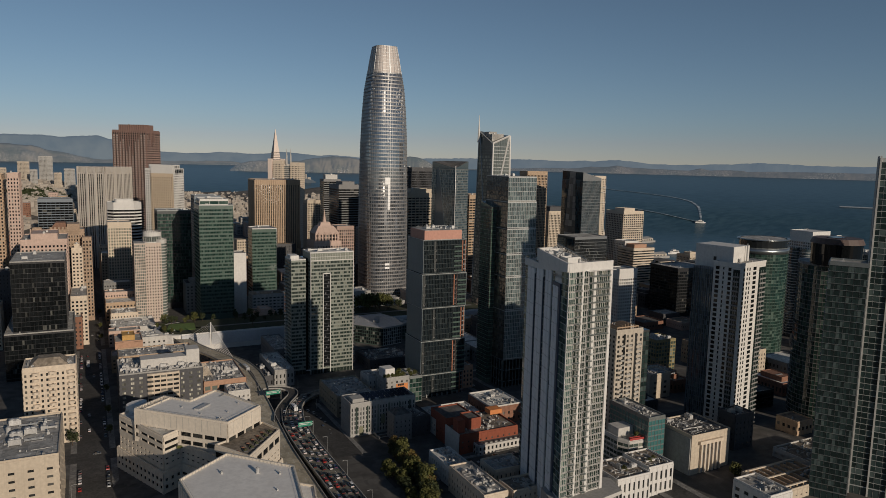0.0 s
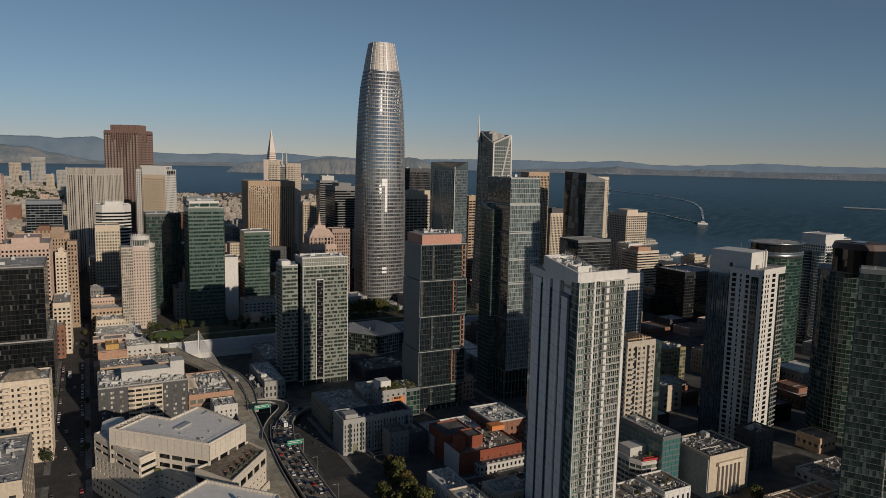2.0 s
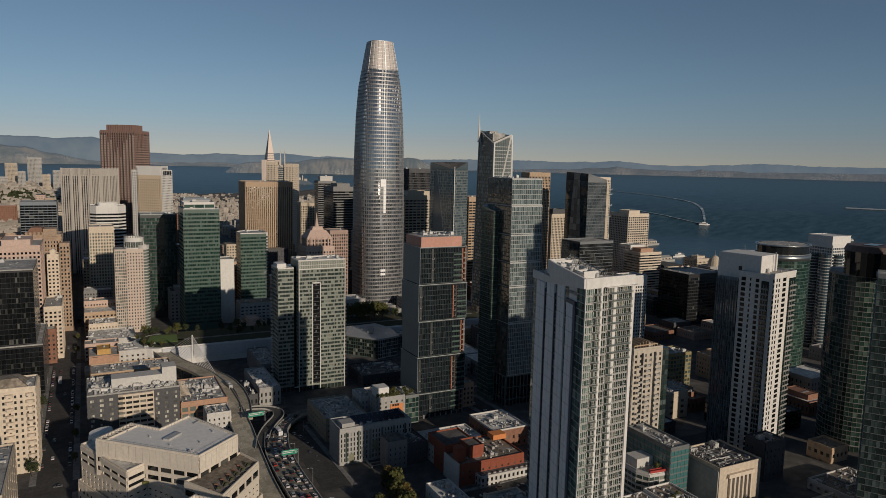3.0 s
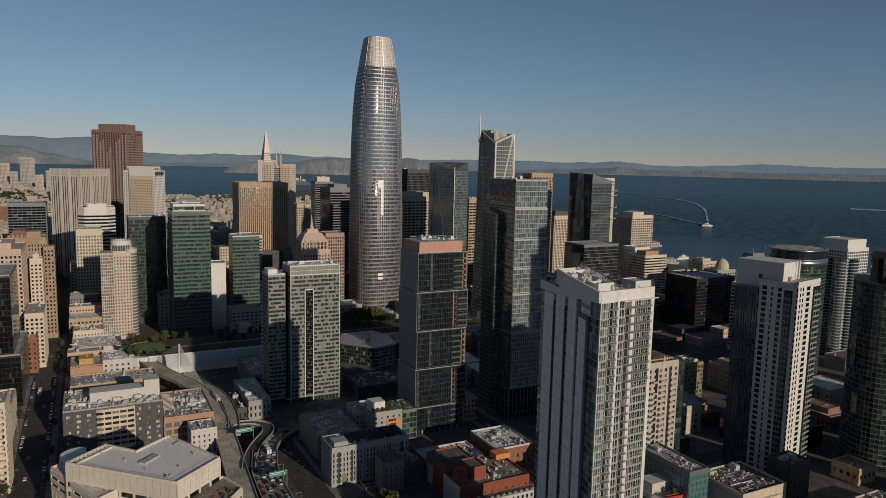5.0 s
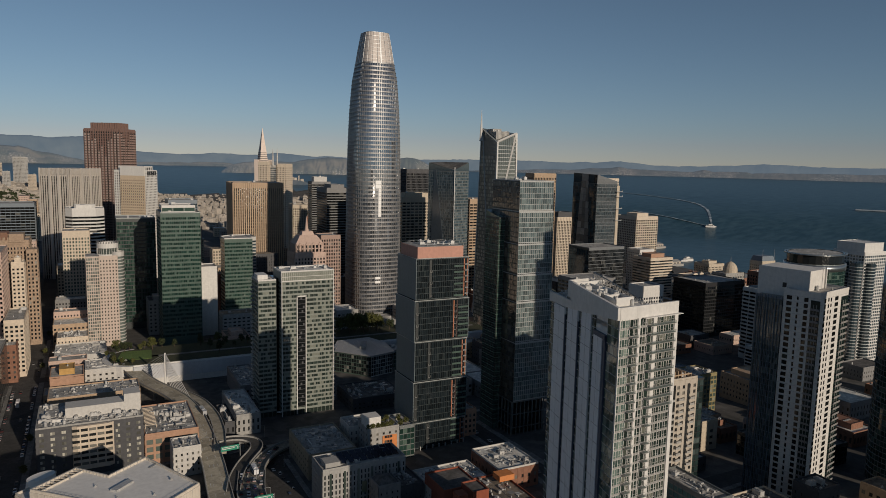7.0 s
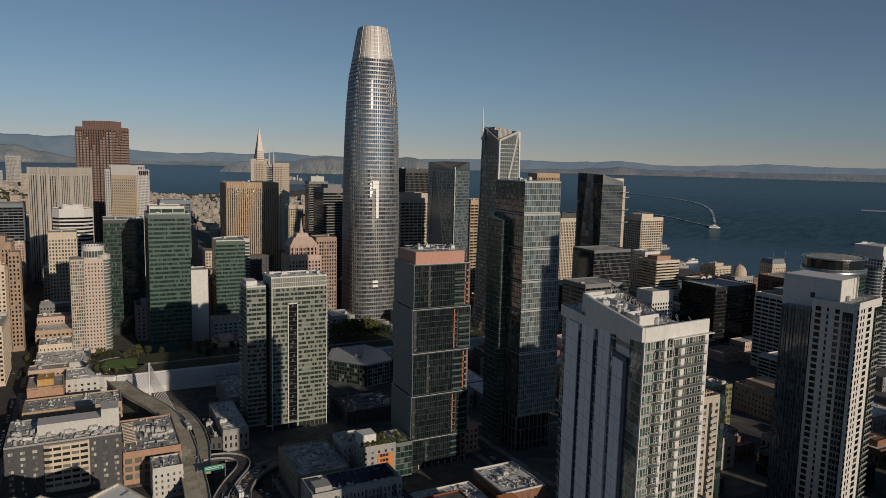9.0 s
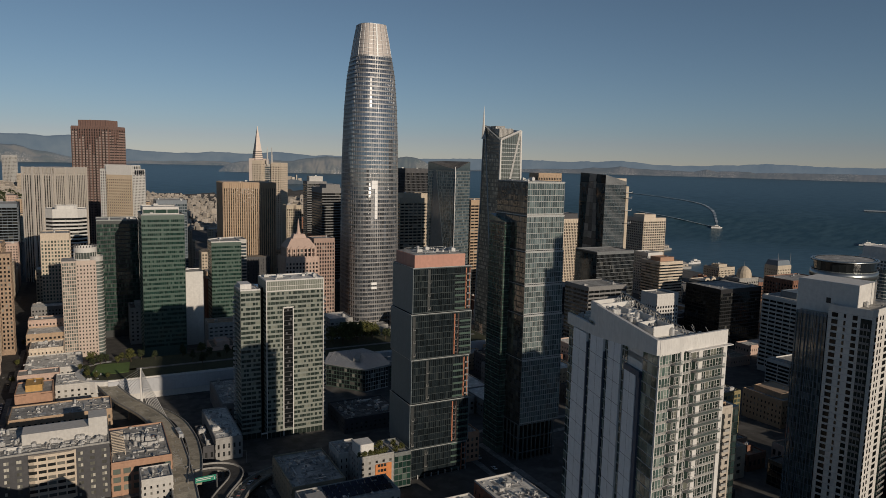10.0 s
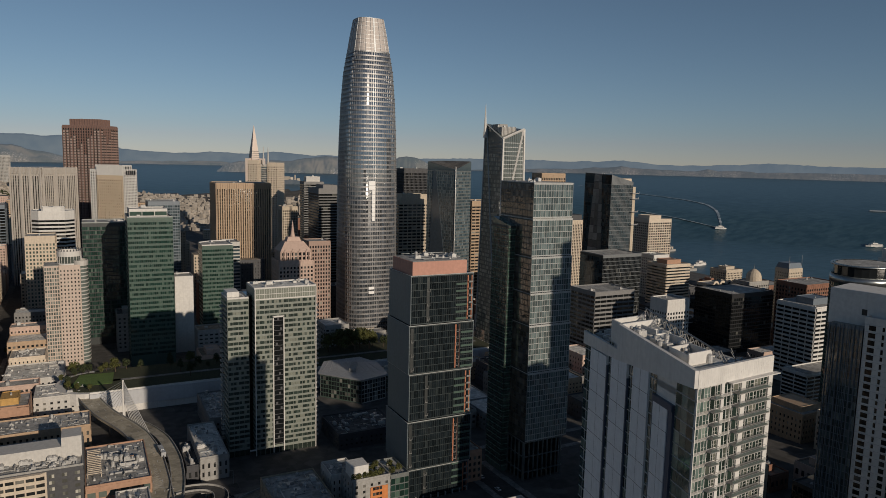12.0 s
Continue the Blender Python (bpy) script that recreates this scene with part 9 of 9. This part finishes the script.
def ship(x, y, long, deg, label):
    x, y, k = squeeze(x, y)
    long *= k
    root = thing("ferry", x, y, water_z(x, y), label, "boat")
    root.rotation_euler = (0, 0, radians(deg))
    w = long * 0.13
    hull = [(-long / 2, -w), (long * 0.25, -w), (long / 2, 0), (long * 0.25, w), (-long / 2, w)]
    for nm, so, ma in (("hull", Solid().prism(hull, -0.5, 3.0), WHITE), ("cabin", Solid().prism([(-long * 0.45, -w * 0.85), (long * 0.22, -w * 0.85), (long * 0.3, 0), (long * 0.22, w * 0.85), (-long * 0.45, w * 0.85)], 3.0, 6.0), WHITE),
                       ("window_band", Solid().box(-long * 0.42, -w * 0.9, 4.0, long * 0.2, w * 0.9, 5.2), G_DARK), ("bridge_deck", Solid().box(-long * 0.2, -w * 0.6, 6.0, long * 0.12, w * 0.6, 8.6), WHITE), ("mast", Solid().rod((0, 0, 8.6), (0, 0, 13), 0.2, 6), STEEL)):
        o = new(nm, data_of(nm, so, ma))
        o.parent = root


def foam_material():
    m, t, n, l, b = nodes_of("wake_foam")
    f, _ = noise_fac(t, 0.05, 6, 0.4, 0.62)
    l.new(mix_rgb(t, f, (0.14, 0.19, 0.22), (0.48, 0.52, 0.54)), b.inputs["Base Color"])
    b.inputs["Roughness"].default_value = 0.4
    return m


FOAM = foam_material()


def wake(pts, w0, w1):
    pts = [squeeze(*p)[:2] for p in pts]
    s = Solid()
    n = len(pts)
    for i, (x, y) in enumerate(pts):
        a, b = pts[max(0, i - 1)], pts[min(n - 1, i + 1)]
        d = Vector((b[0] - a[0], b[1] - a[1])).normalized()
        w = (w0 + (w1 - w0) * i / (n - 1)) * (1 + 0.25 * math.sin(i * 2.3))
        z = water_z(x, y) + 0.9
        s.v += [(x + d.y * w, y - d.x * w, z), (x - d.y * w, y + d.x * w, z)]
    s.f = [(2 * i, 2 * i + 1, 2 * i + 3, 2 * i + 2) for i in range(n - 1)]
    tagged(new("wake", data_of("wake", s, FOAM)), "pale foam wake trailing on the bay", "wake", kind="stuff")


ship(1495, 858, 34, -35, "white passenger ferry under way on the bay")
ship(1490, 374, 40, 150, "white passenger ferry under way on the bay")
ship(770, 262, 34, 190, "white moored excursion boat by the piers")
def course(*pts):
    """Points at even steps along a smooth line on the water."""
    return [(p.x, p.y) for p in path_frames([(x, y, 0) for x, y in pts], 55.0)]


wake(course((1508, 866), (1549, 960), (1590, 1053), (1644, 1187), (1730, 1361), (1790, 1540)), 3, 8)
wake(course((1512, 868), (1668, 1015), (1818, 1155), (2170, 1484), (2569, 1912), (2806, 2301), (2995, 2731), (3083, 3101), (3328, 3642), (3641, 4330)), 2.5, 9)
